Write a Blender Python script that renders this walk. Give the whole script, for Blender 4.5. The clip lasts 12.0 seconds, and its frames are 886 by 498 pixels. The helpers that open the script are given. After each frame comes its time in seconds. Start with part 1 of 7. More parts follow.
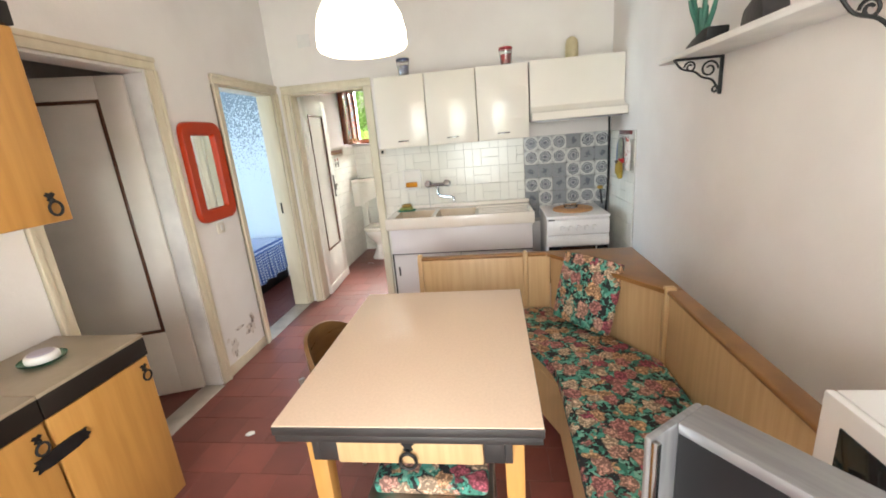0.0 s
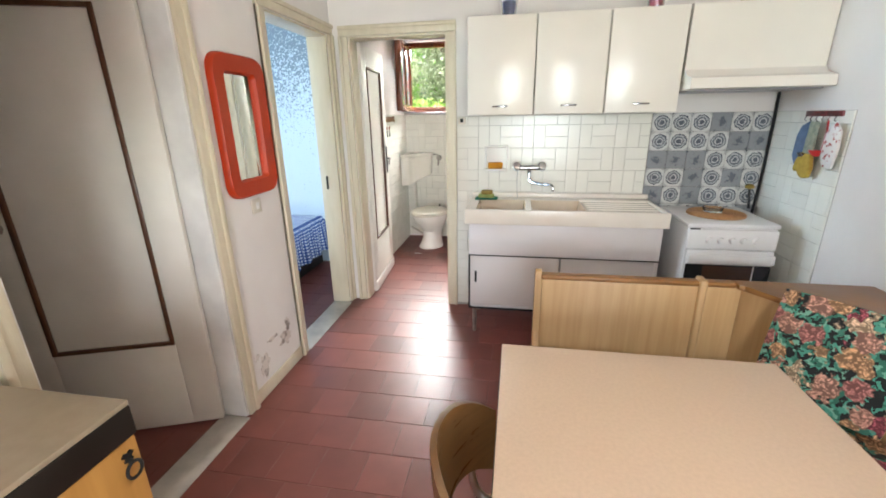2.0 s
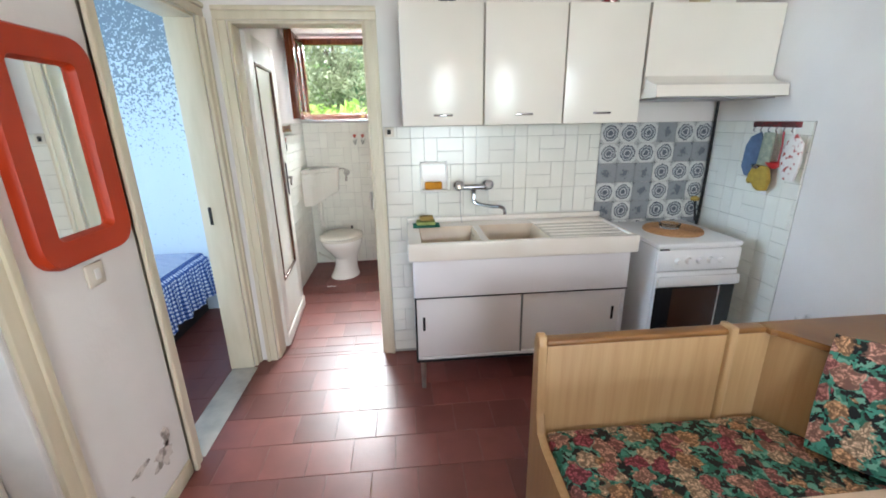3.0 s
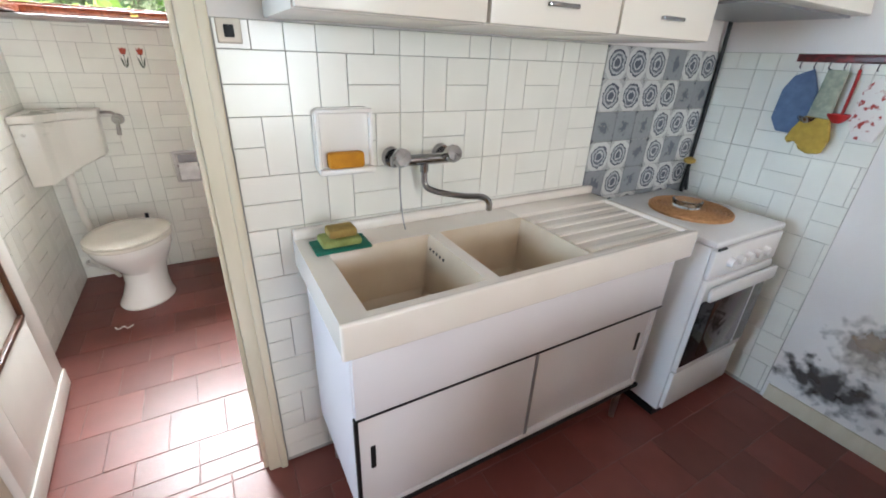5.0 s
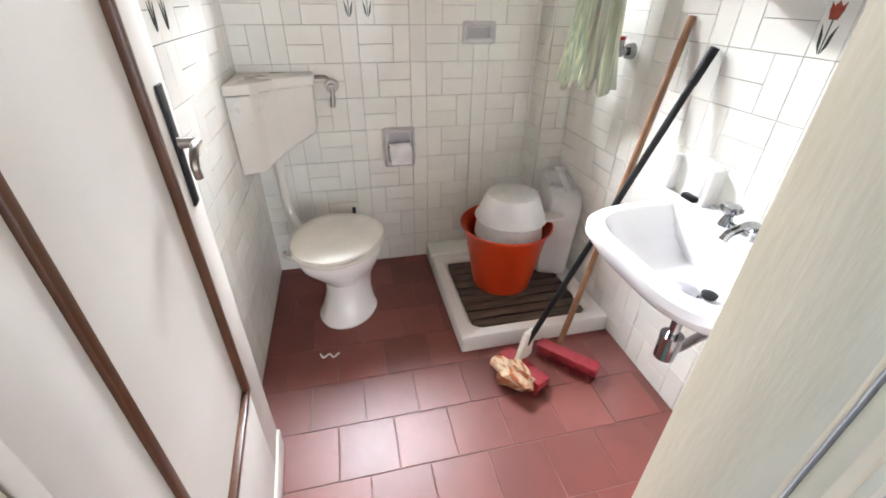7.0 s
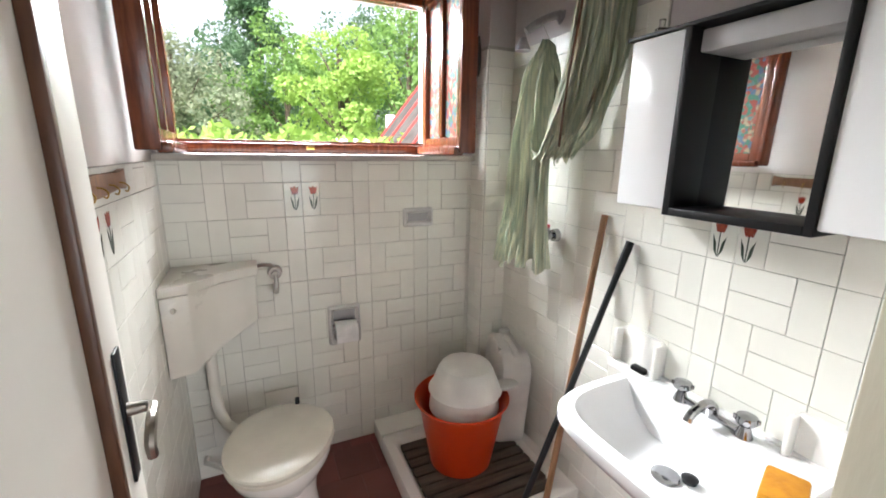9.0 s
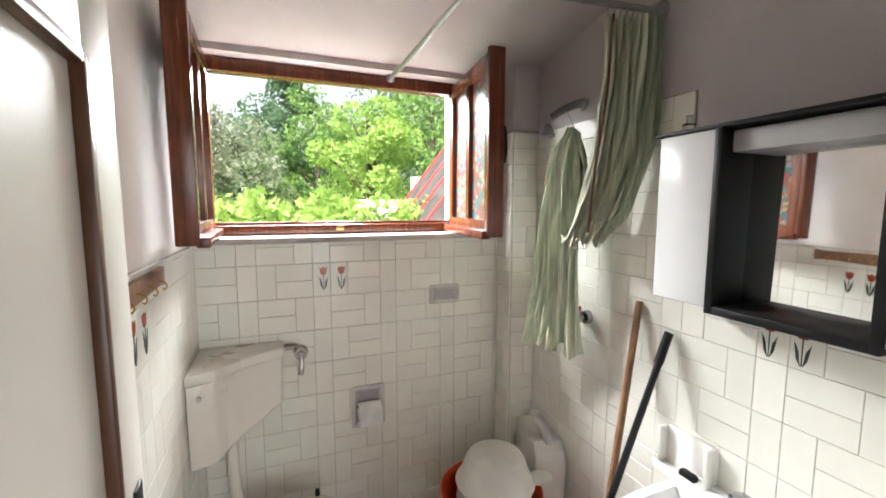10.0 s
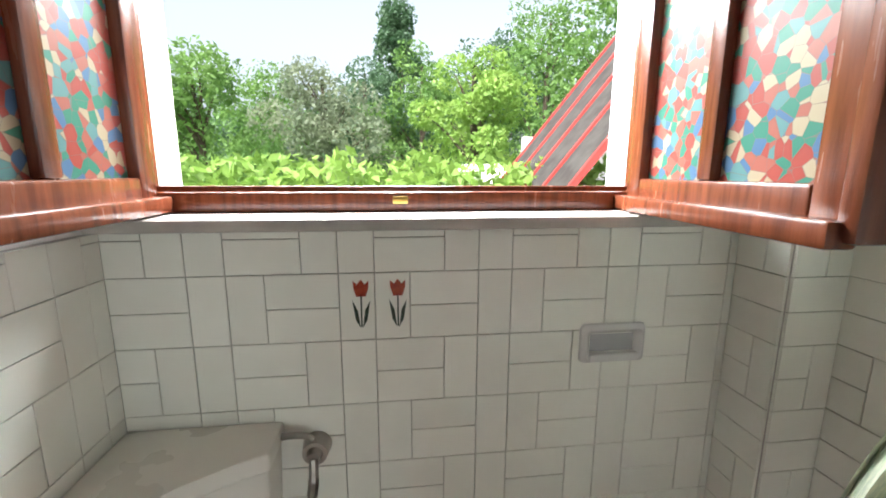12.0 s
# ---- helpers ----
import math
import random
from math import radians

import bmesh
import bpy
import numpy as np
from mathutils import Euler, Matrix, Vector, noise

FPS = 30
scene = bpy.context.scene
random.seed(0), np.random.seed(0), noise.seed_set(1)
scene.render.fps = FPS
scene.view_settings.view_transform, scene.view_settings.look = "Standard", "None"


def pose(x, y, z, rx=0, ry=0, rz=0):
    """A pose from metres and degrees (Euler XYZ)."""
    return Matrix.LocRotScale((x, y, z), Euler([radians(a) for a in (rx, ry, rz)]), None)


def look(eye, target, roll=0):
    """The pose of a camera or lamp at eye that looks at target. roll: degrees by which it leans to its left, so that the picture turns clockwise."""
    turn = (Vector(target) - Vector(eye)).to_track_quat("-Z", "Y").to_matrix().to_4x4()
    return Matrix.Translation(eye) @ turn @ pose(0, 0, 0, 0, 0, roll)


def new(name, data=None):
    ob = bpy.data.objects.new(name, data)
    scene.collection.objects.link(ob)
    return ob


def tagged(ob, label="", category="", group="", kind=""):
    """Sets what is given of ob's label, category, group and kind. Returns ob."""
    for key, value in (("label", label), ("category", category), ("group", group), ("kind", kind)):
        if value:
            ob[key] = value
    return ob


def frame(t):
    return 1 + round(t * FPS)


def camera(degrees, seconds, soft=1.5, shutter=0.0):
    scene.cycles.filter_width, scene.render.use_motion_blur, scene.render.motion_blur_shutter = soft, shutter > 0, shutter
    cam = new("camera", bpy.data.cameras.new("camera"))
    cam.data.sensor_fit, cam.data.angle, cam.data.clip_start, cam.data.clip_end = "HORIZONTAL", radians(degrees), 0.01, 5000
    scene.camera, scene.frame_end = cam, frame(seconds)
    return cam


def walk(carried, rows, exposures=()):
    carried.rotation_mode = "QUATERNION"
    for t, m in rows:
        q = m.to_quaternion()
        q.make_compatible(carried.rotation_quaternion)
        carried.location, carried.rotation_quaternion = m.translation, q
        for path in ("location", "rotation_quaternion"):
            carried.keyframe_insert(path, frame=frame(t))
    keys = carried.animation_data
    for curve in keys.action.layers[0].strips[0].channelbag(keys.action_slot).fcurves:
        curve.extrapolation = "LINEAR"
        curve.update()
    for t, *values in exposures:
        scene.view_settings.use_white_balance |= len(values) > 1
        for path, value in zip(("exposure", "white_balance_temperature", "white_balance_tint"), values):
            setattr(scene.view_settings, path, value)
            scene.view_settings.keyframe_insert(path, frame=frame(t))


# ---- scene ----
cam = camera(94.2, 12.0, soft=1.8)
PATH = [
    (0, (0.115, 0.143, 1.512), (-0.149, 2.054, 0.981), -4.9),
    (0.5, (0.01, 0.21, 1.495), (-0.329, 2.101, 0.94), -3.9),
    (1, (-0.208, 0.338, 1.481), (-0.551, 2.221, 0.898), -2.3),
    (1.5, (-0.375, 0.53, 1.447), (-0.717, 2.4, 0.827), -1.3),
    (2, (-0.486, 0.861, 1.442), (-0.818, 2.735, 0.828), -1.0),
    (2.5, (-0.672, 1.139, 1.447), (-0.794, 3.042, 0.845), -0.9),
    (3, (-0.789, 1.415, 1.472), (-0.62, 3.316, 0.873), -1.0),
    (3.2, (-0.798, 1.551, 1.452), (-0.527, 3.436, 0.841), -1.1),
    (4.8, (-0.909, 2.508, 1.396), (0.11, 4.024, 0.582), 2.0),
    (5, (-0.953, 2.689, 1.38), (-0.046, 4.254, 0.528), 2.4),
    (5.5, (-1.137, 3.051, 1.373), (-0.497, 4.716, 0.467), 2.8),
    (6, (-1.291, 3.291, 1.39), (-0.818, 4.97, 0.412), 2.2),
    (6.5, (-1.348, 3.527, 1.341), (-1.03, 5.203, 0.296), 1.0),
    (6.7, (-1.334, 3.638, 1.33), (-1.003, 5.301, 0.27), 1.0),
    (8.3, (-1.408, 3.834, 1.417), (-0.587, 5.492, 0.657), 0.5),
    (8.5, (-1.411, 3.839, 1.437), (-0.574, 5.531, 0.775), 0.7),
    (9, (-1.44, 3.846, 1.506), (-0.628, 5.615, 1.047), 0.7),
    (9.5, (-1.453, 3.864, 1.572), (-0.678, 5.685, 1.284), 0.5),
    (10, (-1.442, 3.887, 1.623), (-0.718, 5.739, 1.414), 0.1),
    (10.5, (-1.369, 4.024, 1.618), (-0.773, 5.922, 1.406), -0.5),
    (11, (-1.252, 4.27, 1.581), (-0.767, 6.192, 1.313), -0.6),
    (11.5, (-1.237, 4.578, 1.563), (-0.854, 6.513, 1.233), -0.1),
    (11.9, (-1.229, 4.806, 1.586), (-0.887, 6.742, 1.222), 0.1),
    (12, (-1.207, 4.912, 1.578), (-0.965, 6.864, 1.216), 0.2),
]
EXPO = [(0, 2.32, 6750, 10), (1.0, 2.32, 7500, 10), (1.6, 2.36, 6850, 10), (2.5, 2.3, 6200, 8), (3.2, 2.22, 6000, 9), (5.0, 2.22, 6200, 12), (6.7, 2.28, 6100, 16), (8.3, 2.0, 5950, 13), (9.5, 1.86, 6400, 13), (11, 1.78, 6350, 13), (12, 1.44, 6150, 7)]
walk(cam, [(t, look(eye, target, roll)) for t, eye, target, roll in PATH], EXPO)

# ---- light ----
world = bpy.data.worlds.new("overcast_sky")
scene.world = world
world.use_nodes = True
wn = world.node_tree.nodes
sky = wn.new("ShaderNodeTexSky")
sky.sky_type, sky.sun_disc = "NISHITA", False
sky.sun_elevation, sky.sun_rotation, sky.dust_density = radians(48), radians(200), 7.0
wn["Background"].inputs["Strength"].default_value = 0.15
haze = wn.new("ShaderNodeHueSaturation")
haze.inputs["Saturation"].default_value = 0.35
world.node_tree.links.new(sky.outputs[0], haze.inputs["Color"])
world.node_tree.links.new(haze.outputs[0], wn["Background"].inputs["Color"])
sun = new("sun", bpy.data.lights.new("sun", "SUN"))
sun.data.energy, sun.data.angle, sun.data.color = 5.0, radians(12), (1.0, 0.96, 0.9)
sun.matrix_world = look((0, 0, 10), (4.0, 3.0, 4.0))


def window_light(name, loc, target, w, h, watts, color, spread=180):
    lamp = new(name, bpy.data.lights.new(name, "AREA"))
    lamp.data.shape, lamp.data.size, lamp.data.size_y = "RECTANGLE", w, h
    lamp.data.energy, lamp.data.color, lamp.data.spread = watts, color, radians(spread)
    lamp.matrix_world = look(loc, target)
    return lamp


window_light("bathroom_window_daylight", (-1.42, 6.52, 2.62), (-0.78, 4.75, 0.0), 1.3, 0.95, 142, (0.95, 0.98, 0.96), 160)
window_light("terrace_door_daylight", (-0.05, -1.56, 1.1), (0.35, 2.4, 0.6), 1.3, 1.9, 24, (0.88, 0.94, 1.0))
window_light("bedroom_window_daylight", (-4.95, 3.4, 1.5), (1.1, 3.3, 1.0), 1.4, 1.3, 12, (0.58, 0.80, 1.0), 110)
bulb = new("pendant_bulb", bpy.data.lights.new("pendant_bulb", "POINT"))
bulb.data.energy, bulb.data.color, bulb.data.shadow_soft_size = 0.9, (1.0, 0.76, 0.52), 0.06
bulb.location = (-0.318, 1.68, 1.91)


# ---- materials ----
def links_of(m):
    return m.node_tree.nodes, m.node_tree.links


def mat(name, c1, c2=None, rough=0.5, metal=0.0, scale=6.0, stretch=(1, 1, 1), bump=0.0, bscale=80.0, rnd=0.0, spec=0.5, detail=4.0, lo=0.35, hi=0.65, rvar=0.1):
    m = bpy.data.materials.new(name)
    m.use_nodes = True
    n, l = links_of(m)
    b = n["Principled BSDF"]
    b.inputs["Metallic"].default_value = metal
    b.inputs["Specular IOR Level"].default_value = spec
    tc = n.new("ShaderNodeTexCoord")
    mp = n.new("ShaderNodeMapping")
    mp.inputs["Scale"].default_value = stretch
    l.new(tc.outputs["Object"], mp.inputs["Vector"])
    nz = n.new("ShaderNodeTexNoise")
    nz.inputs["Scale"].default_value, nz.inputs["Detail"].default_value = scale, detail
    l.new(mp.outputs[0], nz.inputs["Vector"])
    rp = n.new("ShaderNodeValToRGB")
    rp.color_ramp.elements[0].position, rp.color_ramp.elements[1].position = lo, hi
    c2 = c2 or tuple(v * 0.82 for v in c1)
    rp.color_ramp.elements[0].color, rp.color_ramp.elements[1].color = (*c2, 1), (*c1, 1)
    l.new(nz.outputs["Fac"], rp.inputs[0])
    out = rp.outputs[0]
    if rnd:
        oi = n.new("ShaderNodeObjectInfo")
        mr = n.new("ShaderNodeMapRange")
        mr.inputs["To Min"].default_value, mr.inputs["To Max"].default_value = 1 - rnd, 1 + rnd
        l.new(oi.outputs["Random"], mr.inputs["Value"])
        hs = n.new("ShaderNodeHueSaturation")
        l.new(mr.outputs[0], hs.inputs["Value"])
        l.new(out, hs.inputs["Color"])
        out = hs.outputs[0]
        shift = n.new("ShaderNodeMath")
        shift.operation = "MULTIPLY"
        shift.inputs[1].default_value = 37.0
        l.new(oi.outputs["Random"], shift.inputs[0])
        l.new(shift.outputs[0], mp.inputs["Location"])
    l.new(out, b.inputs["Base Color"])
    fine = n.new("ShaderNodeTexNoise")
    fine.inputs["Scale"].default_value, fine.inputs["Detail"].default_value = bscale, 3
    l.new(mp.outputs[0], fine.inputs["Vector"])
    rr = n.new("ShaderNodeMapRange")
    rr.inputs["To Min"].default_value, rr.inputs["To Max"].default_value = max(rough - rvar, 0.02), min(rough + rvar, 1)
    l.new(nz.outputs["Fac"], rr.inputs["Value"])
    l.new(rr.outputs[0], b.inputs["Roughness"])
    if bump:
        bp = n.new("ShaderNodeBump")
        bp.inputs["Strength"].default_value, bp.inputs["Distance"].default_value = bump, 0.004
        l.new(fine.outputs["Fac"], bp.inputs["Height"])
        l.new(bp.outputs[0], b.inputs["Normal"])
    return m


def ramp(n, stops, interpolation="CONSTANT"):
    r = n.new("ShaderNodeValToRGB")
    r.color_ramp.interpolation = interpolation
    while len(r.color_ramp.elements) < len(stops):
        r.color_ramp.elements.new(0.5)
    for e, (p, c) in zip(r.color_ramp.elements, stops):
        e.position, e.color = p, (*c, 1)
    return r


PLASTER = mat("white_plaster", (0.80, 0.765, 0.735), (0.74, 0.70, 0.67), rough=0.85, scale=2.2, bump=0.25, bscale=45)
CEIL = mat("ceiling_plaster", (0.78, 0.74, 0.72), rough=0.9, scale=3, bump=0.2, bscale=60)
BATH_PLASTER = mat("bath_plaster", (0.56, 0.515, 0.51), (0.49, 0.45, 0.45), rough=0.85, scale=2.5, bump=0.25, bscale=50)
CREAM = mat("cream_gloss_paint", (0.66, 0.59, 0.45), (0.60, 0.53, 0.39), rough=0.38, scale=5, stretch=(4, 4, 0.7), bump=0.12, bscale=40)
DOORWHITE = mat("white_door_paint", (0.76, 0.73, 0.67), (0.70, 0.67, 0.61), rough=0.48, scale=4, bump=0.08, bscale=30)
JAMBWHITE = mat("white_jamb_paint", (0.82, 0.81, 0.79), rough=0.45, scale=5, bump=0.1)
TERRA = mat("terracotta_tile", (0.215, 0.062, 0.048), (0.150, 0.042, 0.033), rough=0.37, scale=6, bump=0.05, bscale=60, rnd=0.2, rvar=0.06, lo=0.2, hi=0.8, detail=5)
GROUT = mat("cement_joint", (0.25, 0.125, 0.105), (0.13, 0.06, 0.05), rough=0.9, scale=12, bump=0.3)
WTILE = mat("cream_glazed_tile", (0.80, 0.79, 0.72), (0.76, 0.75, 0.68), rough=0.2, scale=6, bump=0.05, bscale=18, rnd=0.035, rvar=0.06)
TGROUT = mat("tile_joint", (0.47, 0.45, 0.41), (0.33, 0.31, 0.28), rough=0.9, scale=7, bump=0.3)
MARBLE = mat("pale_marble", (0.52, 0.48, 0.43), (0.36, 0.33, 0.30), rough=0.35, scale=7, detail=8)
OAK = mat("light_oak_veneer", (0.54, 0.365, 0.19), (0.475, 0.31, 0.15), rough=0.42, scale=6, stretch=(9, 9, 0.4), bump=0.12, bscale=30, detail=6)
OAKX = mat("brown_oak_rail", (0.30, 0.145, 0.045), (0.20, 0.092, 0.028), rough=0.36, scale=8, stretch=(0.8, 0.8, 9), bump=0.1, bscale=30)
PINE = mat("honey_pine", (0.50, 0.255, 0.07), (0.42, 0.205, 0.052), rough=0.42, scale=5, stretch=(7, 7, 0.5), bump=0.1, bscale=30, detail=6)
BROWNBAND = mat("dark_brown_laminate", (0.018, 0.014, 0.011), rough=0.45, scale=8, spec=0.3)
GREYBAND = mat("charcoal_laminate", (0.03, 0.028, 0.027), (0.022, 0.021, 0.02), rough=0.45, scale=10)
TAUPE = mat("taupe_laminate_top", (0.33, 0.265, 0.19), (0.30, 0.24, 0.17), rough=0.4, scale=30)
TABLETOP = mat("beige_laminate", (0.70, 0.54, 0.41), (0.66, 0.505, 0.38), rough=0.36, scale=120, bump=0.06, bscale=150, rvar=0.04)
WHITELAM = mat("white_lacquer", (0.80, 0.765, 0.69), (0.77, 0.735, 0.66), rough=0.22, scale=3, rvar=0.05)
LILACLAM = mat("white_sink_unit_laminate", (0.76, 0.73, 0.74), (0.73, 0.70, 0.71), rough=0.35, scale=3)
CERAMIC = mat("white_ceramic", (0.83, 0.81, 0.77), (0.80, 0.78, 0.74), rough=0.1, scale=4, rvar=0.04)
SINKCER = mat("cream_fireclay", (0.81, 0.76, 0.69), (0.77, 0.71, 0.63), rough=0.16, scale=5, rvar=0.06)
# darker than the sink's cream: the shade inside the basins, put into the colour
BASINCLAY = mat("tan_shaded_fireclay", (0.64, 0.54, 0.41), (0.56, 0.45, 0.33), rough=0.22, scale=6, rvar=0.06)
ENAMEL = mat("white_enamel", (0.82, 0.82, 0.82), (0.79, 0.79, 0.79), rough=0.2, scale=4, rvar=0.04)
CHROME = mat("chrome", (0.40, 0.40, 0.41), (0.30, 0.30, 0.31), rough=0.12, metal=1.0, scale=20, rvar=0.06)
STEEL = mat("dull_steel_tube", (0.45, 0.42, 0.38), (0.33, 0.31, 0.28), rough=0.32, metal=1.0, scale=14)
IRON = mat("black_wrought_iron", (0.02, 0.02, 0.02), (0.012, 0.012, 0.012), rough=0.5, metal=0.4, scale=30, bump=0.2)
BLACKPL = mat("black_plastic", (0.010, 0.010, 0.011), rough=0.45, scale=10, spec=0.25)
MAHOG = mat("red_brown_window_wood", (0.165, 0.043, 0.017), (0.09, 0.022, 0.01), rough=0.24, scale=8, stretch=(8, 8, 0.8), bump=0.1)
BEADING = mat("dark_wood_beading", (0.11, 0.045, 0.02), (0.07, 0.027, 0.012), rough=0.35, scale=10, stretch=(6, 6, 1))
ORANGE = mat("orange_red_plastic", (0.45, 0.038, 0.005), (0.39, 0.03, 0.004), rough=0.42, scale=5, spec=0.3)
BUCKET = mat("orange_bucket_plastic", (0.62, 0.055, 0.007), (0.55, 0.043, 0.006), rough=0.35, scale=6)
WHITEPL = mat("white_plastic", (0.80, 0.78, 0.74), rough=0.35, scale=6)
YELLOW = mat("yellow_sponge", (0.60, 0.26, 0.015), (0.5, 0.2, 0.012), rough=0.9, scale=30, bump=0.6, bscale=120)
GREENPAD = mat("green_scouring_pad", (0.015, 0.16, 0.10), (0.01, 0.11, 0.07), rough=0.95, scale=40, bump=0.8, bscale=150)
TEAL = mat("teal_cloth", (0.01, 0.30, 0.28), rough=0.9, scale=20, bump=0.3)
SLATWOOD = mat("wet_grey_wood", (0.12, 0.085, 0.06), (0.055, 0.04, 0.03), rough=0.6, scale=8, stretch=(1, 9, 9), bump=0.3)
BROOMWOOD = mat("broomstick_wood", (0.25, 0.125, 0.06), (0.17, 0.08, 0.035), rough=0.5, scale=9, stretch=(6, 6, 1))
REDBRUSH = mat("dark_red_brush", (0.33, 0.02, 0.03), (0.25, 0.012, 0.02), rough=0.6, scale=60, bump=0.6, bscale=200)
CLOTHRAG = mat("striped_rag_cloth", (0.55, 0.42, 0.27), (0.42, 0.13, 0.05), rough=0.95, scale=26, stretch=(1, 0.25, 3), bump=0.5, lo=0.44, hi=0.54)
RED = mat("red_plastic", (0.42, 0.02, 0.02), rough=0.35, scale=8)
GREENLEAF = mat("dark_green_coral", (0.05, 0.19, 0.13), (0.03, 0.12, 0.085), rough=0.6, scale=14, bump=0.4)
BASKET = mat("rattan_mat", (0.50, 0.27, 0.12), (0.36, 0.18, 0.075), rough=0.7, scale=60, bump=0.7, bscale=120)
GREYMETAL = mat("brushed_grey_metal", (0.36, 0.36, 0.37), (0.28, 0.28, 0.29), rough=0.35, metal=0.7, scale=12, stretch=(1, 8, 1))
POTBLUE = mat("blue_potholder_cloth", (0.12, 0.18, 0.30), (0.09, 0.14, 0.24), rough=0.95, scale=30, bump=0.5)
BAREPL = mat("bare_damp_render", (0.66, 0.60, 0.55), (0.30, 0.26, 0.23), rough=0.95, scale=30, bump=0.8, detail=9, lo=0.38, hi=0.52)
BAKELITE = mat("ivory_switch_plastic", (0.72, 0.66, 0.56), rough=0.4, scale=6)
BRICKRED = mat("red_roof_metal", (0.30, 0.035, 0.03), rough=0.6, scale=4)
GOLD = mat("brass", (0.55, 0.36, 0.10), (0.4, 0.25, 0.06), rough=0.3, metal=1.0, scale=12)


def simple(name, color, rough, transmission=0.0, emit=0.0, ior=1.45, metal=0.0):
    m = bpy.data.materials.new(name)
    m.use_nodes = True
    b = m.node_tree.nodes["Principled BSDF"]
    b.inputs["Base Color"].default_value = (*color, 1)
    b.inputs["Roughness"].default_value, b.inputs["Metallic"].default_value = rough, metal
    b.inputs["Transmission Weight"].default_value, b.inputs["IOR"].default_value = transmission, ior
    if emit:
        b.inputs["Emission Color"].default_value, b.inputs["Emission Strength"].default_value = (*color, 1), emit
    return m


MIRROR = simple("mirror_glass", (0.86, 0.88, 0.87), 0.02, metal=1.0)
GLASS = simple("clear_glass", (0.95, 0.97, 0.96), 0.02, 1.0)
GREENGLASS = simple("green_glass", (0.10, 0.42, 0.27), 0.05, 0.9)
BLUEGLASS = simple("dark_blue_glass", (0.03, 0.05, 0.16), 0.08, 0.6)
REDGLASS = simple("red_glass", (0.55, 0.03, 0.04), 0.08, 0.6)
OVENGLASS = simple("brown_oven_glass", (0.05, 0.022, 0.014), 0.06)
OPAL = simple("lit_opal_glass", (1.0, 0.82, 0.60), 0.3, emit=2.0)


def floral_fabric():
    m = mat("floral_upholstery", (0.05, 0.05, 0.05), rough=0.9, bump=0.35, bscale=260)
    n, l = links_of(m)
    b = n["Principled BSDF"]
    tc = n.new("ShaderNodeTexCoord")
    wob = n.new("ShaderNodeTexNoise")
    wob.inputs["Scale"].default_value = 34
    l.new(tc.outputs["Object"], wob.inputs["Vector"])
    add = n.new("ShaderNodeVectorMath")
    add.operation = "MULTIPLY_ADD"
    add.inputs[1].default_value = (0.06, 0.06, 0.06)
    l.new(wob.outputs["Color"], add.inputs[0])
    l.new(tc.outputs["Object"], add.inputs[2])
    big = n.new("ShaderNodeTexVoronoi")
    big.inputs["Scale"].default_value, big.inputs["Randomness"].default_value = 15.0, 0.85
    l.new(add.outputs[0], big.inputs["Vector"])
    petal = n.new("ShaderNodeTexVoronoi")
    petal.inputs["Scale"].default_value = 85
    l.new(add.outputs[0], petal.inputs["Vector"])
    leaf = n.new("ShaderNodeTexVoronoi")
    leaf.inputs["Scale"].default_value = 62
    l.new(add.outputs[0], leaf.inputs["Vector"])
    leafcol = ramp(n, [(0, (0.012, 0.014, 0.016)), (0.36, (0.03, 0.15, 0.11)), (0.52, (0.07, 0.30, 0.23)), (0.70, (0.17, 0.40, 0.31)), (0.84, (0.05, 0.20, 0.15)), (0.93, (0.015, 0.02, 0.02))])
    sep = n.new("ShaderNodeSeparateColor")
    l.new(leaf.outputs["Color"], sep.inputs[0])
    l.new(sep.outputs[0], leafcol.inputs[0])
    flower = ramp(n, [(0, (0.70, 0.40, 0.22)), (0.26, (0.60, 0.24, 0.22)), (0.42, (0.76, 0.55, 0.38)), (0.66, (0.68, 0.36, 0.28)), (0.85, (0.48, 0.11, 0.15))])
    sep2 = n.new("ShaderNodeSeparateColor")
    l.new(big.outputs["Color"], sep2.inputs[0])
    l.new(sep2.outputs[0], flower.inputs[0])
    shade = n.new("ShaderNodeMapRange")
    shade.inputs["From Max"].default_value = 0.6
    shade.inputs["To Min"].default_value, shade.inputs["To Max"].default_value = 1.45, 0.3
    l.new(petal.outputs["Distance"], shade.inputs["Value"])
    hs = n.new("ShaderNodeHueSaturation")
    l.new(shade.outputs[0], hs.inputs["Value"])
    l.new(flower.outputs[0], hs.inputs["Color"])
    mask = n.new("ShaderNodeMapRange")
    mask.inputs["From Min"].default_value, mask.inputs["From Max"].default_value = 0.56, 0.50
    l.new(big.outputs["Distance"], mask.inputs["Value"])
    mix = n.new("ShaderNodeMix")
    mix.data_type = "RGBA"
    l.new(mask.outputs[0], mix.inputs["Factor"])
    l.new(leafcol.outputs[0], mix.inputs["A"])
    l.new(hs.outputs[0], mix.inputs["B"])
    l.new(mix.outputs["Result"], b.inputs["Base Color"])
    return m


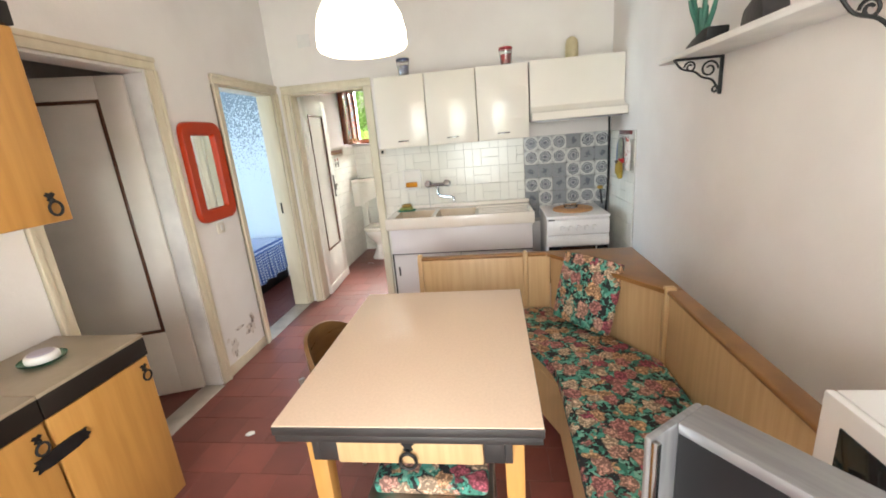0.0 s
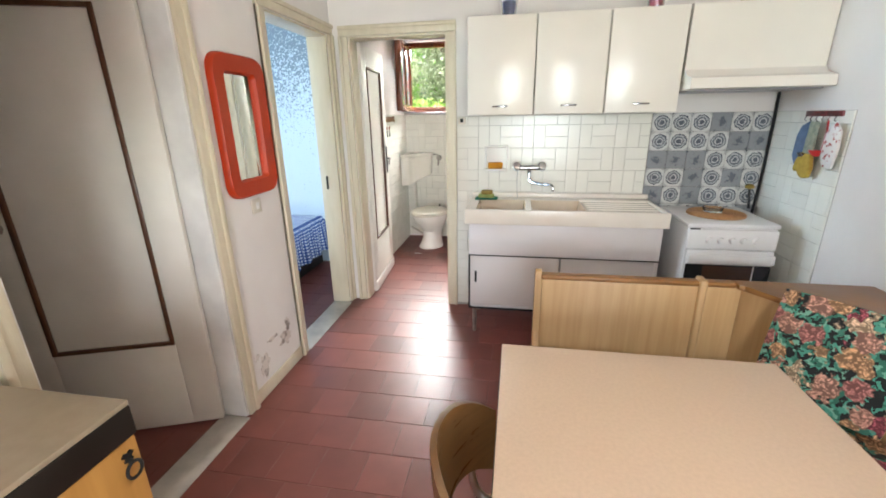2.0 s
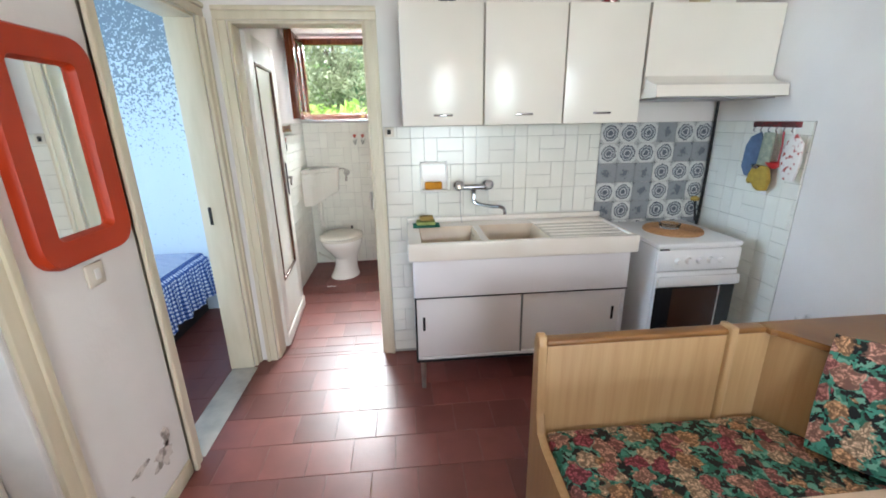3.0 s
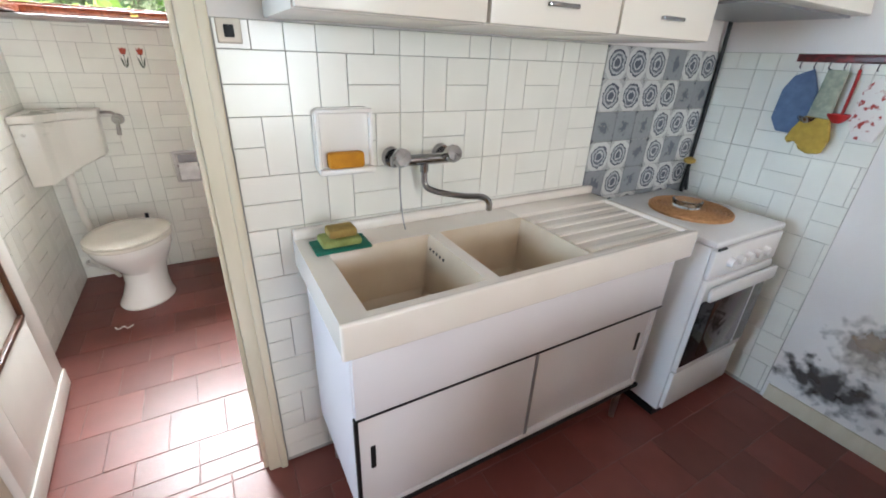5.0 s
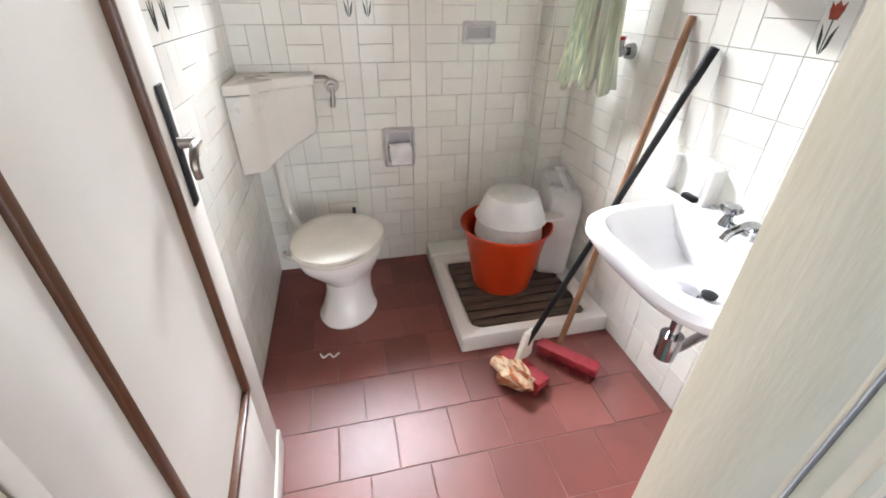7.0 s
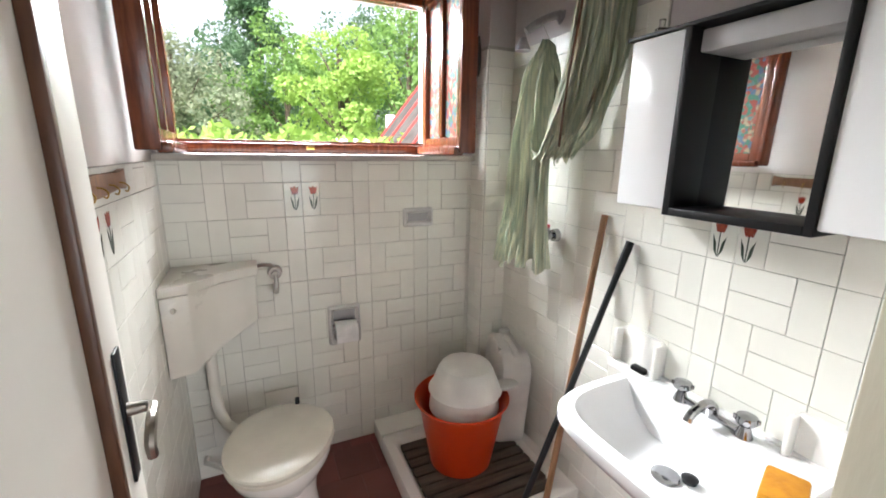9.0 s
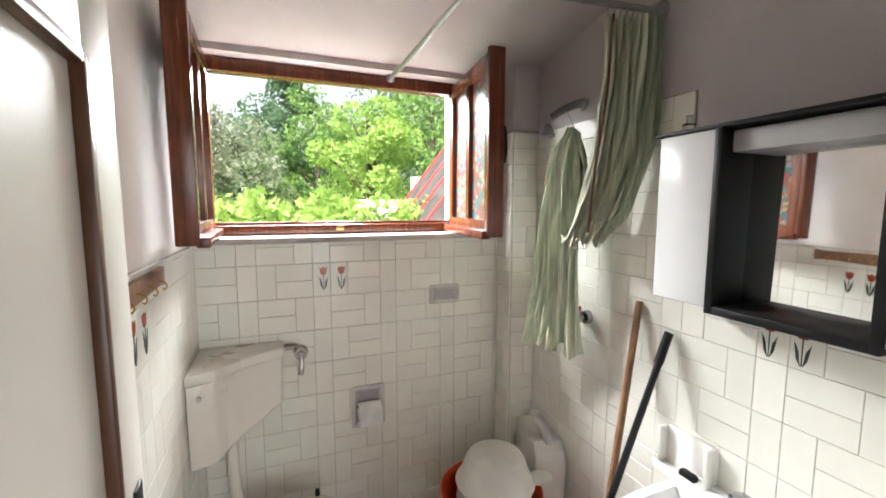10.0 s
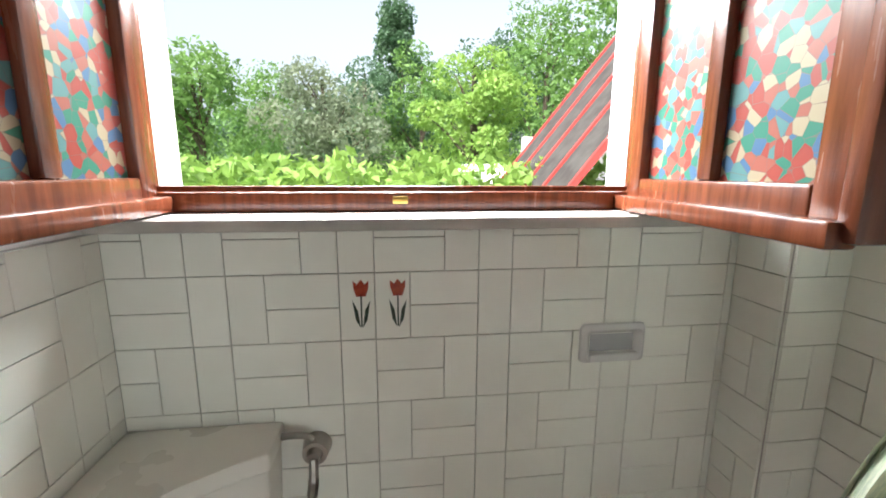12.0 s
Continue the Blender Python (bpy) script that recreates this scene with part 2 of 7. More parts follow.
def stained_film():
    m = bpy.data.materials.new("stained_glass_film")
    m.use_nodes = True
    n, l = links_of(m)
    b = n["Principled BSDF"]
    tc = n.new("ShaderNodeTexCoord")
    v = n.new("ShaderNodeTexVoronoi")
    v.inputs["Scale"].default_value = 46
    l.new(tc.outputs["Object"], v.inputs["Vector"])
    sep = n.new("ShaderNodeSeparateColor")
    l.new(v.outputs["Color"], sep.inputs[0])
    r = ramp(n, [(0, (0.22, 0.04, 0.03)), (0.28, (0.05, 0.10, 0.18)), (0.42, (0.03, 0.13, 0.09)), (0.62, (0.26, 0.21, 0.14)), (0.74, (0.23, 0.07, 0.05)), (0.88, (0.07, 0.15, 0.15))])
    l.new(sep.outputs[0], r.inputs[0])
    e = n.new("ShaderNodeTexVoronoi")
    e.feature = "DISTANCE_TO_EDGE"
    e.inputs["Scale"].default_value = 46
    l.new(tc.outputs["Object"], e.inputs["Vector"])
    lead = n.new("ShaderNodeMapRange")
    lead.inputs["From Min"].default_value, lead.inputs["From Max"].default_value = 0.0, 0.025
    l.new(e.outputs["Distance"], lead.inputs["Value"])
    mix = n.new("ShaderNodeMix")
    mix.data_type = "RGBA"
    mix.inputs["A"].default_value = (0.12, 0.09, 0.08, 1)
    l.new(lead.outputs[0], mix.inputs["Factor"])
    l.new(r.outputs[0], mix.inputs["B"])
    l.new(mix.outputs["Result"], b.inputs["Base Color"])
    b.inputs["Roughness"].default_value = 0.45
    b.inputs["Specular IOR Level"].default_value = 0.12
    b.inputs["Transmission Weight"].default_value = 0.04
    return m


def deco_tile_mat():
    m = bpy.data.materials.new("blue_medallion_tile")
    m.use_nodes = True
    n, l = links_of(m)
    b = n["Principled BSDF"]
    tc = n.new("ShaderNodeTexCoord")
    sc = n.new("ShaderNodeVectorMath")
    sc.operation = "LENGTH"
    fl = n.new("ShaderNodeVectorMath")
    fl.operation = "MULTIPLY"
    fl.inputs[1].default_value = (1, 0, 1)
    l.new(tc.outputs["Object"], fl.inputs[0])
    l.new(fl.outputs[0], sc.inputs[0])
    ring = ramp(n, [(0, (0.10, 0.115, 0.14)), (0.12, (0.46, 0.47, 0.48)), (0.18, (0.12, 0.135, 0.16)), (0.26, (0.40, 0.42, 0.43)), (0.33, (0.09, 0.10, 0.125)), (0.385, (0.56, 0.57, 0.56)), (0.54, (0.40, 0.41, 0.41)), (0.66, (0.10, 0.11, 0.13))])
    mr = n.new("ShaderNodeMapRange")
    mr.inputs["From Max"].default_value = 0.12
    l.new(sc.outputs["Value"], mr.inputs["Value"])
    wob = n.new("ShaderNodeTexNoise")
    wob.noise_dimensions = "4D"
    wob.inputs["Scale"].default_value, wob.inputs["Detail"].default_value = 55, 2
    oi = n.new("ShaderNodeObjectInfo")
    mul = n.new("ShaderNodeMath")
    mul.operation = "MULTIPLY"
    mul.inputs[1].default_value = 50
    l.new(oi.outputs["Random"], mul.inputs[0])
    l.new(mul.outputs[0], wob.inputs["W"])
    l.new(tc.outputs["Object"], wob.inputs["Vector"])
    sub = n.new("ShaderNodeMath")
    sub.operation = "MULTIPLY_ADD"
    sub.inputs[1].default_value = 0.20
    l.new(wob.outputs["Fac"], sub.inputs[0])
    off = n.new("ShaderNodeMath")
    off.operation = "SUBTRACT"
    off.inputs[1].default_value = 0.10
    l.new(mr.outputs[0], off.inputs[0])
    l.new(off.outputs[0], sub.inputs[2])
    l.new(sub.outputs[0], ring.inputs[0])
    fig = ramp(n, [(0, (0.12, 0.135, 0.16)), (0.13, (0.22, 0.235, 0.25)), (0.24, (0.25, 0.265, 0.28)), (0.60, (0.20, 0.215, 0.23)), (0.70, (0.08, 0.09, 0.11))])
    loose = n.new("ShaderNodeMath")
    loose.operation = "MULTIPLY_ADD"
    loose.inputs[1].default_value = 0.95
    l.new(wob.outputs["Fac"], loose.inputs[0])
    back = n.new("ShaderNodeMath")
    back.operation = "SUBTRACT"
    back.inputs[1].default_value = 0.50
    l.new(mr.outputs[0], back.inputs[0])
    l.new(back.outputs[0], loose.inputs[2])
    l.new(loose.outputs[0], fig.inputs[0])
    pick = n.new("ShaderNodeMath")
    pick.operation = "GREATER_THAN"
    pick.inputs[1].default_value = 0.36
    l.new(oi.outputs["Random"], pick.inputs[0])
    mix = n.new("ShaderNodeMix")
    mix.data_type = "RGBA"
    l.new(pick.outputs[0], mix.inputs["Factor"])
    l.new(fig.outputs[0], mix.inputs["A"])
    l.new(ring.outputs[0], mix.inputs["B"])
    l.new(mix.outputs["Result"], b.inputs["Base Color"])
    b.inputs["Roughness"].default_value = 0.18
    return m


def damp_stain(name, color, cover):
    """A mottled stain on plaster that breaks up and thins out towards its rim."""
    m = mat(name, color, tuple(v * 0.6 for v in color), rough=0.95, scale=18, bump=0.4, detail=8)
    n, l = links_of(m)
    tc = n.new("ShaderNodeTexCoord")
    mid = n.new("ShaderNodeVectorMath")
    mid.operation = "DISTANCE"
    mid.inputs[1].default_value = (0.5, 0.5, 0.5)
    flat = n.new("ShaderNodeVectorMath")
    flat.operation = "MULTIPLY_ADD"
    flat.inputs[1].default_value, flat.inputs[2].default_value = (0, 1, 1), (0.5, 0, 0)
    l.new(tc.outputs["Generated"], flat.inputs[0])
    l.new(flat.outputs[0], mid.inputs[0])
    nz = n.new("ShaderNodeTexNoise")
    nz.inputs["Scale"].default_value, nz.inputs["Detail"].default_value = 22, 8
    l.new(tc.outputs["Object"], nz.inputs["Vector"])
    take = n.new("ShaderNodeMath")
    take.operation = "SUBTRACT"
    l.new(nz.outputs["Fac"], take.inputs[0])
    l.new(mid.outputs["Value"], take.inputs[1])
    fac = n.new("ShaderNodeMapRange")
    fac.inputs["From Min"].default_value, fac.inputs["From Max"].default_value = 0.08, 0.34
    fac.inputs["To Max"].default_value = cover
    l.new(take.outputs[0], fac.inputs["Value"])
    l.new(fac.outputs[0], n["Principled BSDF"].inputs["Alpha"])
    return m


def gingham():
    m = bpy.data.materials.new("blue_gingham_cloth")
    m.use_nodes = True
    n, l = links_of(m)
    b = n["Principled BSDF"]
    b.inputs["Roughness"].default_value = 0.95
    tc = n.new("ShaderNodeTexCoord")
    outs = []
    for direction in ("Y", "Z"):
        w = n.new("ShaderNodeTexWave")
        w.bands_direction = direction
        w.inputs["Scale"].default_value = 10.5
        l.new(tc.outputs["Object"], w.inputs["Vector"])
        g = n.new("ShaderNodeMath")
        g.operation = "GREATER_THAN"
        g.inputs[1].default_value = 0.5
        l.new(w.outputs["Fac"], g.inputs[0])
        outs.append(g)
    s = n.new("ShaderNodeMath")
    s.operation = "ADD"
    l.new(outs[0].outputs[0], s.inputs[0])
    l.new(outs[1].outputs[0], s.inputs[1])
    d = n.new("ShaderNodeMath")
    d.operation = "MULTIPLY"
    d.inputs[1].default_value = 0.45
    l.new(s.outputs[0], d.inputs[0])
    r = ramp(n, [(0, (0.72, 0.76, 0.82)), (0.3, (0.10, 0.17, 0.42)), (0.7, (0.015, 0.04, 0.18))])
    l.new(d.outputs[0], r.inputs[0])
    l.new(r.outputs[0], b.inputs["Base Color"])
    return m


def wallpaper():
    """Pale blue paper with a mottled darker pattern; its thinning out downwards is painted window light."""
    m = mat("mottled_blue_wallpaper", (0.62, 0.70, 0.78), (0.58, 0.66, 0.74), rough=0.8, scale=5, bump=0.3)
    n, l = links_of(m)
    tc = n.new("ShaderNodeTexCoord")
    nz = n.new("ShaderNodeTexNoise")
    nz.inputs["Scale"].default_value, nz.inputs["Detail"].default_value = 70, 4
    l.new(tc.outputs["Object"], nz.inputs["Vector"])
    sep = n.new("ShaderNodeSeparateXYZ")
    l.new(tc.outputs["Object"], sep.inputs[0])
    # fewer marks lower down: the window's washed-out glare, put into the colour
    th = n.new("ShaderNodeMapRange")
    th.inputs["From Min"].default_value, th.inputs["From Max"].default_value = 1.15, 2.1
    th.inputs["To Min"].default_value, th.inputs["To Max"].default_value = 0.30, 0.60
    l.new(sep.outputs["Z"], th.inputs["Value"])
    lt = n.new("ShaderNodeMath")
    lt.operation = "LESS_THAN"
    l.new(nz.outputs["Fac"], lt.inputs[0])
    l.new(th.outputs[0], lt.inputs[1])
    mix = n.new("ShaderNodeMix")
    mix.data_type = "RGBA"
    mix.inputs["A"].default_value, mix.inputs["B"].default_value = (0.60, 0.69, 0.78, 1), (0.22, 0.27, 0.33, 1)
    l.new(lt.outputs[0], mix.inputs["Factor"])
    l.new(mix.outputs["Result"], n["Principled BSDF"].inputs["Base Color"])
    return m


MOULD = damp_stain("damp_mould", (0.09, 0.07, 0.06), 0.8)
DAMP = damp_stain("brown_damp_stain", (0.36, 0.27, 0.18), 0.6)
FLORAL = floral_fabric()
STAINED = stained_film()
DECO = deco_tile_mat()
GINGHAM = gingham()
CURTAIN = mat("sage_striped_curtain", (0.66, 0.66, 0.49), (0.37, 0.43, 0.34), rough=0.8, scale=20, stretch=(5, 5, 0.12), bump=0.15, bscale=60)
WALLPAPER = wallpaper()
LEAFBRIGHT = mat("bright_foliage", (0.28, 0.41, 0.09), (0.18, 0.31, 0.06), rough=0.6, scale=1.6)
LEAFMID = mat("mid_foliage", (0.17, 0.28, 0.07), (0.10, 0.20, 0.05), rough=0.6, scale=1.2)
LEAFDARK = mat("dark_foliage", (0.10, 0.17, 0.085), (0.06, 0.12, 0.06), rough=0.6, scale=1.0)
LEAFGREY = mat("grey_green_foliage", (0.23, 0.26, 0.16), (0.15, 0.19, 0.12), rough=0.6, scale=1.0)
for leaf_material in (LEAFBRIGHT, LEAFMID, LEAFDARK, LEAFGREY):
    # thin leaves let part of the sunlight through
    ln, ll = links_of(leaf_material)
    thin = ln.new("ShaderNodeBsdfTranslucent")
    source = ln["Principled BSDF"].inputs["Base Color"].links[0].from_socket
    ll.new(source, thin.inputs["Color"])
    both = ln.new("ShaderNodeMixShader")
    both.inputs[0].default_value = 0.5
    ll.new(ln["Principled BSDF"].outputs[0], both.inputs[1])
    ll.new(thin.outputs[0], both.inputs[2])
    ll.new(both.outputs[0], ln["Material Output"].inputs["Surface"])
BARK = mat("bark", (0.10, 0.075, 0.05), (0.05, 0.037, 0.026), rough=0.9, scale=10, bump=0.6)
GRASS = mat("rough_grass", (0.10, 0.18, 0.03), (0.06, 0.12, 0.02), rough=0.9, scale=0.8, bump=0.4)


# ---- builders ----
def box(bm, lo, hi, bev=0.0, seg=2):
    lo, hi = [min(a, b) for a, b in zip(lo, hi)], [max(a, b) for a, b in zip(lo, hi)]
    size = [b - a for a, b in zip(lo, hi)]
    m = Matrix.Translation([(a + b) / 2 for a, b in zip(lo, hi)]) @ Matrix.Diagonal((*size, 1))
    r = bmesh.ops.create_cube(bm, size=1, matrix=m)
    if bev:
        edges = list({e for v in r["verts"] for e in v.link_edges})
        bmesh.ops.bevel(bm, geom=edges, offset=min(bev, min(size) * 0.45), segments=seg, affect="EDGES", profile=0.5)
    return bm


def rod(bm, a, b, r0, r1=None, seg=12):
    a, b = Vector(a), Vector(b)
    r1 = r0 if r1 is None else r1
    m = Matrix.Translation((a + b) / 2) @ (b - a).to_track_quat("Z", "Y").to_matrix().to_4x4()
    bmesh.ops.create_cone(bm, cap_ends=True, segments=seg, radius1=r0, radius2=r1, depth=(b - a).length, matrix=m)
    return bm


def tube(bm, pts, r, seg=8):
    pts = [Vector(p) for p in pts]
    rings = []
    for i, p in enumerate(pts):
        d = (pts[min(i + 1, len(pts) - 1)] - pts[max(i - 1, 0)]).normalized()
        side = d.cross(Vector((0.31, 0.17, 0.93))).normalized() if not rings else (rings_side - d * rings_side.dot(d)).normalized()
        rings_side = side
        up = d.cross(side)
        rad = r[i] if isinstance(r, (list, tuple)) else r
        rings.append([bm.verts.new(p + (side * math.cos(k * math.tau / seg) + up * math.sin(k * math.tau / seg)) * rad) for k in range(seg)])
    for a, b in zip(rings, rings[1:]):
        for k in range(seg):
            bm.faces.new((a[k], a[(k + 1) % seg], b[(k + 1) % seg], b[k]))
    bm.faces.new(rings[0][::-1])
    bm.faces.new(rings[-1])
    return bm


def curve_pts(pts, steps=6):
    p = [Vector(q) for q in pts]
    p = [p[0] * 2 - p[1]] + p + [p[-1] * 2 - p[-2]]
    out = []
    for i in range(1, len(p) - 2):
        for s in range(steps):
            t = s / steps
            a, b, c, d = p[i - 1:i + 3]
            out.append(0.5 * (2 * b + (c - a) * t + (2 * a - 5 * b + 4 * c - d) * t * t + (3 * b - a - 3 * c + d) * t ** 3))
    return out + [p[-2]]


def lathe(bm, profile, centre, seg=28, sx=1.0, sy=1.0, turn=0.0):
    """profile: (radius, height) from bottom to top round the upright axis through centre."""
    c = Vector(centre)
    rings = []
    for r, z in profile:
        ring = []
        for k in range(seg):
            a = k * math.tau / seg
            x, y = r * sx * math.cos(a), r * sy * math.sin(a)
            ring.append(bm.verts.new(c + Vector((x * math.cos(turn) - y * math.sin(turn), x * math.sin(turn) + y * math.cos(turn), z))))
        rings.append(ring)
    for a, b in zip(rings, rings[1:]):
        for k in range(seg):
            bm.faces.new((a[k], a[(k + 1) % seg], b[(k + 1) % seg], b[k]))
    if profile[0][0] > 1e-4:
        bm.faces.new(rings[0][::-1])
    if profile[-1][0] > 1e-4:
        bm.faces.new(rings[-1])
    return bm


def prism(bm, poly, axis, a, b, bev=0.0):
    """A polygon in the two other axes (in x, y, z order) drawn out along axis from a to b."""
    i = "xyz".index(axis)
    others = [k for k in range(3) if k != i]

    def at(p, v):
        q = [0, 0, 0]
        q[others[0]], q[others[1]], q[i] = p[0], p[1], v
        return q
    lo = [bm.verts.new(at(p, a)) for p in poly]
    hi = [bm.verts.new(at(p, b)) for p in poly]
    fs = [bm.faces.new(lo[::-1]), bm.faces.new(hi)]
    n = len(poly)
    for k in range(n):
        fs.append(bm.faces.new((lo[k], lo[(k + 1) % n], hi[(k + 1) % n], hi[k])))
    if bev:
        bmesh.ops.bevel(bm, geom=list({e for f in fs for e in f.edges}), offset=bev, segments=2, affect="EDGES", profile=0.5)
    return bm


def rounded(w, h, r, seg=5):
    out = []
    for cx, cy, a0 in ((w / 2 - r, h / 2 - r, 0), (-w / 2 + r, h / 2 - r, 90), (-w / 2 + r, -h / 2 + r, 180), (w / 2 - r, -h / 2 + r, 270)):
        for k in range(seg + 1):
            a = radians(a0 + 90 * k / seg)
            out.append((cx + r * math.cos(a), cy + r * math.sin(a)))
    return out


def mesh_of(name, bm, material, smooth=True):
    bmesh.ops.recalc_face_normals(bm, faces=bm.faces)
    me = bpy.data.meshes.new(name)
    bm.to_mesh(me)
    bm.free()
    if material:
        me.materials.append(material)
    if smooth and len(me.polygons):
        me.shade_smooth()
        me.set_sharp_from_angle(angle=radians(35))
    return me


def thing(name, at, label, category, group="", rz=0.0, kind=""):
    ob = new(name)
    ob.empty_display_size = 0.05
    ob.matrix_basis = pose(*at, 0, 0, rz)
    return tagged(ob, label, category, group, kind)


def part(name, bm, material, parent, label=""):
    me = mesh_of(name, bm, material)
    root = parent
    while root.parent:
        root = root.parent
    me.transform(root.matrix_basis.inverted())
    ob = new(name, me)
    ob.parent = parent
    return tagged(ob, label)


def solo(name, bm, material, label="", category="", kind="", group=""):
    return tagged(new(name, mesh_of(name, bm, material)), label, category, group, kind)


def B():
    return bmesh.new()


def panel_wall(name, axis, a0, a1, t0, t1, z0, z1, openings, material, label):
    """An upright wall that runs along axis from a0 to a1, from t0 to t1 thick, with openings (from, to, sill, head)."""
    bm = B()
    cuts = sorted({a0, a1, *[v for o in openings for v in o[:2]]})

    def block(p, q, r, s):
        if axis == "x":
            box(bm, (p, t0, r), (q, t1, s))
        else:
            box(bm, (t0, p, r), (t1, q, s))
    for p, q in zip(cuts, cuts[1:]):
        hole = [o for o in openings if o[0] <= p and q <= o[1]]
        if not hole:
            block(p, q, z0, z1)
        for o in hole:
            if o[2] > z0:
                block(p, q, z0, o[2])
            if o[3] < z1:
                block(p, q, o[3], z1)
    return solo(name, bm, material, label, "wall", "structure")


# ---- structure ----
WX, EX, KY, SY, H = -1.788, 1.10, 3.86, -1.60, 2.85
BY, BX = 5.793, -0.242
ENTRY, BEDDOOR, BATHDOOR = (1.63, 2.41), (3.03, 3.79), (-1.66, -0.967)
panel_wall("wall_west", "y", SY, 6.12, WX - 0.142, WX, -0.1, H, [(*ENTRY, -0.012, 2.0), (*BEDDOOR, -0.012, 1.985)], PLASTER, "white plastered wall with two doorways")
panel_wall("wall_bathroom_partition", "x", WX + 0.001, EX, KY, 3.98, -0.1, H, [(*BATHDOOR, -0.012, 1.975)], PLASTER, "white plastered wall behind the sink with a doorway")
panel_wall("wall_east", "y", SY, 6.12, EX, EX + 0.2, -0.1, H, [], PLASTER, "white plastered wall beside the corner bench")
panel_wall("wall_south", "x", WX, EX, SY - 0.2, SY, -0.1, H, [(-0.75, 0.65, -0.012, 2.1)], PLASTER, "white plastered wall with a terrace doorway")
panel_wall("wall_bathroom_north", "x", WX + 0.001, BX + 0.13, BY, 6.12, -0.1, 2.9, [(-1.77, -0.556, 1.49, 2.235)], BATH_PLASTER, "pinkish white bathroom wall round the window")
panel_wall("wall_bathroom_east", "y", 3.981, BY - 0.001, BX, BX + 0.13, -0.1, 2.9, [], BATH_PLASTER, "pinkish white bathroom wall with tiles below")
solo("ceiling", box(B(), (WX - 0.1, SY - 0.1, H + 0.001), (EX + 0.1, 3.92, H + 0.15)), CEIL, "white plastered kitchen ceiling", "ceiling", "structure")
bm = B()
prism(bm, [(3.985, 2.62), (BY, 2.262), (BY, 2.45), (3.985, 2.8)], "x", WX + 0.004, BX - 0.002)
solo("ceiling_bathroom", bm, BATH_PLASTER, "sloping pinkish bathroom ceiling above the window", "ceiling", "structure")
bm = B()
box(bm, (-0.385, 5.652, -0.05), (BX - 0.003, BY - 0.001, 2.3))
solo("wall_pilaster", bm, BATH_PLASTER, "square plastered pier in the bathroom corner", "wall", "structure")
floor = solo("floor", box(B(), (-5.2, SY - 0.2, -0.2), (EX + 0.2, 6.12, -0.0018)), GROUT, "red terracotta tile floor with thin cement joints", "floor", "structure")

# bedroom and entrance behind the doorways
solo("wall_bedroom_north", box(B(), (-5.2, 4.72, -0.1), (WX - 0.144, 4.86, 2.85)), WALLPAPER, "bedroom wall with mottled blue-grey wallpaper", "wall", "structure")
panel_wall("wall_bedroom_west", "y", 2.5, 4.72, -5.2, -5.06, -0.1, 2.85, [(2.5 + 0.25, 4.2, 0.8, 2.2)], PLASTER, "white bedroom wall with a window opening")
panel_wall("wall_bedroom_south", "x", -5.2, WX - 0.144, 2.5, 2.6, -0.1, 2.85, [], PLASTER, "white wall between bedroom and entrance")
solo("ceiling_bedroom", box(B(), (-5.2, 0.9, 2.852), (WX - 0.144, 4.86, 3.0)), CEIL, "white bedroom and entrance ceiling", "ceiling", "structure")
panel_wall("wall_entrance_south", "x", -5.2, WX - 0.144, 0.9, 1.0, -0.1, 2.85, [], PLASTER, "white entrance wall")
panel_wall("wall_entrance_west", "y", 1.0, 2.5, -3.6, -3.5, -0.1, 2.85, [], PLASTER, "white entrance wall")


def casing(name, axis, a, b, face, out, top, width, label, skip=()):
    """Cream moulded trim round an opening from a to b in the wall face; out is the side it stands proud to."""
    bm = B()
    d = 0.02 * out

    def strip(p, q, z0, z1, dd):
        if axis == "y":
            box(bm, (face, p, z0), (face + dd, q, z1), 0.006)
        else:
            box(bm, (p, face, z0), (q, face + dd, z1), 0.006)
    if "a" not in skip:
        strip(a - width, a, 0.0, top, d)
        strip(a - width, a - width * 0.62, 0.0, top, d * 1.5)
    if "b" not in skip:
        strip(b, b + width, 0.0, top, d)
        strip(b + width * 0.62, b + width, 0.0, top, d * 1.5)
    strip(a - width, b + width, top, top + width, d)
    strip(a - width, b + width, top + width * 0.62, top + width, d * 1.5)
    return solo(name, bm, CREAM, label, "door frame", "structure")


def lining(name, axis, a, b, t0, t1, top, material, label, stop=True):
    bm = B()
    for p, q, z0, z1 in ((a, a + 0.014, 0.0, top), (b - 0.014, b, 0.0, top), (a + 0.0145, b - 0.0145, top - 0.014, top)):
        lo, hi = ((t0, p, z0), (t1, q, z1)) if axis == "y" else ((p, t0, z0), (q, t1, z1))
        box(bm, lo, hi, 0.002)
    return solo(name, bm, material, label, "door frame", "structure")


casing("trim_entry", "y", *ENTRY, WX + 0.001, 1, 2.0, 0.068, "cream painted moulded trim round the entrance doorway")
casing("trim_bedroom", "y", *BEDDOOR, WX + 0.001, 1, 1.985, 0.066, "cream painted moulded trim round the bedroom doorway")
casing("trim_bathroom", "x", *BATHDOOR, KY - 0.001, -1, 1.975, 0.064, "cream painted moulded trim round the bathroom doorway")
lining("frame_entry", "y", *ENTRY, WX - 0.14, WX, 2.0, JAMBWHITE, "white painted lining of the entrance doorway")
lining("frame_bedroom", "y", *BEDDOOR, WX - 0.14, WX, 1.985, CREAM, "cream painted lining of the bedroom doorway")
lining("frame_bathroom", "x", *BATHDOOR, KY + 0.001, 3.985, 1.975, CREAM, "cream painted lining of the bathroom doorway")
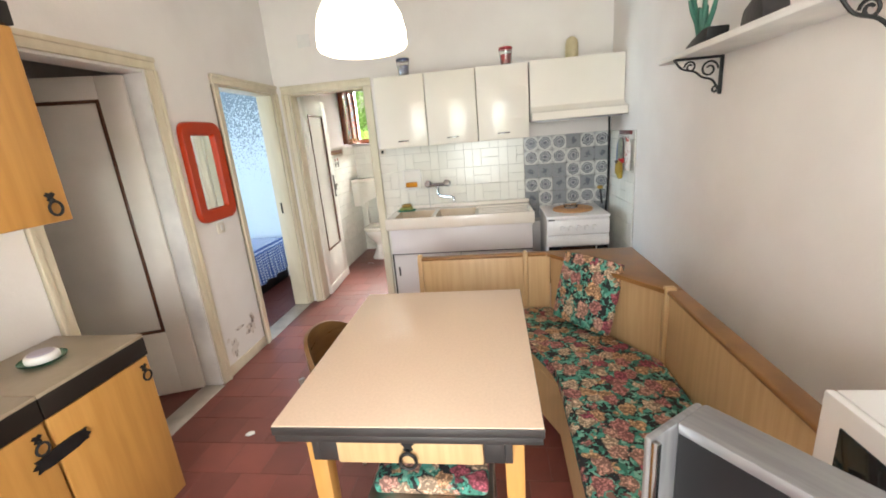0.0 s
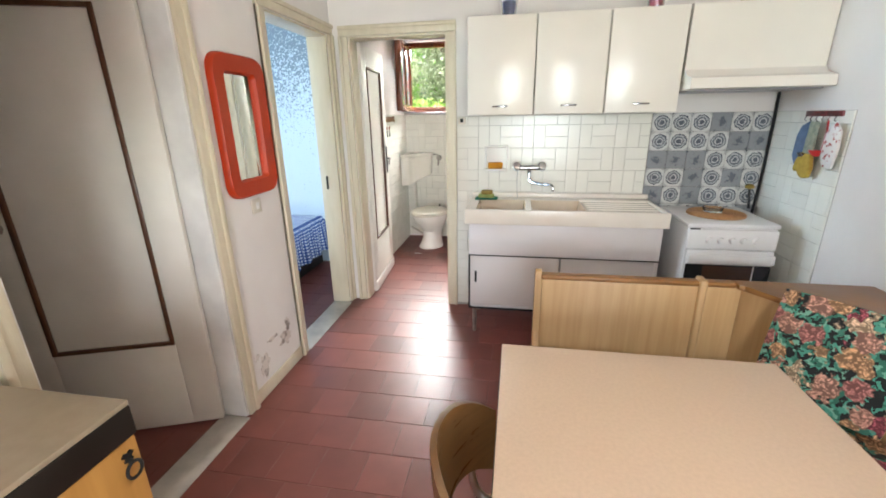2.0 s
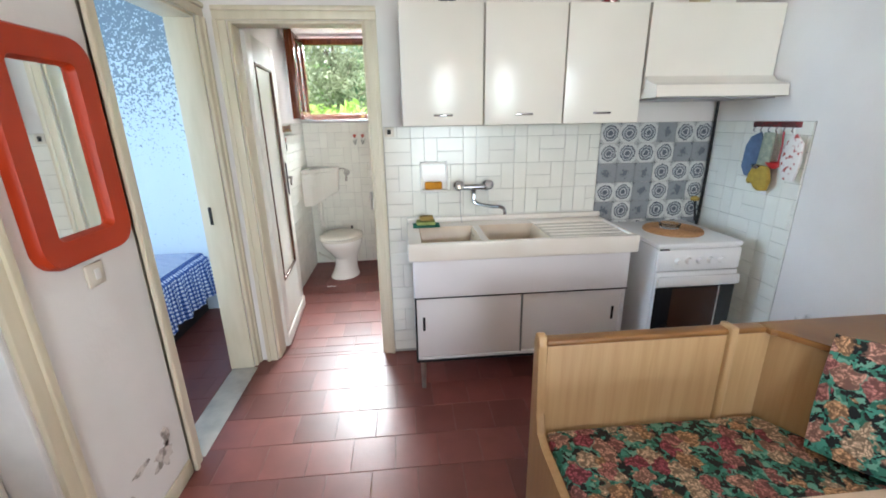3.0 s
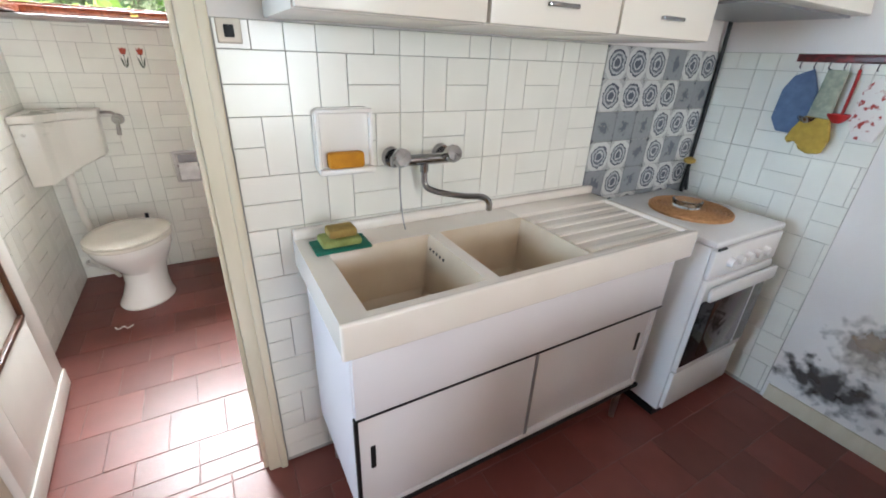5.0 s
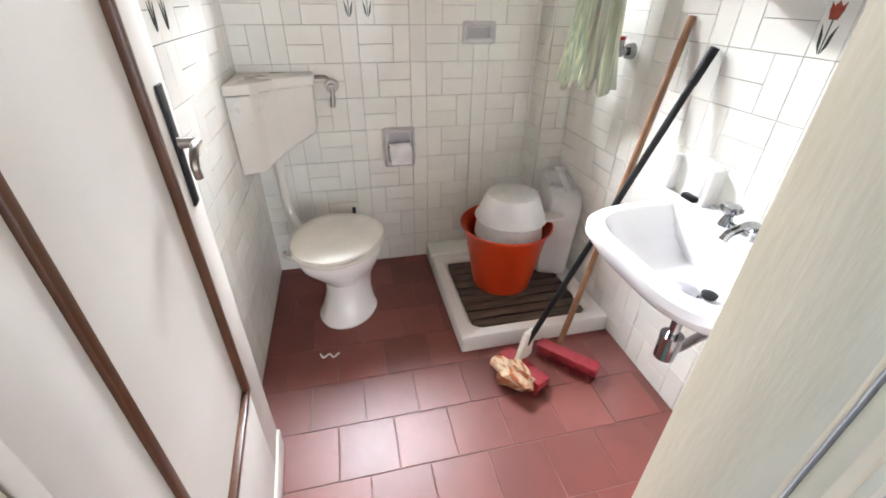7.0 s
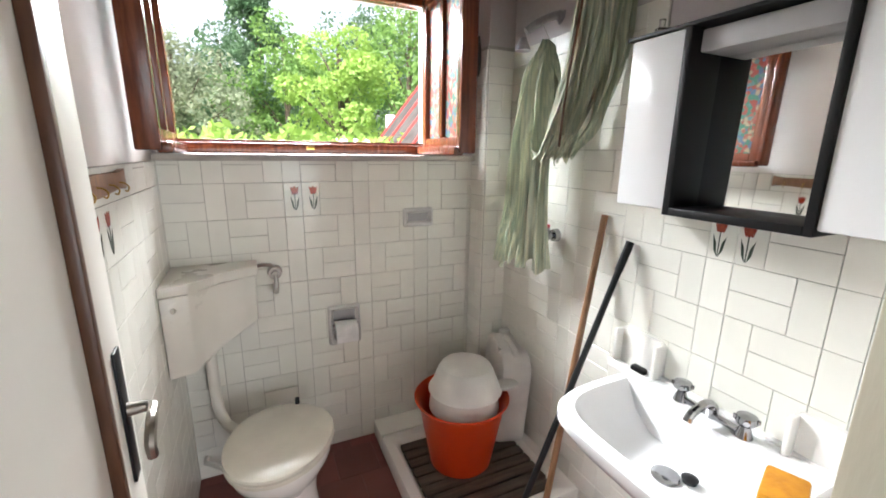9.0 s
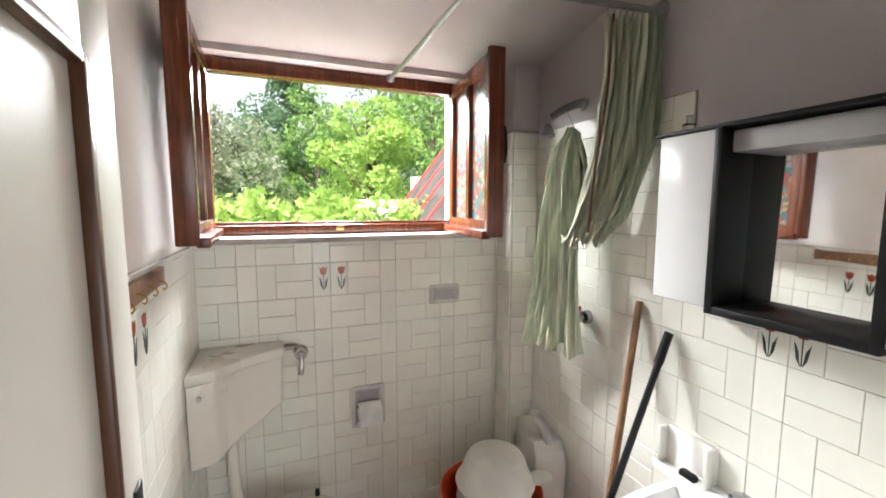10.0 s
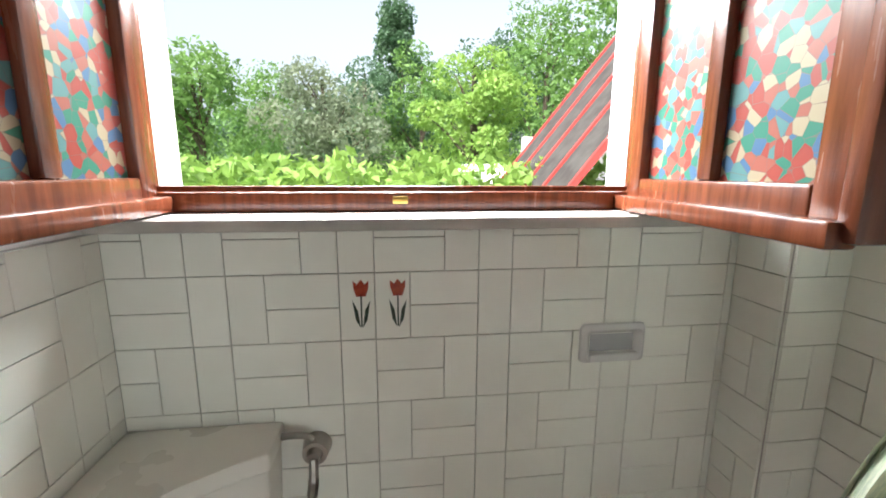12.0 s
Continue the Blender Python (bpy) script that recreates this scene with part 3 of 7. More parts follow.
for nm, a in (("threshold_entry", ENTRY), ("threshold_bedroom", BEDDOOR)):
    solo(nm, box(B(), (WX - 0.13, a[0] + 0.016, -0.009), (WX + 0.022, a[1] - 0.016, 0.004), 0.003), MARBLE, "worn pale marble door threshold", "threshold", "structure")


def skirting(name, lo, hi, label="cream painted low skirting board"):
    return solo(name, box(B(), lo, hi, 0.004), CREAM, label, "baseboard", "structure")


skirting("baseboard", (WX + 0.001, ENTRY[1] + 0.07, 0.0), (WX + 0.012, BEDDOOR[0] - 0.068, 0.075))
skirting("baseboard", (EX - 0.012, SY + 0.01, 0.0), (EX - 0.001, 3.2, 0.08))
skirting("baseboard", (WX + 0.001, SY + 0.01, 0.0), (WX + 0.012, ENTRY[0] - 0.07, 0.075))


def panelled_door(name, hinge, angle, width, height, label, panel_z, kick=False, side=1, inset=0.11):
    """A door leaf hinged at hinge, turned by angle from the x axis, with one tall beaded panel."""
    ob = thing(name, (*hinge, 0.012), label, "door", rz=angle, kind="structure")
    m = ob.matrix_basis

    def add(nm, bm, mt, lab="", parent=None):
        bmesh.ops.transform(bm, matrix=m, verts=bm.verts)
        return part(nm, bm, mt, parent or ob, lab)
    t = 0.038
    bm = B()
    x0, x1, z0, z1 = inset, width - inset, *panel_z
    box(bm, (0, -t / 2, 0), (x0, t / 2, height), 0.003)
    box(bm, (x1, -t / 2, 0), (width, t / 2, height), 0.003)
    box(bm, (x0, -t / 2, 0), (x1, t / 2, z0), 0.002)
    box(bm, (x0, -t / 2, z1), (x1, t / 2, height), 0.002)
    add("leaf", bm, DOORWHITE)
    add("panel", box(B(), (x0 - 0.002, -t * 0.2, z0 - 0.002), (x1 + 0.002, t * 0.2, z1 + 0.002)), DOORWHITE, "flush white painted panel")
    for s in (1, -1):
        bm = B()
        y0, y1 = s * t * 0.2, s * (t / 2 + 0.006)
        w = 0.018
        box(bm, (x0, y0, z0), (x0 + w, y1, z1), 0.003)
        box(bm, (x1 - w, y0, z0), (x1, y1, z1), 0.003)
        box(bm, (x0 + w, y0, z0), (x1 - w, y1, z0 + w), 0.003)
        box(bm, (x0 + w, y0, z1 - w), (x1 - w, y1, z1), 0.003)
        add("beading", bm, BEADING, "dark brown wooden beading")
        if kick:
            add("kickboard", box(B(), (0.01, s * (t / 2), 0.0), (width, s * (t / 2 + 0.009), 0.085), 0.003), DOORWHITE, "white painted kickboard")
    if side:
        for s in (1, -1):
            hx, hz = width - 0.055, 1.066
            pl = add("handle_plate", box(B(), (hx - 0.018, s * t / 2, hz - 0.13), (hx + 0.018, s * (t / 2 + 0.006), hz + 0.11), 0.008), BLACKPL if kick else STEEL, "black oval handle plate")
            bm = B()
            rod(bm, (hx, s * t / 2, hz), (hx, s * (t / 2 + 0.035), hz), 0.012, 0.010)
            tube(bm, curve_pts([(hx, s * (t / 2 + 0.035), hz), (hx - 0.015, s * (t / 2 + 0.044), hz + 0.004), (hx - 0.06, s * (t / 2 + 0.046), hz + 0.006), (hx - 0.085, s * (t / 2 + 0.044), hz - 0.02), (hx - 0.08, s * (t / 2 + 0.044), hz - 0.045)]), 0.0085)
            add("lever", bm, STEEL, "dull metal lever", pl)
    return ob


panelled_door("door_entry", (-1.895, 2.374), -159.5, 0.765, 1.965, "white entrance door with a beaded panel, standing ajar", (0.44, 1.845), side=1, inset=0.135)
panelled_door("door_bathroom", (-1.645, 3.99), 94, 0.685, 1.945, "white bathroom door with dark beading, standing open", (0.43, 1.80), kick=True, inset=0.128)

# bathroom window
win = thing("window_1", (-1.17, 5.9, 1.49), "red-brown wooden window with both casements open inwards", "window", kind="structure")
bm = B()
for lo, hi in (((-1.768, 5.868, 1.49), (-1.737, 5.935, 2.235)), ((-0.60, 5.868, 1.49), (-0.558, 5.935, 2.235)), ((-1.737, 5.868, 1.49), (-0.60, 5.935, 1.536)), ((-1.737, 5.868, 2.178), (-0.60, 5.935, 2.235))):
    box(bm, lo, hi, 0.006)
for lo, hi in (((-1.745, 5.905, 1.53), (-1.73, 5.93, 2.19)), ((-0.607, 5.905, 1.53), (-0.592, 5.93, 2.19)), ((-1.73, 5.90, 1.535), (-0.607, 5.925, 1.548))):
    box(bm, lo, hi, 0.003)
part("window_frame", bm, MAHOG, win)
part("latch_plate", box(B(), (-1.205, 5.862, 1.508), (-1.17, 5.870, 1.526), 0.003), GOLD, win, "brass latch keep")
solo("window_sill", box(B(), (-1.783, 5.742, 1.463), (-0.345, 5.93, 1.489), 0.006), MARBLE, "pale marble window sill", "window sill", "structure")


def casement(hx, angle, mirror, label):
    ob = thing("casement", (hx, 5.868, 1.505), label, "window casement", group="bathroom casements", rz=angle)
    m = ob.matrix_basis

    def add(nm, bm, mt, lab="", parent=None):
        bmesh.ops.transform(bm, matrix=m, verts=bm.verts)
        return part(nm, bm, mt, parent or ob, lab)
    w, h, t = 0.565, 0.70, 0.05
    s = mirror
    bm = B()
    e = 0.062
    for lo, hi in (((0, -t / 2, 0), (e, t / 2, h)), ((w - e, -t / 2, 0), (w, t / 2, h)), ((e, -t / 2, 0), (w - e, t / 2, e)), ((e, -t / 2, h - e), (w - e, t / 2, h)), ((w / 2 - 0.02, -t / 2 + 0.004, e), (w / 2 + 0.02, t / 2 - 0.004, h - e))):
        box(bm, lo, hi, 0.006)
    box(bm, (w - 0.012, -t / 2 - 0.012, -0.004), (w + 0.016, t / 2 + 0.004, h + 0.006), 0.006)
    box(bm, (0.0, s * (t / 2 - 0.01), -0.012), (w, s * (t / 2 + 0.03), 0.022), 0.006)
    add("sash", bm, MAHOG)
    for x0, x1 in ((e, w / 2 - 0.02), (w / 2 + 0.02, w - e)):
        pane = add("pane", box(B(), (x0 - 0.004, -0.002, e - 0.004), (x1 + 0.004, 0.002, h - e + 0.004)), STAINED, "mosaic coloured film on glass")
        pane.visible_shadow = False
    return ob


right = casement(-0.612, -96, -1, "open red-brown casement with mosaic coloured panes")
left = casement(-1.728, -87.2, 1, "open red-brown casement with mosaic coloured panes")
bm = B()
hx_ = -0.612 - 0.545 * math.cos(radians(84))
hy_ = 5.868 - 0.545 * math.sin(radians(84))
rod(bm, (hx_ + 0.005, hy_, 1.86), (hx_ + 0.045, hy_, 1.86), 0.007)
tube(bm, curve_pts([(hx_ + 0.043, hy_, 1.93), (hx_ + 0.049, hy_, 1.88), (hx_ + 0.049, hy_, 1.83), (hx_ + 0.04, hy_ - 0.005, 1.79)]), 0.008)
part("espagnolette_handle", bm, IRON, right, "dark iron handle")

# ---- kitchen: upper units ----
def wall_unit(x0, x1):
    ob = thing("wall_cabinet", ((x0 + x1) / 2, 3.7, 1.44), "white lacquered kitchen wall cabinet with a plain door", "cabinet", "kitchen wall cabinets")
    part("body", box(B(), (x0 + 0.002, 3.528, 1.442), (x1 - 0.002, 3.85, 1.985), 0.002), WHITELAM, ob)
    d = part("door", box(B(), (x0 + 0.004, 3.505, 1.444), (x1 - 0.004, 3.526, 1.983), 0.004), WHITELAM, ob)
    bm = B()
    xc = (x0 + x1) / 2
    box(bm, (xc - 0.045, 3.492, 1.487), (xc + 0.045, 3.499, 1.497), 0.003)
    box(bm, (xc - 0.042, 3.497, 1.488), (xc - 0.030, 3.507, 1.496))
    box(bm, (xc + 0.030, 3.497, 1.488), (xc + 0.042, 3.507, 1.496))
    part("handle", bm, CHROME, d, "slim chrome bar handle")


for k in range(3):
    wall_unit(-0.79 + 0.398 * k, -0.392 + 0.398 * k)
hood = thing("cooker_hood", (0.75, 3.65, 1.56), "white cooker hood cabinet with a flared lower edge", "cooker hood")
bm = B()
prism(bm, [(3.505, 1.985), (3.85, 1.985), (3.85, 1.60), (3.505, 1.60)], "x", 0.412, 1.094)
part("body", bm, WHITELAM, hood)
bm = B()
prism(bm, [(3.507, 1.66), (3.498, 1.66), (3.47, 1.632), (3.395, 1.612), (3.388, 1.56), (3.40, 1.556), (3.84, 1.556), (3.84, 1.598), (3.507, 1.598)], "x", 0.414, 1.092)
part("lip", bm, WHITELAM, hood, "flared white visor")
part("filter", box(B(), (0.45, 3.43, 1.548), (1.06, 3.80, 1.555)), GREYMETAL, hood, "grey grease filter")
part("gas_hose", tube(B(), curve_pts([(1.078, 3.838, 1.556), (1.080, 3.838, 1.30), (1.079, 3.838, 1.05), (1.07, 3.835, 0.86), (1.05, 3.83, 0.6)]), 0.0085, 8), BLACKPL, hood, "thin black tube down the corner")


# ---- kitchen: sink ----
unit = thing("sink_cabinet", (-0.19, 3.6, 0.0), "white sink base cabinet with two sliding doors", "cabinet")
for nm, lo, hi in (("side_panel", (-0.765, 3.412, 0.20), (-0.745, 3.84, 0.795)), ("side_panel", (0.375, 3.412, 0.20), (0.395, 3.84, 0.795)), ("bottom_board", (-0.745, 3.405, 0.20), (0.375, 3.84, 0.222)), ("back_panel", (-0.745, 3.82, 0.222), (0.375, 3.84, 0.795))):
    part(nm, box(B(), lo, hi, 0.002), LILACLAM, unit)
part("apron", box(B(), (-0.762, 3.400, 0.580), (0.392, 3.416, 0.795), 0.002), LILACLAM, unit, "plain white front panel")
bm = B()
box(bm, (-0.765, 3.398, 0.196), (0.395, 3.412, 0.208))
box(bm, (-0.765, 3.398, 0.574), (0.395, 3.404, 0.580))
box(bm, (-0.767, 3.399, 0.20), (-0.757, 3.411, 0.58))
part("edge_strip", bm, BLACKPL, unit, "thin dark edge strip")
for x0, x1, y, hx in ((-0.757, -0.19, 3.408, -0.72), (-0.215, 0.375, 3.420, 0.335)):
    d = part("sliding_door", box(B(), (x0, y, 0.224), (x1, y + 0.011, 0.574), 0.002), LILACLAM, unit)
    part("recessed_pull", box(B(), (hx - 0.007, y - 0.004, 0.385), (hx + 0.007, y + 0.002, 0.465), 0.003), BLACKPL, d, "slim dark pull")
part("door_edge", box(B(), (-0.192, 3.404, 0.226), (-0.182, 3.419, 0.572)), GREYMETAL, unit, "grey metal door edge")
for x in (-0.73, 0.36):
    for y in (3.45, 3.79):
        part("leg", rod(B(), (x, y, 0.0), (x, y, 0.20), 0.012, 0.016), STEEL, unit)

sink = thing("kitchen_sink", (-0.19, 3.6, 0.8), "cream fireclay double sink with a ribbed drainboard", "sink")
bm = B()
X0, X1, Y0, Y1, ZT, ZB = -0.787, 0.41, 3.367, 3.85, 0.884, 0.797
b1, b2 = (-0.722, -0.412), (-0.376, -0.055)
yb0, yb1 = 3.398, 3.712
xs = [X0, b1[0], b1[1], b2[0], b2[1], X1]
for i in range(5):
    if i in (1, 3):
        part("rim", box(B(), (xs[i], Y0, ZB), (xs[i + 1], yb0, ZT)), SINKCER, sink)
        part("rim", box(B(), (xs[i], yb1, ZB), (xs[i + 1], Y1, ZT)), SINKCER, sink)
    else:
        part("rim", box(B(), (xs[i], Y0, ZB), (xs[i + 1], Y1, ZT - (0.012 if i == 4 else 0))), SINKCER, sink)
box(bm, (-0.055, Y0, ZT - 0.02), (X1, Y0 + 0.03, ZT), 0.006)
box(bm, (-0.055, Y1 - 0.115, ZT - 0.02), (X1, Y1, ZT), 0.004)
box(bm, (X1 - 0.022, Y0, ZT - 0.02), (X1, Y1, ZT), 0.006)
part("drainboard_edge", bm, SINKCER, sink)
part("front_lip", box(B(), (X0 - 0.003, Y0 - 0.004, ZB - 0.004), (X1 + 0.003, Y0 + 0.012, ZT + 0.003), 0.009, 3), SINKCER, sink, "rounded cream front edge")
part("upstand", box(B(), (X0, Y1 - 0.03, ZT - 0.002), (X1, Y1, ZT + 0.03), 0.009, 3), SINKCER, sink, "low rounded upstand")
for k in range(5):
    y = 3.42 + k * 0.062
    part("drain_rib", box(B(), (-0.03, y, 0.868), (0.375, y + 0.026, 0.8785), 0.005), SINKCER, sink)
for (p, q) in (b1, b2):
    bm = B()
    dz = 0.69
    # sloping basin walls
    v = []
    for z, ins in ((ZT, 0.0), (ZT - 0.02, 0.008), (dz + 0.03, 0.03), (dz, 0.06)):
        v.append([bm.verts.new(c) for c in ((p + ins, yb0 + ins, z), (q - ins, yb0 + ins, z), (q - ins, yb1 - ins, z), (p + ins, yb1 - ins, z))])
    for a, b in zip(v, v[1:]):
        for k in range(4):
            bm.faces.new((a[k], a[(k + 1) % 4], b[(k + 1) % 4], b[k]))
    bm.faces.new(v[-1])
    bas = part("basin", bm, BASINCLAY, sink, "fireclay basin with its inner shade coloured tan")
    c = ((p + q) / 2 + 0.005, 3.60)
    part("drain", lathe(B(), [(0.036, 0.0), (0.036, 0.004), (0.026, 0.003), (0.024, 0.001)], (*c, dz + 0.0005)), CHROME, bas, "steel drain")
    part("drain_hole", lathe(B(), [(0.024, 0.0), (0.024, 0.003)], (*c, dz + 0.001)), BLACKPL, bas, "dark drain hole")
bm = B()
for k in range(5):
    rod(bm, (-0.4235, 3.60 + 0.020 * k, 0.848), (-0.414, 3.60 + 0.020 * k, 0.848), 0.0048)
part("overflow_holes", bm, BLACKPL, sink, "row of dark overflow holes")

tap = thing("kitchen_tap", (-0.38, 3.84, 1.09), "chrome wall-mounted mixer tap with a swan spout", "tap")
bm = B()
for x in (-0.475, -0.305):
    rod(bm, (x, 3.852, 1.095), (x, 3.83, 1.095), 0.032, 0.028, 20)
    rod(bm, (x, 3.835, 1.095), (x, 3.795, 1.095), 0.014)
rod(bm, (-0.495, 3.795, 1.093), (-0.285, 3.795, 1.093), 0.0165, None, 16)
rod(bm, (-0.39, 3.795, 1.10), (-0.39, 3.795, 1.055), 0.013)
part("body", bm, CHROME, tap)
for x in (-0.475, -0.305):
    bm = B()
    lathe(bm, [(0.012, -0.01), (0.026, 0.0), (0.028, 0.012), (0.024, 0.026), (0.0, 0.028)], (0, 0, 0), 12)
    bmesh.ops.transform(bm, matrix=pose(x, 3.782, 1.105, 70, 0, 0), verts=bm.verts)
    part("knob", bm, CHROME, tap)
bm = B()
tube(bm, curve_pts([(-0.39, 3.795, 1.058), (-0.388, 3.79, 1.015), (-0.365, 3.765, 0.998), (-0.30, 3.71, 0.992), (-0.255, 3.672, 0.995), (-0.238, 3.658, 0.98), (-0.236, 3.656, 0.955)]), 0.0095, 10)
part("spout", bm, CHROME, tap)
bm = B()
tube(bm, curve_pts([(-0.47, 3.80, 1.08), (-0.472, 3.79, 1.0), (-0.468, 3.78, 0.92), (-0.46, 3.765, 0.86)]), 0.0022, 5)
lathe(bm, [(0.024, 0.0), (0.026, 0.008), (0.012, 0.014), (0.0, 0.015)], (-0.46, 3.758, 0.835), 14)
solo("plug_on_chain", bm, GREYMETAL, "rubber sink plug hanging on a thin chain", "sink plug")
dish = thing("kitchen_soap_dish", (-0.62, 3.84, 1.07), "white ceramic wall soap dish", "soap dish")
bm = B()
prism(bm, [(x - 0.62, z + 1.155) for x, z in rounded(0.165, 0.175, 0.018)], "y", 3.832, 3.851)
part("plate", bm, CERAMIC, dish)
bm = B()
box(bm, (-0.70, 3.818, 1.07), (-0.688, 3.834, 1.24), 0.005)
box(bm, (-0.552, 3.818, 1.07), (-0.54, 3.834, 1.24), 0.005)
box(bm, (-0.70, 3.818, 1.228), (-0.54, 3.834, 1.24), 0.005)
box(bm, (-0.70, 3.80, 1.066), (-0.54, 3.834, 1.084), 0.007)
part("rim", bm, CERAMIC, dish)
solo("yellow_sponge", box(B(), (-0.675, 3.795, 1.085), (-0.575, 3.83, 1.128), 0.008), YELLOW, "yellow sponge lying in the soap dish", "sponge")
bm = B()
box(bm, (-0.755, 3.69, 0.885), (-0.60, 3.785, 0.894), 0.004)
solo("scouring_pad", bm, GREENPAD, "dark green scouring pad on the sink edge", "scouring pad")
solo("old_sponge", box(B(), (-0.735, 3.70, 0.895), (-0.625, 3.775, 0.918), 0.009), mat("old_green_sponge", (0.30, 0.36, 0.12), (0.22, 0.25, 0.07), rough=0.95, scale=30, bump=0.6), "faded green sponge on the scouring pad", "sponge")
solo("brown_sponge", box(B(), (-0.715, 3.705, 0.919), (-0.635, 3.765, 0.945), 0.01), mat("brown_sponge", (0.36, 0.25, 0.07), (0.26, 0.17, 0.045), rough=0.95, scale=30, bump=0.6), "worn yellow sponge on top of another sponge", "sponge")
sock = thing("wall_socket", (-0.865, 3.853, 1.41), "old ivory switch plate with a dark centre", "socket")
part("plate", box(B(), (-0.892, 3.842, 1.385), (-0.84, 3.852, 1.437), 0.004), BAKELITE, sock)
part("centre", box(B(), (-0.877, 3.839, 1.398), (-0.856, 3.843, 1.424), 0.002), BLACKPL, sock, "dark square centre")

# ---- stove ----
st = thing("gas_stove", (0.735, 3.58, 0.0), "white enamel gas stove with a brown oven window", "stove")
part("body", box(B(), (0.503, 3.35, 0.055), (0.968, 3.835, 0.812), 0.006), ENAMEL, st)
part("lid", box(B(), (0.498, 3.335, 0.814), (0.973, 3.84, 0.838), 0.008), ENAMEL, st, "white closed stove lid")
cp = part("control_panel", box(B(), (0.503, 3.331, 0.69), (0.968, 3.352, 0.806), 0.008), ENAMEL, st)
for k in range(5):
    x = 0.615 + 0.06 * k
    part("knob", rod(B(), (x, 3.331, 0.745), (x, 3.312, 0.745), 0.019, 0.015, 16), ENAMEL, cp)
dr = part("oven_door", box(B(), (0.508, 3.328, 0.27), (0.963, 3.350, 0.685), 0.006), ENAMEL, st)
part("oven_glass_band", box(B(), (0.512, 3.324, 0.30), (0.959, 3.330, 0.60), 0.003), simple("black_oven_glass", (0.012, 0.013, 0.016), 0.08), dr, "black glass band")
part("oven_window", box(B(), (0.605, 3.321, 0.325), (0.866, 3.3245, 0.592), 0.002), OVENGLASS, dr, "brown oven glass")
part("window_edge", box(B(), (0.866, 3.320, 0.31), (0.872, 3.3245, 0.598), 0.001), ENAMEL, dr, "thin white line")
bm = B()
box(bm, (0.51, 3.300, 0.612), (0.962, 3.316, 0.668), 0.008)
box(bm, (0.54, 3.312, 0.62), (0.56, 3.330, 0.64))
box(bm, (0.91, 3.312, 0.62), (0.93, 3.330, 0.64))
part("oven_handle", bm, ENAMEL, dr)
part("drawer", box(B(), (0.508, 3.331, 0.075), (0.963, 3.350, 0.262), 0.006), ENAMEL, st)
part("plinth", box(B(), (0.52, 3.37, 0.0), (0.95, 3.82, 0.056)), BLACKPL, st)
part("lid_slot", box(B(), (0.51, 3.3275, 0.806), (0.56, 3.334, 0.813)), BLACKPL, st, "small dark slot")
coils = [(0.158, 0.0)]
for k in range(10, -1, -1):
    coils += [(0.0145 * k + 0.013, 0.010), (0.0145 * k + 0.0075, 0.0145), (0.0145 * k + 0.002, 0.010)]
solo("rattan_mat", lathe(B(), coils, (0.74, 3.59, 0.8385), 40), BASKET, "round woven rattan trivet on the stove lid", "trivet")
solo("glass_ashtray", lathe(B(), [(0.03, 0), (0.052, 0.0), (0.058, 0.026), (0.05, 0.028), (0.042, 0.008), (0.0, 0.007)], (0.725, 3.60, 0.8545), 24), GLASS, "clear glass ashtray on the trivet", "ashtray")

# jars on the cabinets
def tumbler(x, y, z, m, label, liquid):
    ob = thing("glass_jar", (x, y, z), label, "jar", "jars on the cabinets")
    part("glass", lathe(B(), [(0.028, 0.0), (0.04, 0.004), (0.046, 0.06), (0.05, 0.105), (0.046, 0.106), (0.041, 0.06), (0.034, 0.01), (0.0, 0.008)], (x, y, z), 24), GLASS, ob)
    part("filling", lathe(B(), [(0.032, 0.0), (0.039, 0.05), (0.040, 0.068), (0.0, 0.068)], (x, y, z + 0.011), 20), m, ob, liquid)
    part("lid", lathe(B(), [(0.052, 0.0), (0.054, 0.012), (0.05, 0.02), (0.0, 0.022)], (x, y, z + 0.107), 24), m, ob, liquid)


tumbler(-0.555, 3.60, 1.987, BLUEGLASS, "small glass jar with dark blue filling", "dark blue")
tumbler(0.245, 3.60, 1.987, REDGLASS, "small glass jar with red filling", "red")
solo("cream_vase", lathe(B(), [(0.045, 0), (0.048, 0.01), (0.048, 0.11), (0.04, 0.14), (0.02, 0.158), (0.0, 0.16)], (0.745, 3.66, 1.987), 24), mat("cream_stoneware", (0.60, 0.52, 0.32), rough=0.4, scale=9), "cream stoneware jar on the cooker hood", "jar")
cov = thing("junction_cover", (-1.44, 3.858, 2.33), "square white junction box cover on the wall", "cover plate")
part("plate", box(B(), (-1.50, 3.852, 2.335), (-1.39, 3.859, 2.435), 0.003), JAMBWHITE, cov)

# utensil rack
rack = thing("utensil_rack", (1.09, 3.41, 1.42), "dark red hook rail with kitchen utensils", "utensil rack")
part("rail", box(B(), (1.078, 3.275, 1.408), (1.092, 3.55, 1.436), 0.004), mat("dark_red_lacquer", (0.16, 0.012, 0.014), (0.07, 0.01, 0.01), rough=0.35, scale=25, lo=0.45, hi=0.55), rack)
for k in range(6):
    y = 3.30 + 0.045 * k
    bm = B()
    tube(bm, curve_pts([(1.08, y, 1.415), (1.07, y, 1.405), (1.066, y, 1.392), (1.074, y, 1.385)]), 0.0025, 6)
    part("hook", bm, CHROME, rack)
bm = B()
prism(bm, [(3.475, 1.385), (3.53, 1.36), (3.555, 1.31), (3.56, 1.20), (3.53, 1.155), (3.46, 1.15), (3.435, 1.20), (3.44, 1.31)], "x", 1.062, 1.076, 0.004)
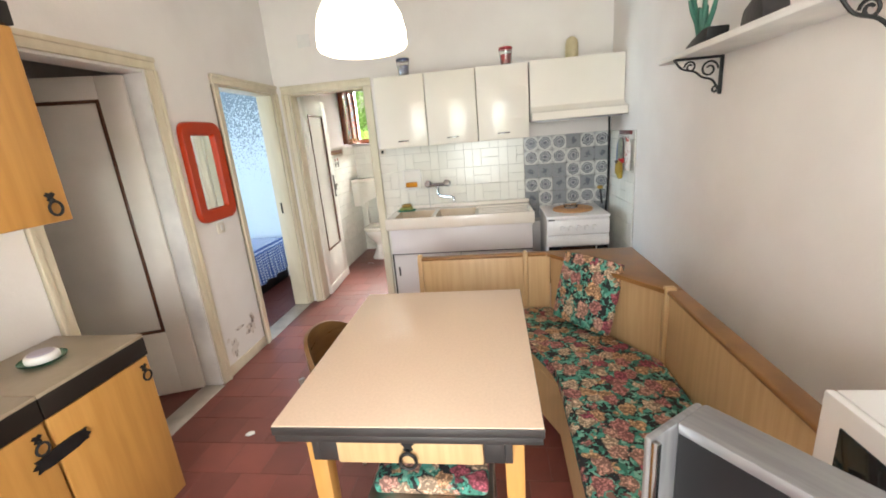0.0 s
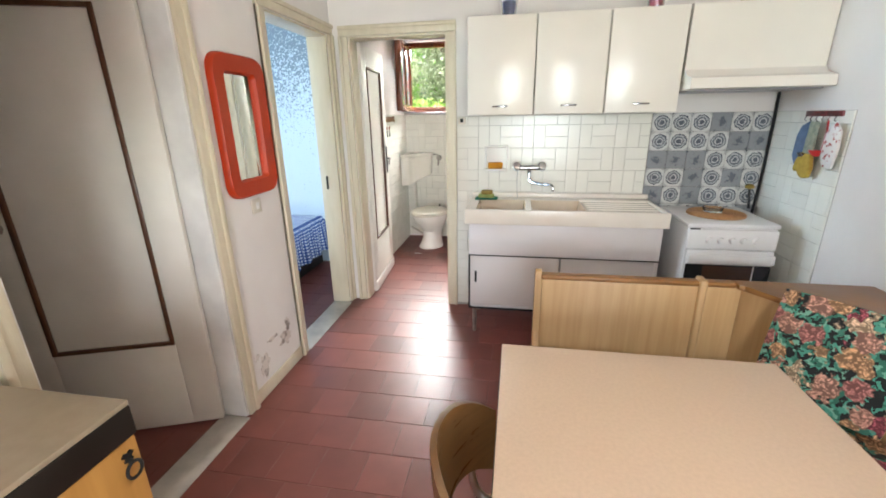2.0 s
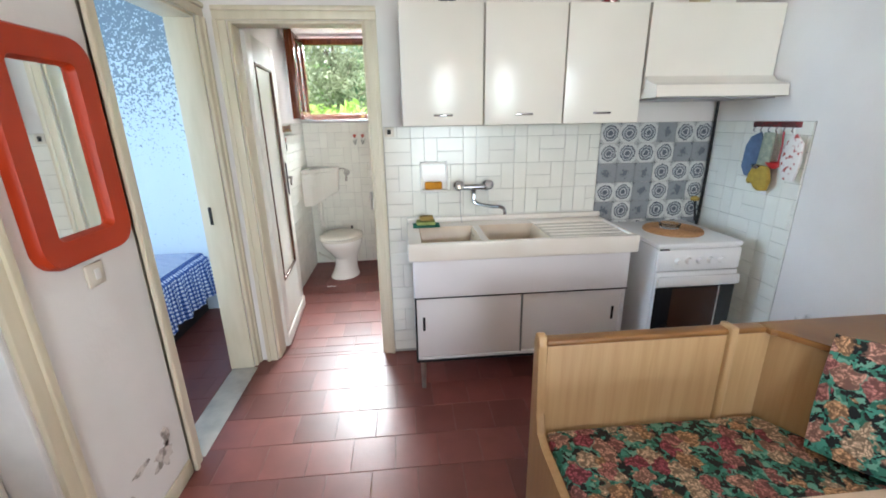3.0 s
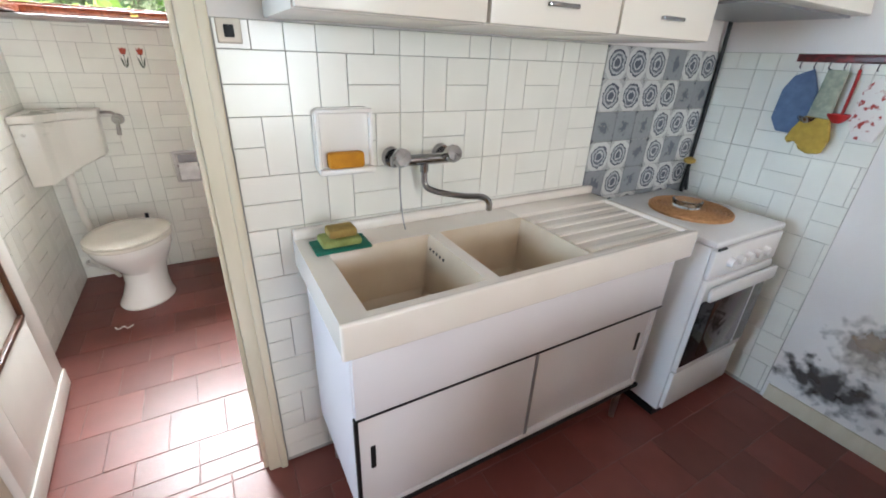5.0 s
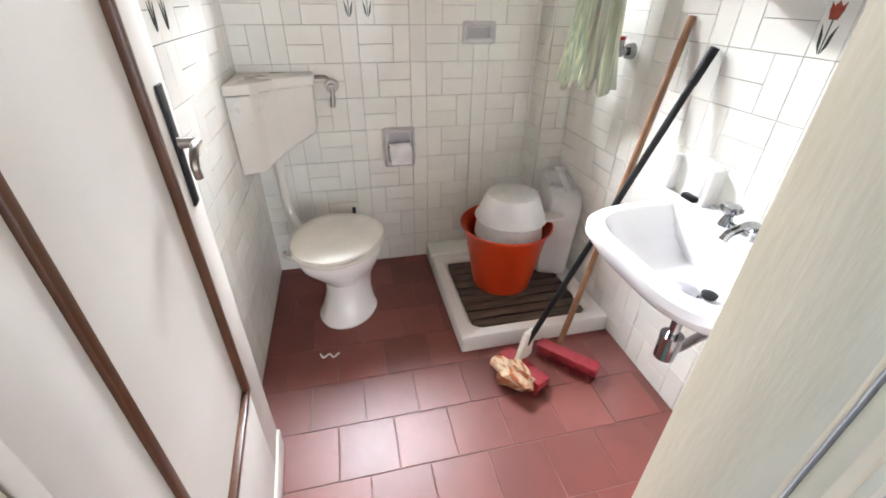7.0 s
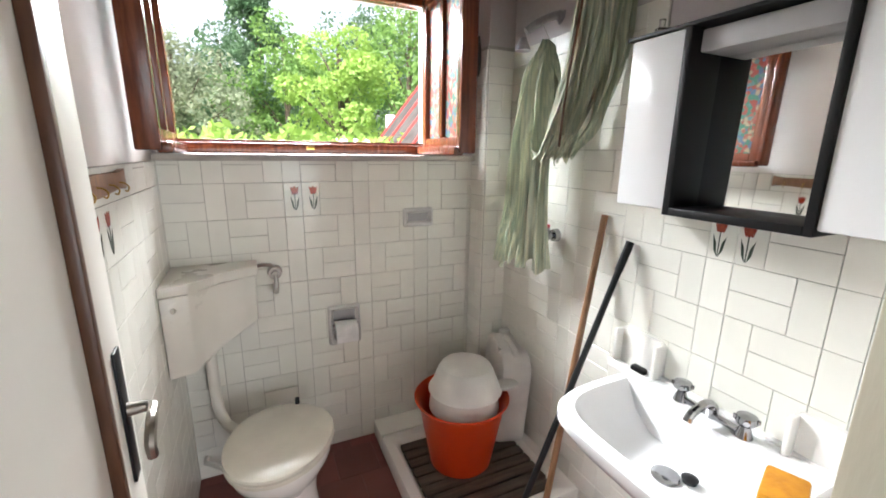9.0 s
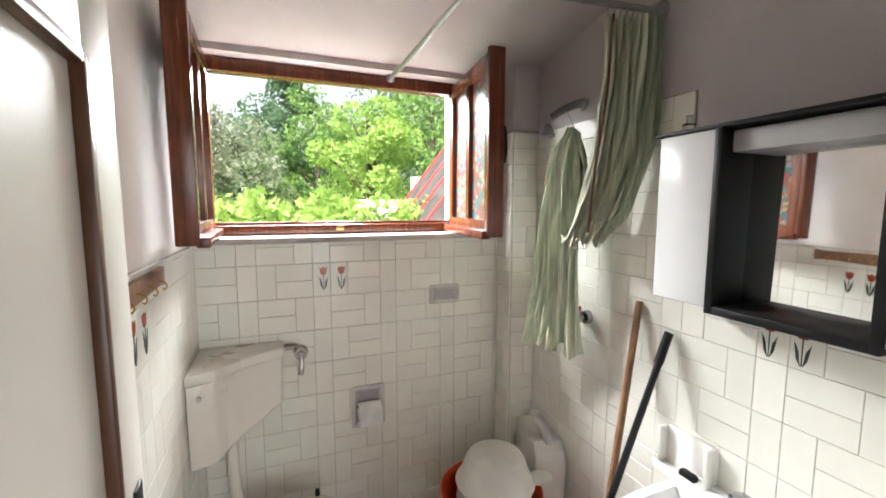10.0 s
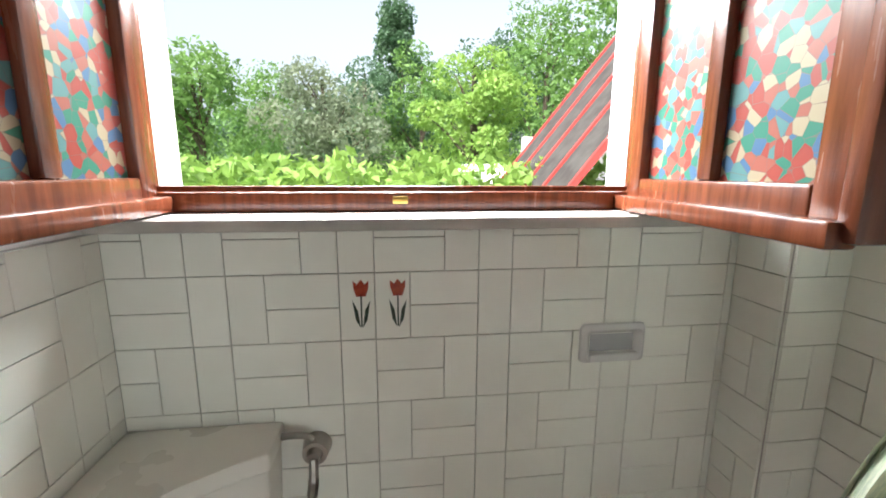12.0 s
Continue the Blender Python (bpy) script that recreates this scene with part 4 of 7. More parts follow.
solo("potholder", bm, POTBLUE, "blue cloth potholder hanging from the rail", "potholder")
for y, mt, ln, lb in ((3.43, CHROME, 0.17, "steel ladle hanging from the rail"), (3.345, RED, 0.15, "red-handled spatula hanging from the rail")):
    bm = B()
    tube(bm, curve_pts([(1.07, y, 1.388), (1.075, y, 1.34), (1.076, y, 1.388 - ln + 0.06), (1.074, y, 1.388 - ln)]), 0.005, 6)
    lathe(bm, [(0.012, -0.01), (0.034, 0.012), (0.036, 0.022), (0.03, 0.02), (0.0, -0.002)], (1.052, y, 1.37 - ln), 14)
    solo("ladle", bm, mt, lb, "kitchen utensil", group="hanging utensils")
mitt = thing("oven_mitt", (1.06, 3.39, 1.39), "mustard yellow oven mitt hanging from the rail", "oven mitt")
bm = B()
prism(bm, [(3.365, 1.385), (3.425, 1.385), (3.435, 1.22), (3.365, 1.215)], "x", 1.036, 1.052, 0.006)
part("cuff", bm, mat("grey_green_quilted_cuff", (0.34, 0.36, 0.28), (0.20, 0.24, 0.20), rough=0.95, scale=40, bump=0.5), mitt, "grey-green quilted cuff")
bm = B()
prism(bm, [(3.36, 1.22), (3.44, 1.225), (3.462, 1.175), (3.478, 1.135), (3.462, 1.118), (3.435, 1.145), (3.425, 1.105), (3.39, 1.09), (3.35, 1.098), (3.338, 1.15)], "x", 1.030, 1.054, 0.008)
part("hand", bm, mat("mustard_cotton", (0.42, 0.29, 0.05), (0.30, 0.20, 0.035), rough=0.95, scale=30, bump=0.5), mitt, "mustard cotton mitten")
bm = B()
prism(bm, [(3.262, 1.385), (3.31, 1.33), (3.315, 1.22), (3.285, 1.165), (3.225, 1.16), (3.208, 1.25), (3.215, 1.34)], "x", 1.050, 1.064, 0.005)
solo("flowered_potholder", bm, mat("red_flecked_cotton", (0.74, 0.70, 0.66), (0.40, 0.06, 0.05), rough=0.95, scale=42, bump=0.4, lo=0.36, hi=0.44), "white potholder with red flecks hanging from the rail", "potholder")
lighter = thing("gas_lighter", (1.01, 3.79, 0.8385), "dark kitchen lighter with a yellow cap on the stove", "lighter")
part("stick", rod(B(), (1.018, 3.785, 0.8385), (1.006, 3.80, 0.965), 0.008, 0.006, 10), BLACKPL, lighter)
part("cap", lathe(B(), [(0.008, 0.0), (0.024, 0.006), (0.026, 0.02), (0.012, 0.03), (0.0, 0.031)], (1.006, 3.80, 0.962), 14), mat("dull_yellow_plastic", (0.40, 0.27, 0.05), rough=0.5), lighter, "dull yellow cap")


# ---- dining corner ----
tb = thing("dining_table", (-0.15, 1.465, 0.0), "beige laminate dining table with dark edges and oak legs", "table")
TX0, TX1, TY0, TY1, TZ = -0.507, 0.208, 1.005, 1.932, 0.808
bm = B()
box(bm, (TX0 + 0.002, TY0 + 0.002, TZ - 0.004), (TX1 - 0.002, TY1 - 0.002, TZ), 0.001)
part("tabletop", bm, TABLETOP, tb)
part("upper_leaf", box(B(), (TX0, TY0, TZ - 0.030), (TX1, TY1, TZ - 0.0045), 0.002), GREYBAND, tb, "charcoal laminate edge")
part("lower_leaf", box(B(), (TX0 + 0.004, TY0 + 0.004, TZ - 0.053), (TX1 - 0.004, TY1 - 0.004, TZ - 0.0325), 0.002), GREYBAND, tb, "charcoal pull-out leaf")
bm = B()
for lo, hi in (((TX0 + 0.08, TY0 + 0.045, 0.66), (TX0 + 0.10, TY1 - 0.045, TZ - 0.055)), ((TX1 - 0.10, TY0 + 0.045, 0.66), (TX1 - 0.08, TY1 - 0.045, TZ - 0.055)), ((TX0 + 0.10, TY1 - 0.065, 0.66), (TX1 - 0.10, TY1 - 0.045, TZ - 0.055)), ((TX0 + 0.10, TY0 + 0.045, 0.66), (TX0 + 0.155, TY0 + 0.065, TZ - 0.055)), ((TX1 - 0.155, TY0 + 0.045, 0.66), (TX1 - 0.10, TY0 + 0.065, TZ - 0.055))):
    box(bm, lo, hi, 0.002)
part("apron", bm, GREYBAND, tb, "charcoal apron")
dw = part("drawer", box(B(), (TX0 + 0.157, TY0 + 0.036, 0.662), (TX1 - 0.157, TY0 + 0.058, TZ - 0.058), 0.003), OAK, tb, "pale wooden drawer front")


def ring_pull(x, y, z, axis, parent, s=1.0):
    """A wrought-iron ring pull with a crown plate; axis is the way it faces."""
    bm = B()
    pts = [(0, 0.0), (-0.012, 0.006), (-0.007, 0.014), (-0.016, 0.022), (-0.008, 0.030), (0, 0.026), (0.008, 0.030), (0.016, 0.022), (0.007, 0.014), (0.012, 0.006)]
    prism(bm, [(p * s, q * s) for p, q in pts], "y", -0.004, 0.0)
    rod(bm, (0, -0.012 * s, 0.004 * s), (0, 0, 0.004 * s), 0.006 * s)
    tube(bm, [(0.019 * s * math.sin(k * math.tau / 20), -0.011 * s, -0.019 * s + 0.021 * s * math.cos(k * math.tau / 20)) for k in range(21)], 0.0042 * s, 6)
    turn = {"-y": 0, "+x": 90, "-x": -90}[axis]
    bmesh.ops.transform(bm, matrix=pose(x, y, z, 0, 0, turn), verts=bm.verts)
    part("ring_pull", bm, IRON, parent, "black wrought-iron ring pull")


ring_pull(-0.15, TY0 + 0.036, 0.703, "-y", dw, 1.15)
for x in (TX0 + 0.075, TX1 - 0.075):
    for y in (TY0 + 0.10, TY1 - 0.10):
        bm = B()
        prism(bm, [(x - 0.028, y - 0.028), (x + 0.028, y - 0.028), (x + 0.028, y + 0.028), (x - 0.028, y + 0.028)], "z", 0.0, TZ - 0.056, 0.005)
        for v in bm.verts:
            if v.co.z < 0.3:
                v.co.x, v.co.y = x + (v.co.x - x) * 0.72, y + (v.co.y - y) * 0.72
        part("leg", bm, PINE, tb, "honey-coloured oak leg")

bench = thing("corner_bench", (0.5, 2.0, 0.0), "light oak corner bench with panelled backrests", "bench")
BZ = 0.79
bm = B()
box(bm, (-0.355, 2.548, 0.03), (0.42, 2.572, BZ - 0.02), 0.003)
part("backrest", bm, OAK, bench)
bm = B()
prism(bm, [(0.425, 2.572), (0.425, 2.548), (0.843, 1.925), (0.867, 1.935), (0.867, 1.98), (0.44, 2.572)], "z", 0.03, BZ - 0.02)
part("corner_backrest", bm, OAK, bench)
bm = B()
box(bm, (0.838, 0.93, 0.03), (0.862, 1.92, BZ - 0.02), 0.003)
part("backrest", bm, OAK, bench)
for lo, hi in (((-0.36, 2.545, BZ - 0.022), (0.40, 2.592, BZ)), ((0.828, 0.92, BZ - 0.022), (0.90, 1.90, BZ))):
    part("top_rail", box(B(), lo, hi, 0.008, 3), OAKX, bench, "rounded darker oak rail")
bm = B()
prism(bm, [(0.40, 2.53), (0.42, 2.53), (0.828, 1.90), (0.90, 1.90), (0.90, 2.592), (0.40, 2.592)], "z", BZ - 0.022, BZ - 0.001, 0.005)
part("corner_shelf", bm, OAKX, bench, "triangular oak corner shelf")
bm = B()
prism(bm, [(2.12, 0.0), (2.60, 0.0), (2.602, 0.77), (2.592, 0.80), (2.575, 0.808), (2.556, 0.80), (2.546, 0.77), (2.540, 0.52), (2.52, 0.455), (2.46, 0.435), (2.12, 0.43)], "x", -0.384, -0.356, 0.005)
part("end_panel", bm, OAK, bench, "shaped oak end panel")
for x, y in ((0.275, 2.543),):
    part("post", box(B(), (x - 0.014, y - 0.012, 0.40), (x + 0.014, y + 0.05, BZ + 0.012), 0.008, 3), OAK, bench, "slim rounded oak post")
part("post", box(B(), (0.822, 1.895, 0.40), (0.87, 1.93, BZ + 0.012), 0.008, 3), OAK, bench, "slim rounded oak post")
bm = B()
prism(bm, [(-0.355, 2.545), (-0.355, 2.13), (0.255, 2.13), (0.365, 1.88), (0.355, 0.94), (0.836, 0.94), (0.836, 1.92), (0.42, 2.545)], "z", 0.33, 0.395, 0.003)
part("seat_board", bm, OAK, bench)
bm = B()
prism(bm, [(-0.355, 2.17), (-0.355, 2.15), (0.265, 2.15), (0.375, 1.89), (0.365, 0.95), (0.385, 0.95), (0.395, 1.894), (0.28, 2.17)], "z", 0.05, 0.329)
part("seat_base", bm, OAK, bench)
bm = B()
prism(bm, [(-0.35, 2.54), (-0.352, 2.12), (0.245, 2.12), (0.275, 2.10), (0.35, 1.90), (0.352, 1.80), (0.34, 0.935), (0.832, 0.935), (0.832, 1.905), (0.415, 2.54)], "z", 0.397, 0.452, 0.02)
solo("seat_cushion", bm, FLORAL, "floral cushion with orange flowers on the bench seat", "cushion")
bm = B()
w, h, t = 0.36, 0.375, 0.075
bmesh.ops.create_grid(bm, x_segments=12, y_segments=12, size=0.5)
top = [v for v in bm.verts]
for v in top:
    u, q = v.co.x * 2, v.co.y * 2
    puff = (1 - abs(u) ** 3.5) * (1 - abs(q) ** 3.5)
    v.co = Vector((u * w / 2 * (1 - 0.03 * q * q), -t * (0.35 + 0.65 * puff) * 0.5, q * h / 2 * (1 - 0.03 * u * u)))
g = bmesh.ops.duplicate(bm, geom=bm.faces[:] + bm.edges[:] + bm.verts[:])
for v in g["geom"]:
    if isinstance(v, bmesh.types.BMVert):
        v.co.y = -v.co.y
ed = [e for e in bm.edges if e.is_boundary]
bmesh.ops.bridge_loops(bm, edges=ed)
bmesh.ops.transform(bm, matrix=pose(0.568, 2.250, 0.655, -17, 0, -51) , verts=bm.verts)
solo("back_cushion", bm, FLORAL, "square floral cushion leaning on the bench corner", "cushion")

# chairs
def tube_chair(at, rz, label):
    ob = thing("tubular_chair", (*at, 0), label, "chair", "chairs round the table", rz)
    m = ob.matrix_basis

    def add(nm, bm, mt, lab=""):
        bmesh.ops.transform(bm, matrix=m, verts=bm.verts)
        return part(nm, bm, mt, ob, lab)
    for s in (-1, 1):
        bm = B()
        tube(bm, curve_pts([(s * 0.19, -0.19, 0.0), (s * 0.185, -0.18, 0.25), (s * 0.18, -0.17, 0.42), (s * 0.175, 0.0, 0.43), (s * 0.18, 0.16, 0.44), (s * 0.185, 0.19, 0.30), (s * 0.195, 0.215, 0.0)], 6), 0.011, 10)
        add("leg_frame", bm, STEEL, "bent steel tube")
        bm = B()
        tube(bm, curve_pts([(s * 0.18, 0.10, 0.43), (s * 0.185, 0.19, 0.47), (s * 0.19, 0.215, 0.60), (s * 0.18, 0.235, 0.72)], 6), 0.011, 10)
        add("back_post", bm, STEEL, "bent steel tube")
    bm = B()
    n = 14
    rows = []
    for z, out in ((0.625, 0.0), (0.68, 0.012), (0.76, 0.02), (0.822, 0.022)):
        for k in range(n + 1):
            a = -1 + 2 * k / n
            drop = 0.10 * abs(a) ** 3
            y = 0.25 - 0.11 * a * a + out
            rows.append(((a * 0.215, y, z - drop), (a * 0.205, y - 0.014, z - drop)))
    vf = [bm.verts.new(p[0]) for p in rows]
    vb = [bm.verts.new(p[1]) for p in rows]
    for r in range(3):
        for k in range(n):
            i = r * (n + 1) + k
            bm.faces.new((vf[i], vf[i + 1], vf[i + n + 2], vf[i + n + 1]))
            bm.faces.new((vb[i + n + 1], vb[i + n + 2], vb[i + 1], vb[i]))
    for k in range(n):
        j = 3 * (n + 1) + k
        bm.faces.new((vf[k + 1], vf[k], vb[k], vb[k + 1]))
        bm.faces.new((vf[j], vf[j + 1], vb[j + 1], vb[j]))
    for r in range(3):
        for k in (0, n):
            i, j = r * (n + 1) + k, (r + 1) * (n + 1) + k
            bm.faces.new((vf[i], vf[j], vb[j], vb[i]))
    add("backrest", bm, mat("brown_moulded_plywood", (0.17, 0.085, 0.032), (0.12, 0.058, 0.02), rough=0.3, scale=6, stretch=(1, 1, 8)), "curved brown plywood backrest")
    bm = B()
    prism(bm, rounded(0.40, 0.38, 0.05), "z", 0.44, 0.456, 0.004)
    add("seat", bm, PINE, "flat wooden seat")
    return ob


tube_chair((-0.365, 1.54), 90, "steel tube chair with a curved brown backrest")
st2 = thing("stool", (-0.12, 1.24, 0.0), "steel tube stool with a floral cushion under the table", "stool")
for x in (-0.30, 0.06):
    for y in (1.10, 1.40):
        part("leg", rod(B(), (x, y, 0.0), (x * 0.95 - 0.006, y, 0.47), 0.011), STEEL, st2)
part("seat_frame", box(B(), (-0.31, 1.09, 0.465), (0.07, 1.41, 0.485), 0.006), STEEL, st2)
part("seat", box(B(), (-0.29, 1.10, 0.486), (0.055, 1.40, 0.54), 0.02, 3), FLORAL, st2, "floral padded seat")

# pendant lamp
lamp = thing("pendant_lamp", (-0.318, 1.68, 1.815), "lit white glass pendant lamp above the table", "lamp")
LX, LY, LZ = -0.318, 1.68, 1.815
shade = lathe(B(), [(0.148, 0.008), (0.155, 0.02), (0.154, 0.06), (0.142, 0.115), (0.112, 0.165), (0.066, 0.198), (0.03, 0.208), (0.028, 0.203), (0.062, 0.19), (0.106, 0.158), (0.136, 0.11), (0.148, 0.058), (0.148, 0.02), (0.143, 0.008)], (LX, LY, LZ), 40)
part("shade", shade, OPAL, lamp, "glowing opal glass shade")
part("diffuser", lathe(B(), [(0.0, -0.008), (0.08, -0.006), (0.13, 0.0), (0.146, 0.010), (0.13, 0.007), (0.08, -0.001), (0.0, -0.003)], (LX, LY, LZ), 40), OPAL, lamp, "rounded glowing underside").visible_shadow = False
part("holder", rod(B(), (LX, LY, LZ + 0.204), (LX, LY, LZ + 0.28), 0.03, 0.018), WHITEPL, lamp)
part("cord", rod(B(), (LX, LY, LZ + 0.28), (LX, LY, H), 0.005), WHITEPL, lamp)
part("ceiling_rose", lathe(B(), [(0.045, 0.0), (0.04, -0.03), (0.006, -0.05)], (LX, LY, H), 20), WHITEPL, lamp)

# sideboard
def base_unit(y0, y1, label):
    ob = thing("sideboard_unit", (-1.58, (y0 + y1) / 2, 0.0), label, "cabinet", "sideboard units")
    part("body", box(B(), (-1.772, y0 + 0.003, 0.05), (-1.382, y1 - 0.003, 0.735), 0.003), PINE, ob)
    part("plinth", box(B(), (-1.765, y0 + 0.01, 0.0), (-1.42, y1 - 0.02, 0.05)), BLACKPL, ob)
    part("worktop", box(B(), (-1.775, y0 + 0.001, 0.812), (-1.357, y1 - 0.001, 0.826), 0.002), TAUPE, ob, "taupe laminate top")
    part("edge_band", box(B(), (-1.772, y0 + 0.002, 0.736), (-1.355, y1 - 0.002, 0.8115), 0.002), BROWNBAND, ob, "dark brown edge band")
    d = part("door", box(B(), (-1.381, y0 + 0.008, 0.06), (-1.362, y1 - 0.004, 0.730), 0.004), PINE, ob)
    ring_pull(-1.362, y1 - 0.035, 0.675, "+x", d, 1.0)
    bm = B()
    prism(bm, [(y0 + 0.115, 0.60), (y0 + 0.10, 0.615), (y0 + 0.105, 0.627), (y0 + 0.09, 0.625), (y0 + 0.06, 0.63), (y0 - 0.02, 0.63), (y0 - 0.05, 0.625), (y0 - 0.065, 0.627), (y0 - 0.06, 0.615), (y0 - 0.075, 0.605), (y0 - 0.06, 0.595), (y0 - 0.065, 0.583), (y0 - 0.05, 0.585), (y0 - 0.02, 0.58), (y0 + 0.06, 0.58), (y0 + 0.09, 0.585), (y0 + 0.105, 0.583), (y0 + 0.10, 0.592)], "x", -1.3615, -1.354)
    part("strap_hinge", bm, IRON, d, "black wrought-iron strap")


base_unit(1.112, 1.53, "honey pine base unit with a dark edge and ring pull")
base_unit(0.694, 1.112, "honey pine base unit with a dark edge and iron strap")
base_unit(0.276, 0.694, "honey pine base unit with a dark edge and iron strap")
wc = thing("pine_wall_cabinet", (-1.56, 1.0, 1.34), "honey pine wall cabinet with a dark top band", "cabinet")
part("body", box(B(), (-1.785, 0.60, 1.335), (-1.372, 1.405, 1.95), 0.003), PINE, wc)
part("top_band", box(B(), (-1.785, 0.598, 1.951), (-1.345, 1.41, 2.02), 0.003), BROWNBAND, wc, "dark brown top band")
for y0, y1 in ((0.603, 1.0), (1.004, 1.402)):
    d = part("door", box(B(), (-1.371, y0, 1.337), (-1.351, y1, 1.948), 0.004), PINE, wc)
    ring_pull(-1.351, y1 - 0.055, 1.405, "+x", d, 1.1)
db = thing("pine_drawer_box", (-1.52, 0.80, 0.827), "small pine drawer box with a dark band", "drawer box")
part("body", box(B(), (-1.72, 0.50, 0.828), (-1.43, 0.90, 1.0), 0.004), PINE, db)
part("band", box(B(), (-1.725, 0.495, 0.93), (-1.424, 0.905, 0.965), 0.003), BROWNBAND, db, "dark band")
pl = thing("soap_dish_green", (-1.56, 1.31, 0.827), "green glass dish with a white round tin", "dish")
part("plate", lathe(B(), [(0.03, 0.0), (0.045, 0.002), (0.07, 0.016), (0.072, 0.022), (0.06, 0.014), (0.03, 0.006), (0.0, 0.006)], (-1.56, 1.31, 0.827), 28), GREENGLASS, pl, "green glass plate")
part("tin", lathe(B(), [(0.05, 0.0), (0.052, 0.01), (0.05, 0.02), (0.044, 0.026), (0.0, 0.027)], (-1.56, 1.31, 0.842), 28), WHITEPL, pl, "white round tin")
part("tin_lid", lathe(B(), [(0.04, 0.0), (0.036, 0.004), (0.0, 0.005)], (-1.56, 1.31, 0.869), 24), mat("lilac_lid", (0.45, 0.40, 0.48), rough=0.4), pl, "pale lilac lid")

# mirror and switch on the west wall
mr = thing("wall_mirror", (WX, 2.735, 1.4), "red-orange plastic framed mirror with rounded corners", "mirror")
bm = B()
outer, inner = rounded(0.385, 0.645, 0.075, 7), rounded(0.215, 0.475, 0.022, 7)
MY, MZ = 2.735, 1.403
rings = []
for poly, x in ((outer, WX + 0.001), (outer, WX + 0.022), ([(a * 0.965, b * 0.98) for a, b in outer], WX + 0.034), ([(a * 1.09, b * 1.04) for a, b in inner], WX + 0.030), (inner, WX + 0.014), (inner, WX + 0.006)):
    rings.append([bm.verts.new((x, MY + a, MZ + b)) for a, b in poly])
for a, b in zip(rings, rings[1:]):
    for k in range(len(a)):
        bm.faces.new((a[k], a[(k + 1) % len(a)], b[(k + 1) % len(a)], b[k]))
part("frame", bm, ORANGE, mr)
bm = B()
prism(bm, [(MY + a * 1.02, MZ + b * 1.01) for a, b in inner], "x", WX + 0.004, WX + 0.009)
part("glass", bm, MIRROR, mr)
sw = thing("light_switch", (WX, 2.735, 1.02), "ivory light switch below the mirror", "switch")
part("plate", box(B(), (WX + 0.001, 2.70, 0.985), (WX + 0.010, 2.775, 1.06), 0.004), BAKELITE, sw)
part("rocker", box(B(), (WX + 0.009, 2.73, 1.005), (WX + 0.015, 2.752, 1.04), 0.003), WHITEPL, sw)
jw = thing("door_lock_plate", (-1.90, 3.775, 0.95), "small dark lock plate on the bedroom door frame", "lock")
part("plate", box(B(), (-1.885, 3.770, 0.93), (-1.868, 3.7755, 1.03), 0.002), IRON, jw)

# shelf on the east wall
sh = thing("wall_shelf", (1.0, 1.6, 1.73), "white wall shelf on black wrought-iron brackets", "shelf")
part("board", box(B(), (0.905, 0.75, 1.742), (EX - 0.001, 2.36, 1.766), 0.004), JAMBWHITE, sh)
for y in (2.16, 1.28):
    bm = B()
    box(bm, (0.90, y - 0.009, 1.732), (1.098, y + 0.009, 1.742), 0.002)
    box(bm, (1.088, y - 0.009, 1.585), (1.098, y + 0.009, 1.74), 0.002)
    for cx, cz, r0, turns, sgn in ((1.045, 1.69, 0.036, 1.4, 1), (0.968, 1.705, 0.024, 1.4, -1), (1.075, 1.605, 0.018, 1.0, 1)):
        tube(bm, [(cx + sgn * r0 * (1 - 0.7 * k / 22) * math.cos(k * turns * math.tau / 22), y, cz + r0 * (1 - 0.7 * k / 22) * math.sin(k * turns * math.tau / 22)) for k in range(23)], 0.0042, 6)
    tube(bm, curve_pts([(0.905, y, 1.733), (0.935, y, 1.70), (0.985, y, 1.685), (1.02, y, 1.66), (1.06, y, 1.645), (1.09, y, 1.60)]), 0.0045, 6)
    part("bracket", bm, IRON, sh, "scrolled wrought-iron bracket")
random.seed(4)
co = thing("coral_branch", (0.975, 2.10, 1.767), "dark green branching coral ornament on the shelf", "ornament")
bm = B()
for dy, dx, top, fork in ((0.105, 0.0, 0.20, 0.5), (0.05, -0.02, 0.23, 0.4), (0.01, 0.01, 0.19, 0.45), (-0.045, -0.01, 0.17, 0.35), (-0.10, 0.01, 0.185, 0.4), (0.075, 0.02, 0.16, 0.55)):
    y, x, z = 2.10, 0.975, 1.772
    knee = (x + dx * 0.4, y + dy * 0.45, z + top * fork)
    tube(bm, curve_pts([(x, y, z), (x, y + dy * 0.1, z + top * 0.2), knee, (x + dx, y + dy, z + top)], 5), [0.017 - 0.0007 * k for k in range(16)], 8)
    tube(bm, curve_pts([knee, (x + dx * 1.5, y + dy * 0.55, z + top * 0.62), (x + dx * 2, y + dy * 0.62, z + top * 0.80)], 4), [0.010 - 0.0006 * k for k in range(9)], 7)
part("sprig", bm, GREENLEAF, co)
part("stone_base", prism(B(), [(1.955, 1.7665), (2.14, 1.7665), (2.12, 1.785), (2.06, 1.80), (1.99, 1.818), (1.95, 1.822)], "x", 0.93, 1.01, 0.006), IRON, co, "dark stone base")
bm = B()
prism(bm, [(1.63, 1.767), (1.76, 1.767), (1.745, 1.82), (1.70, 1.845), (1.65, 1.84), (1.635, 1.80)], "x", 0.94, 1.02, 0.008)
solo("dark_ornament", bm, mat("dark_pottery", (0.035, 0.03, 0.03), (0.02, 0.018, 0.018), rough=0.5, scale=20, bump=0.4), "small dark pottery ornament on the shelf", "ornament")

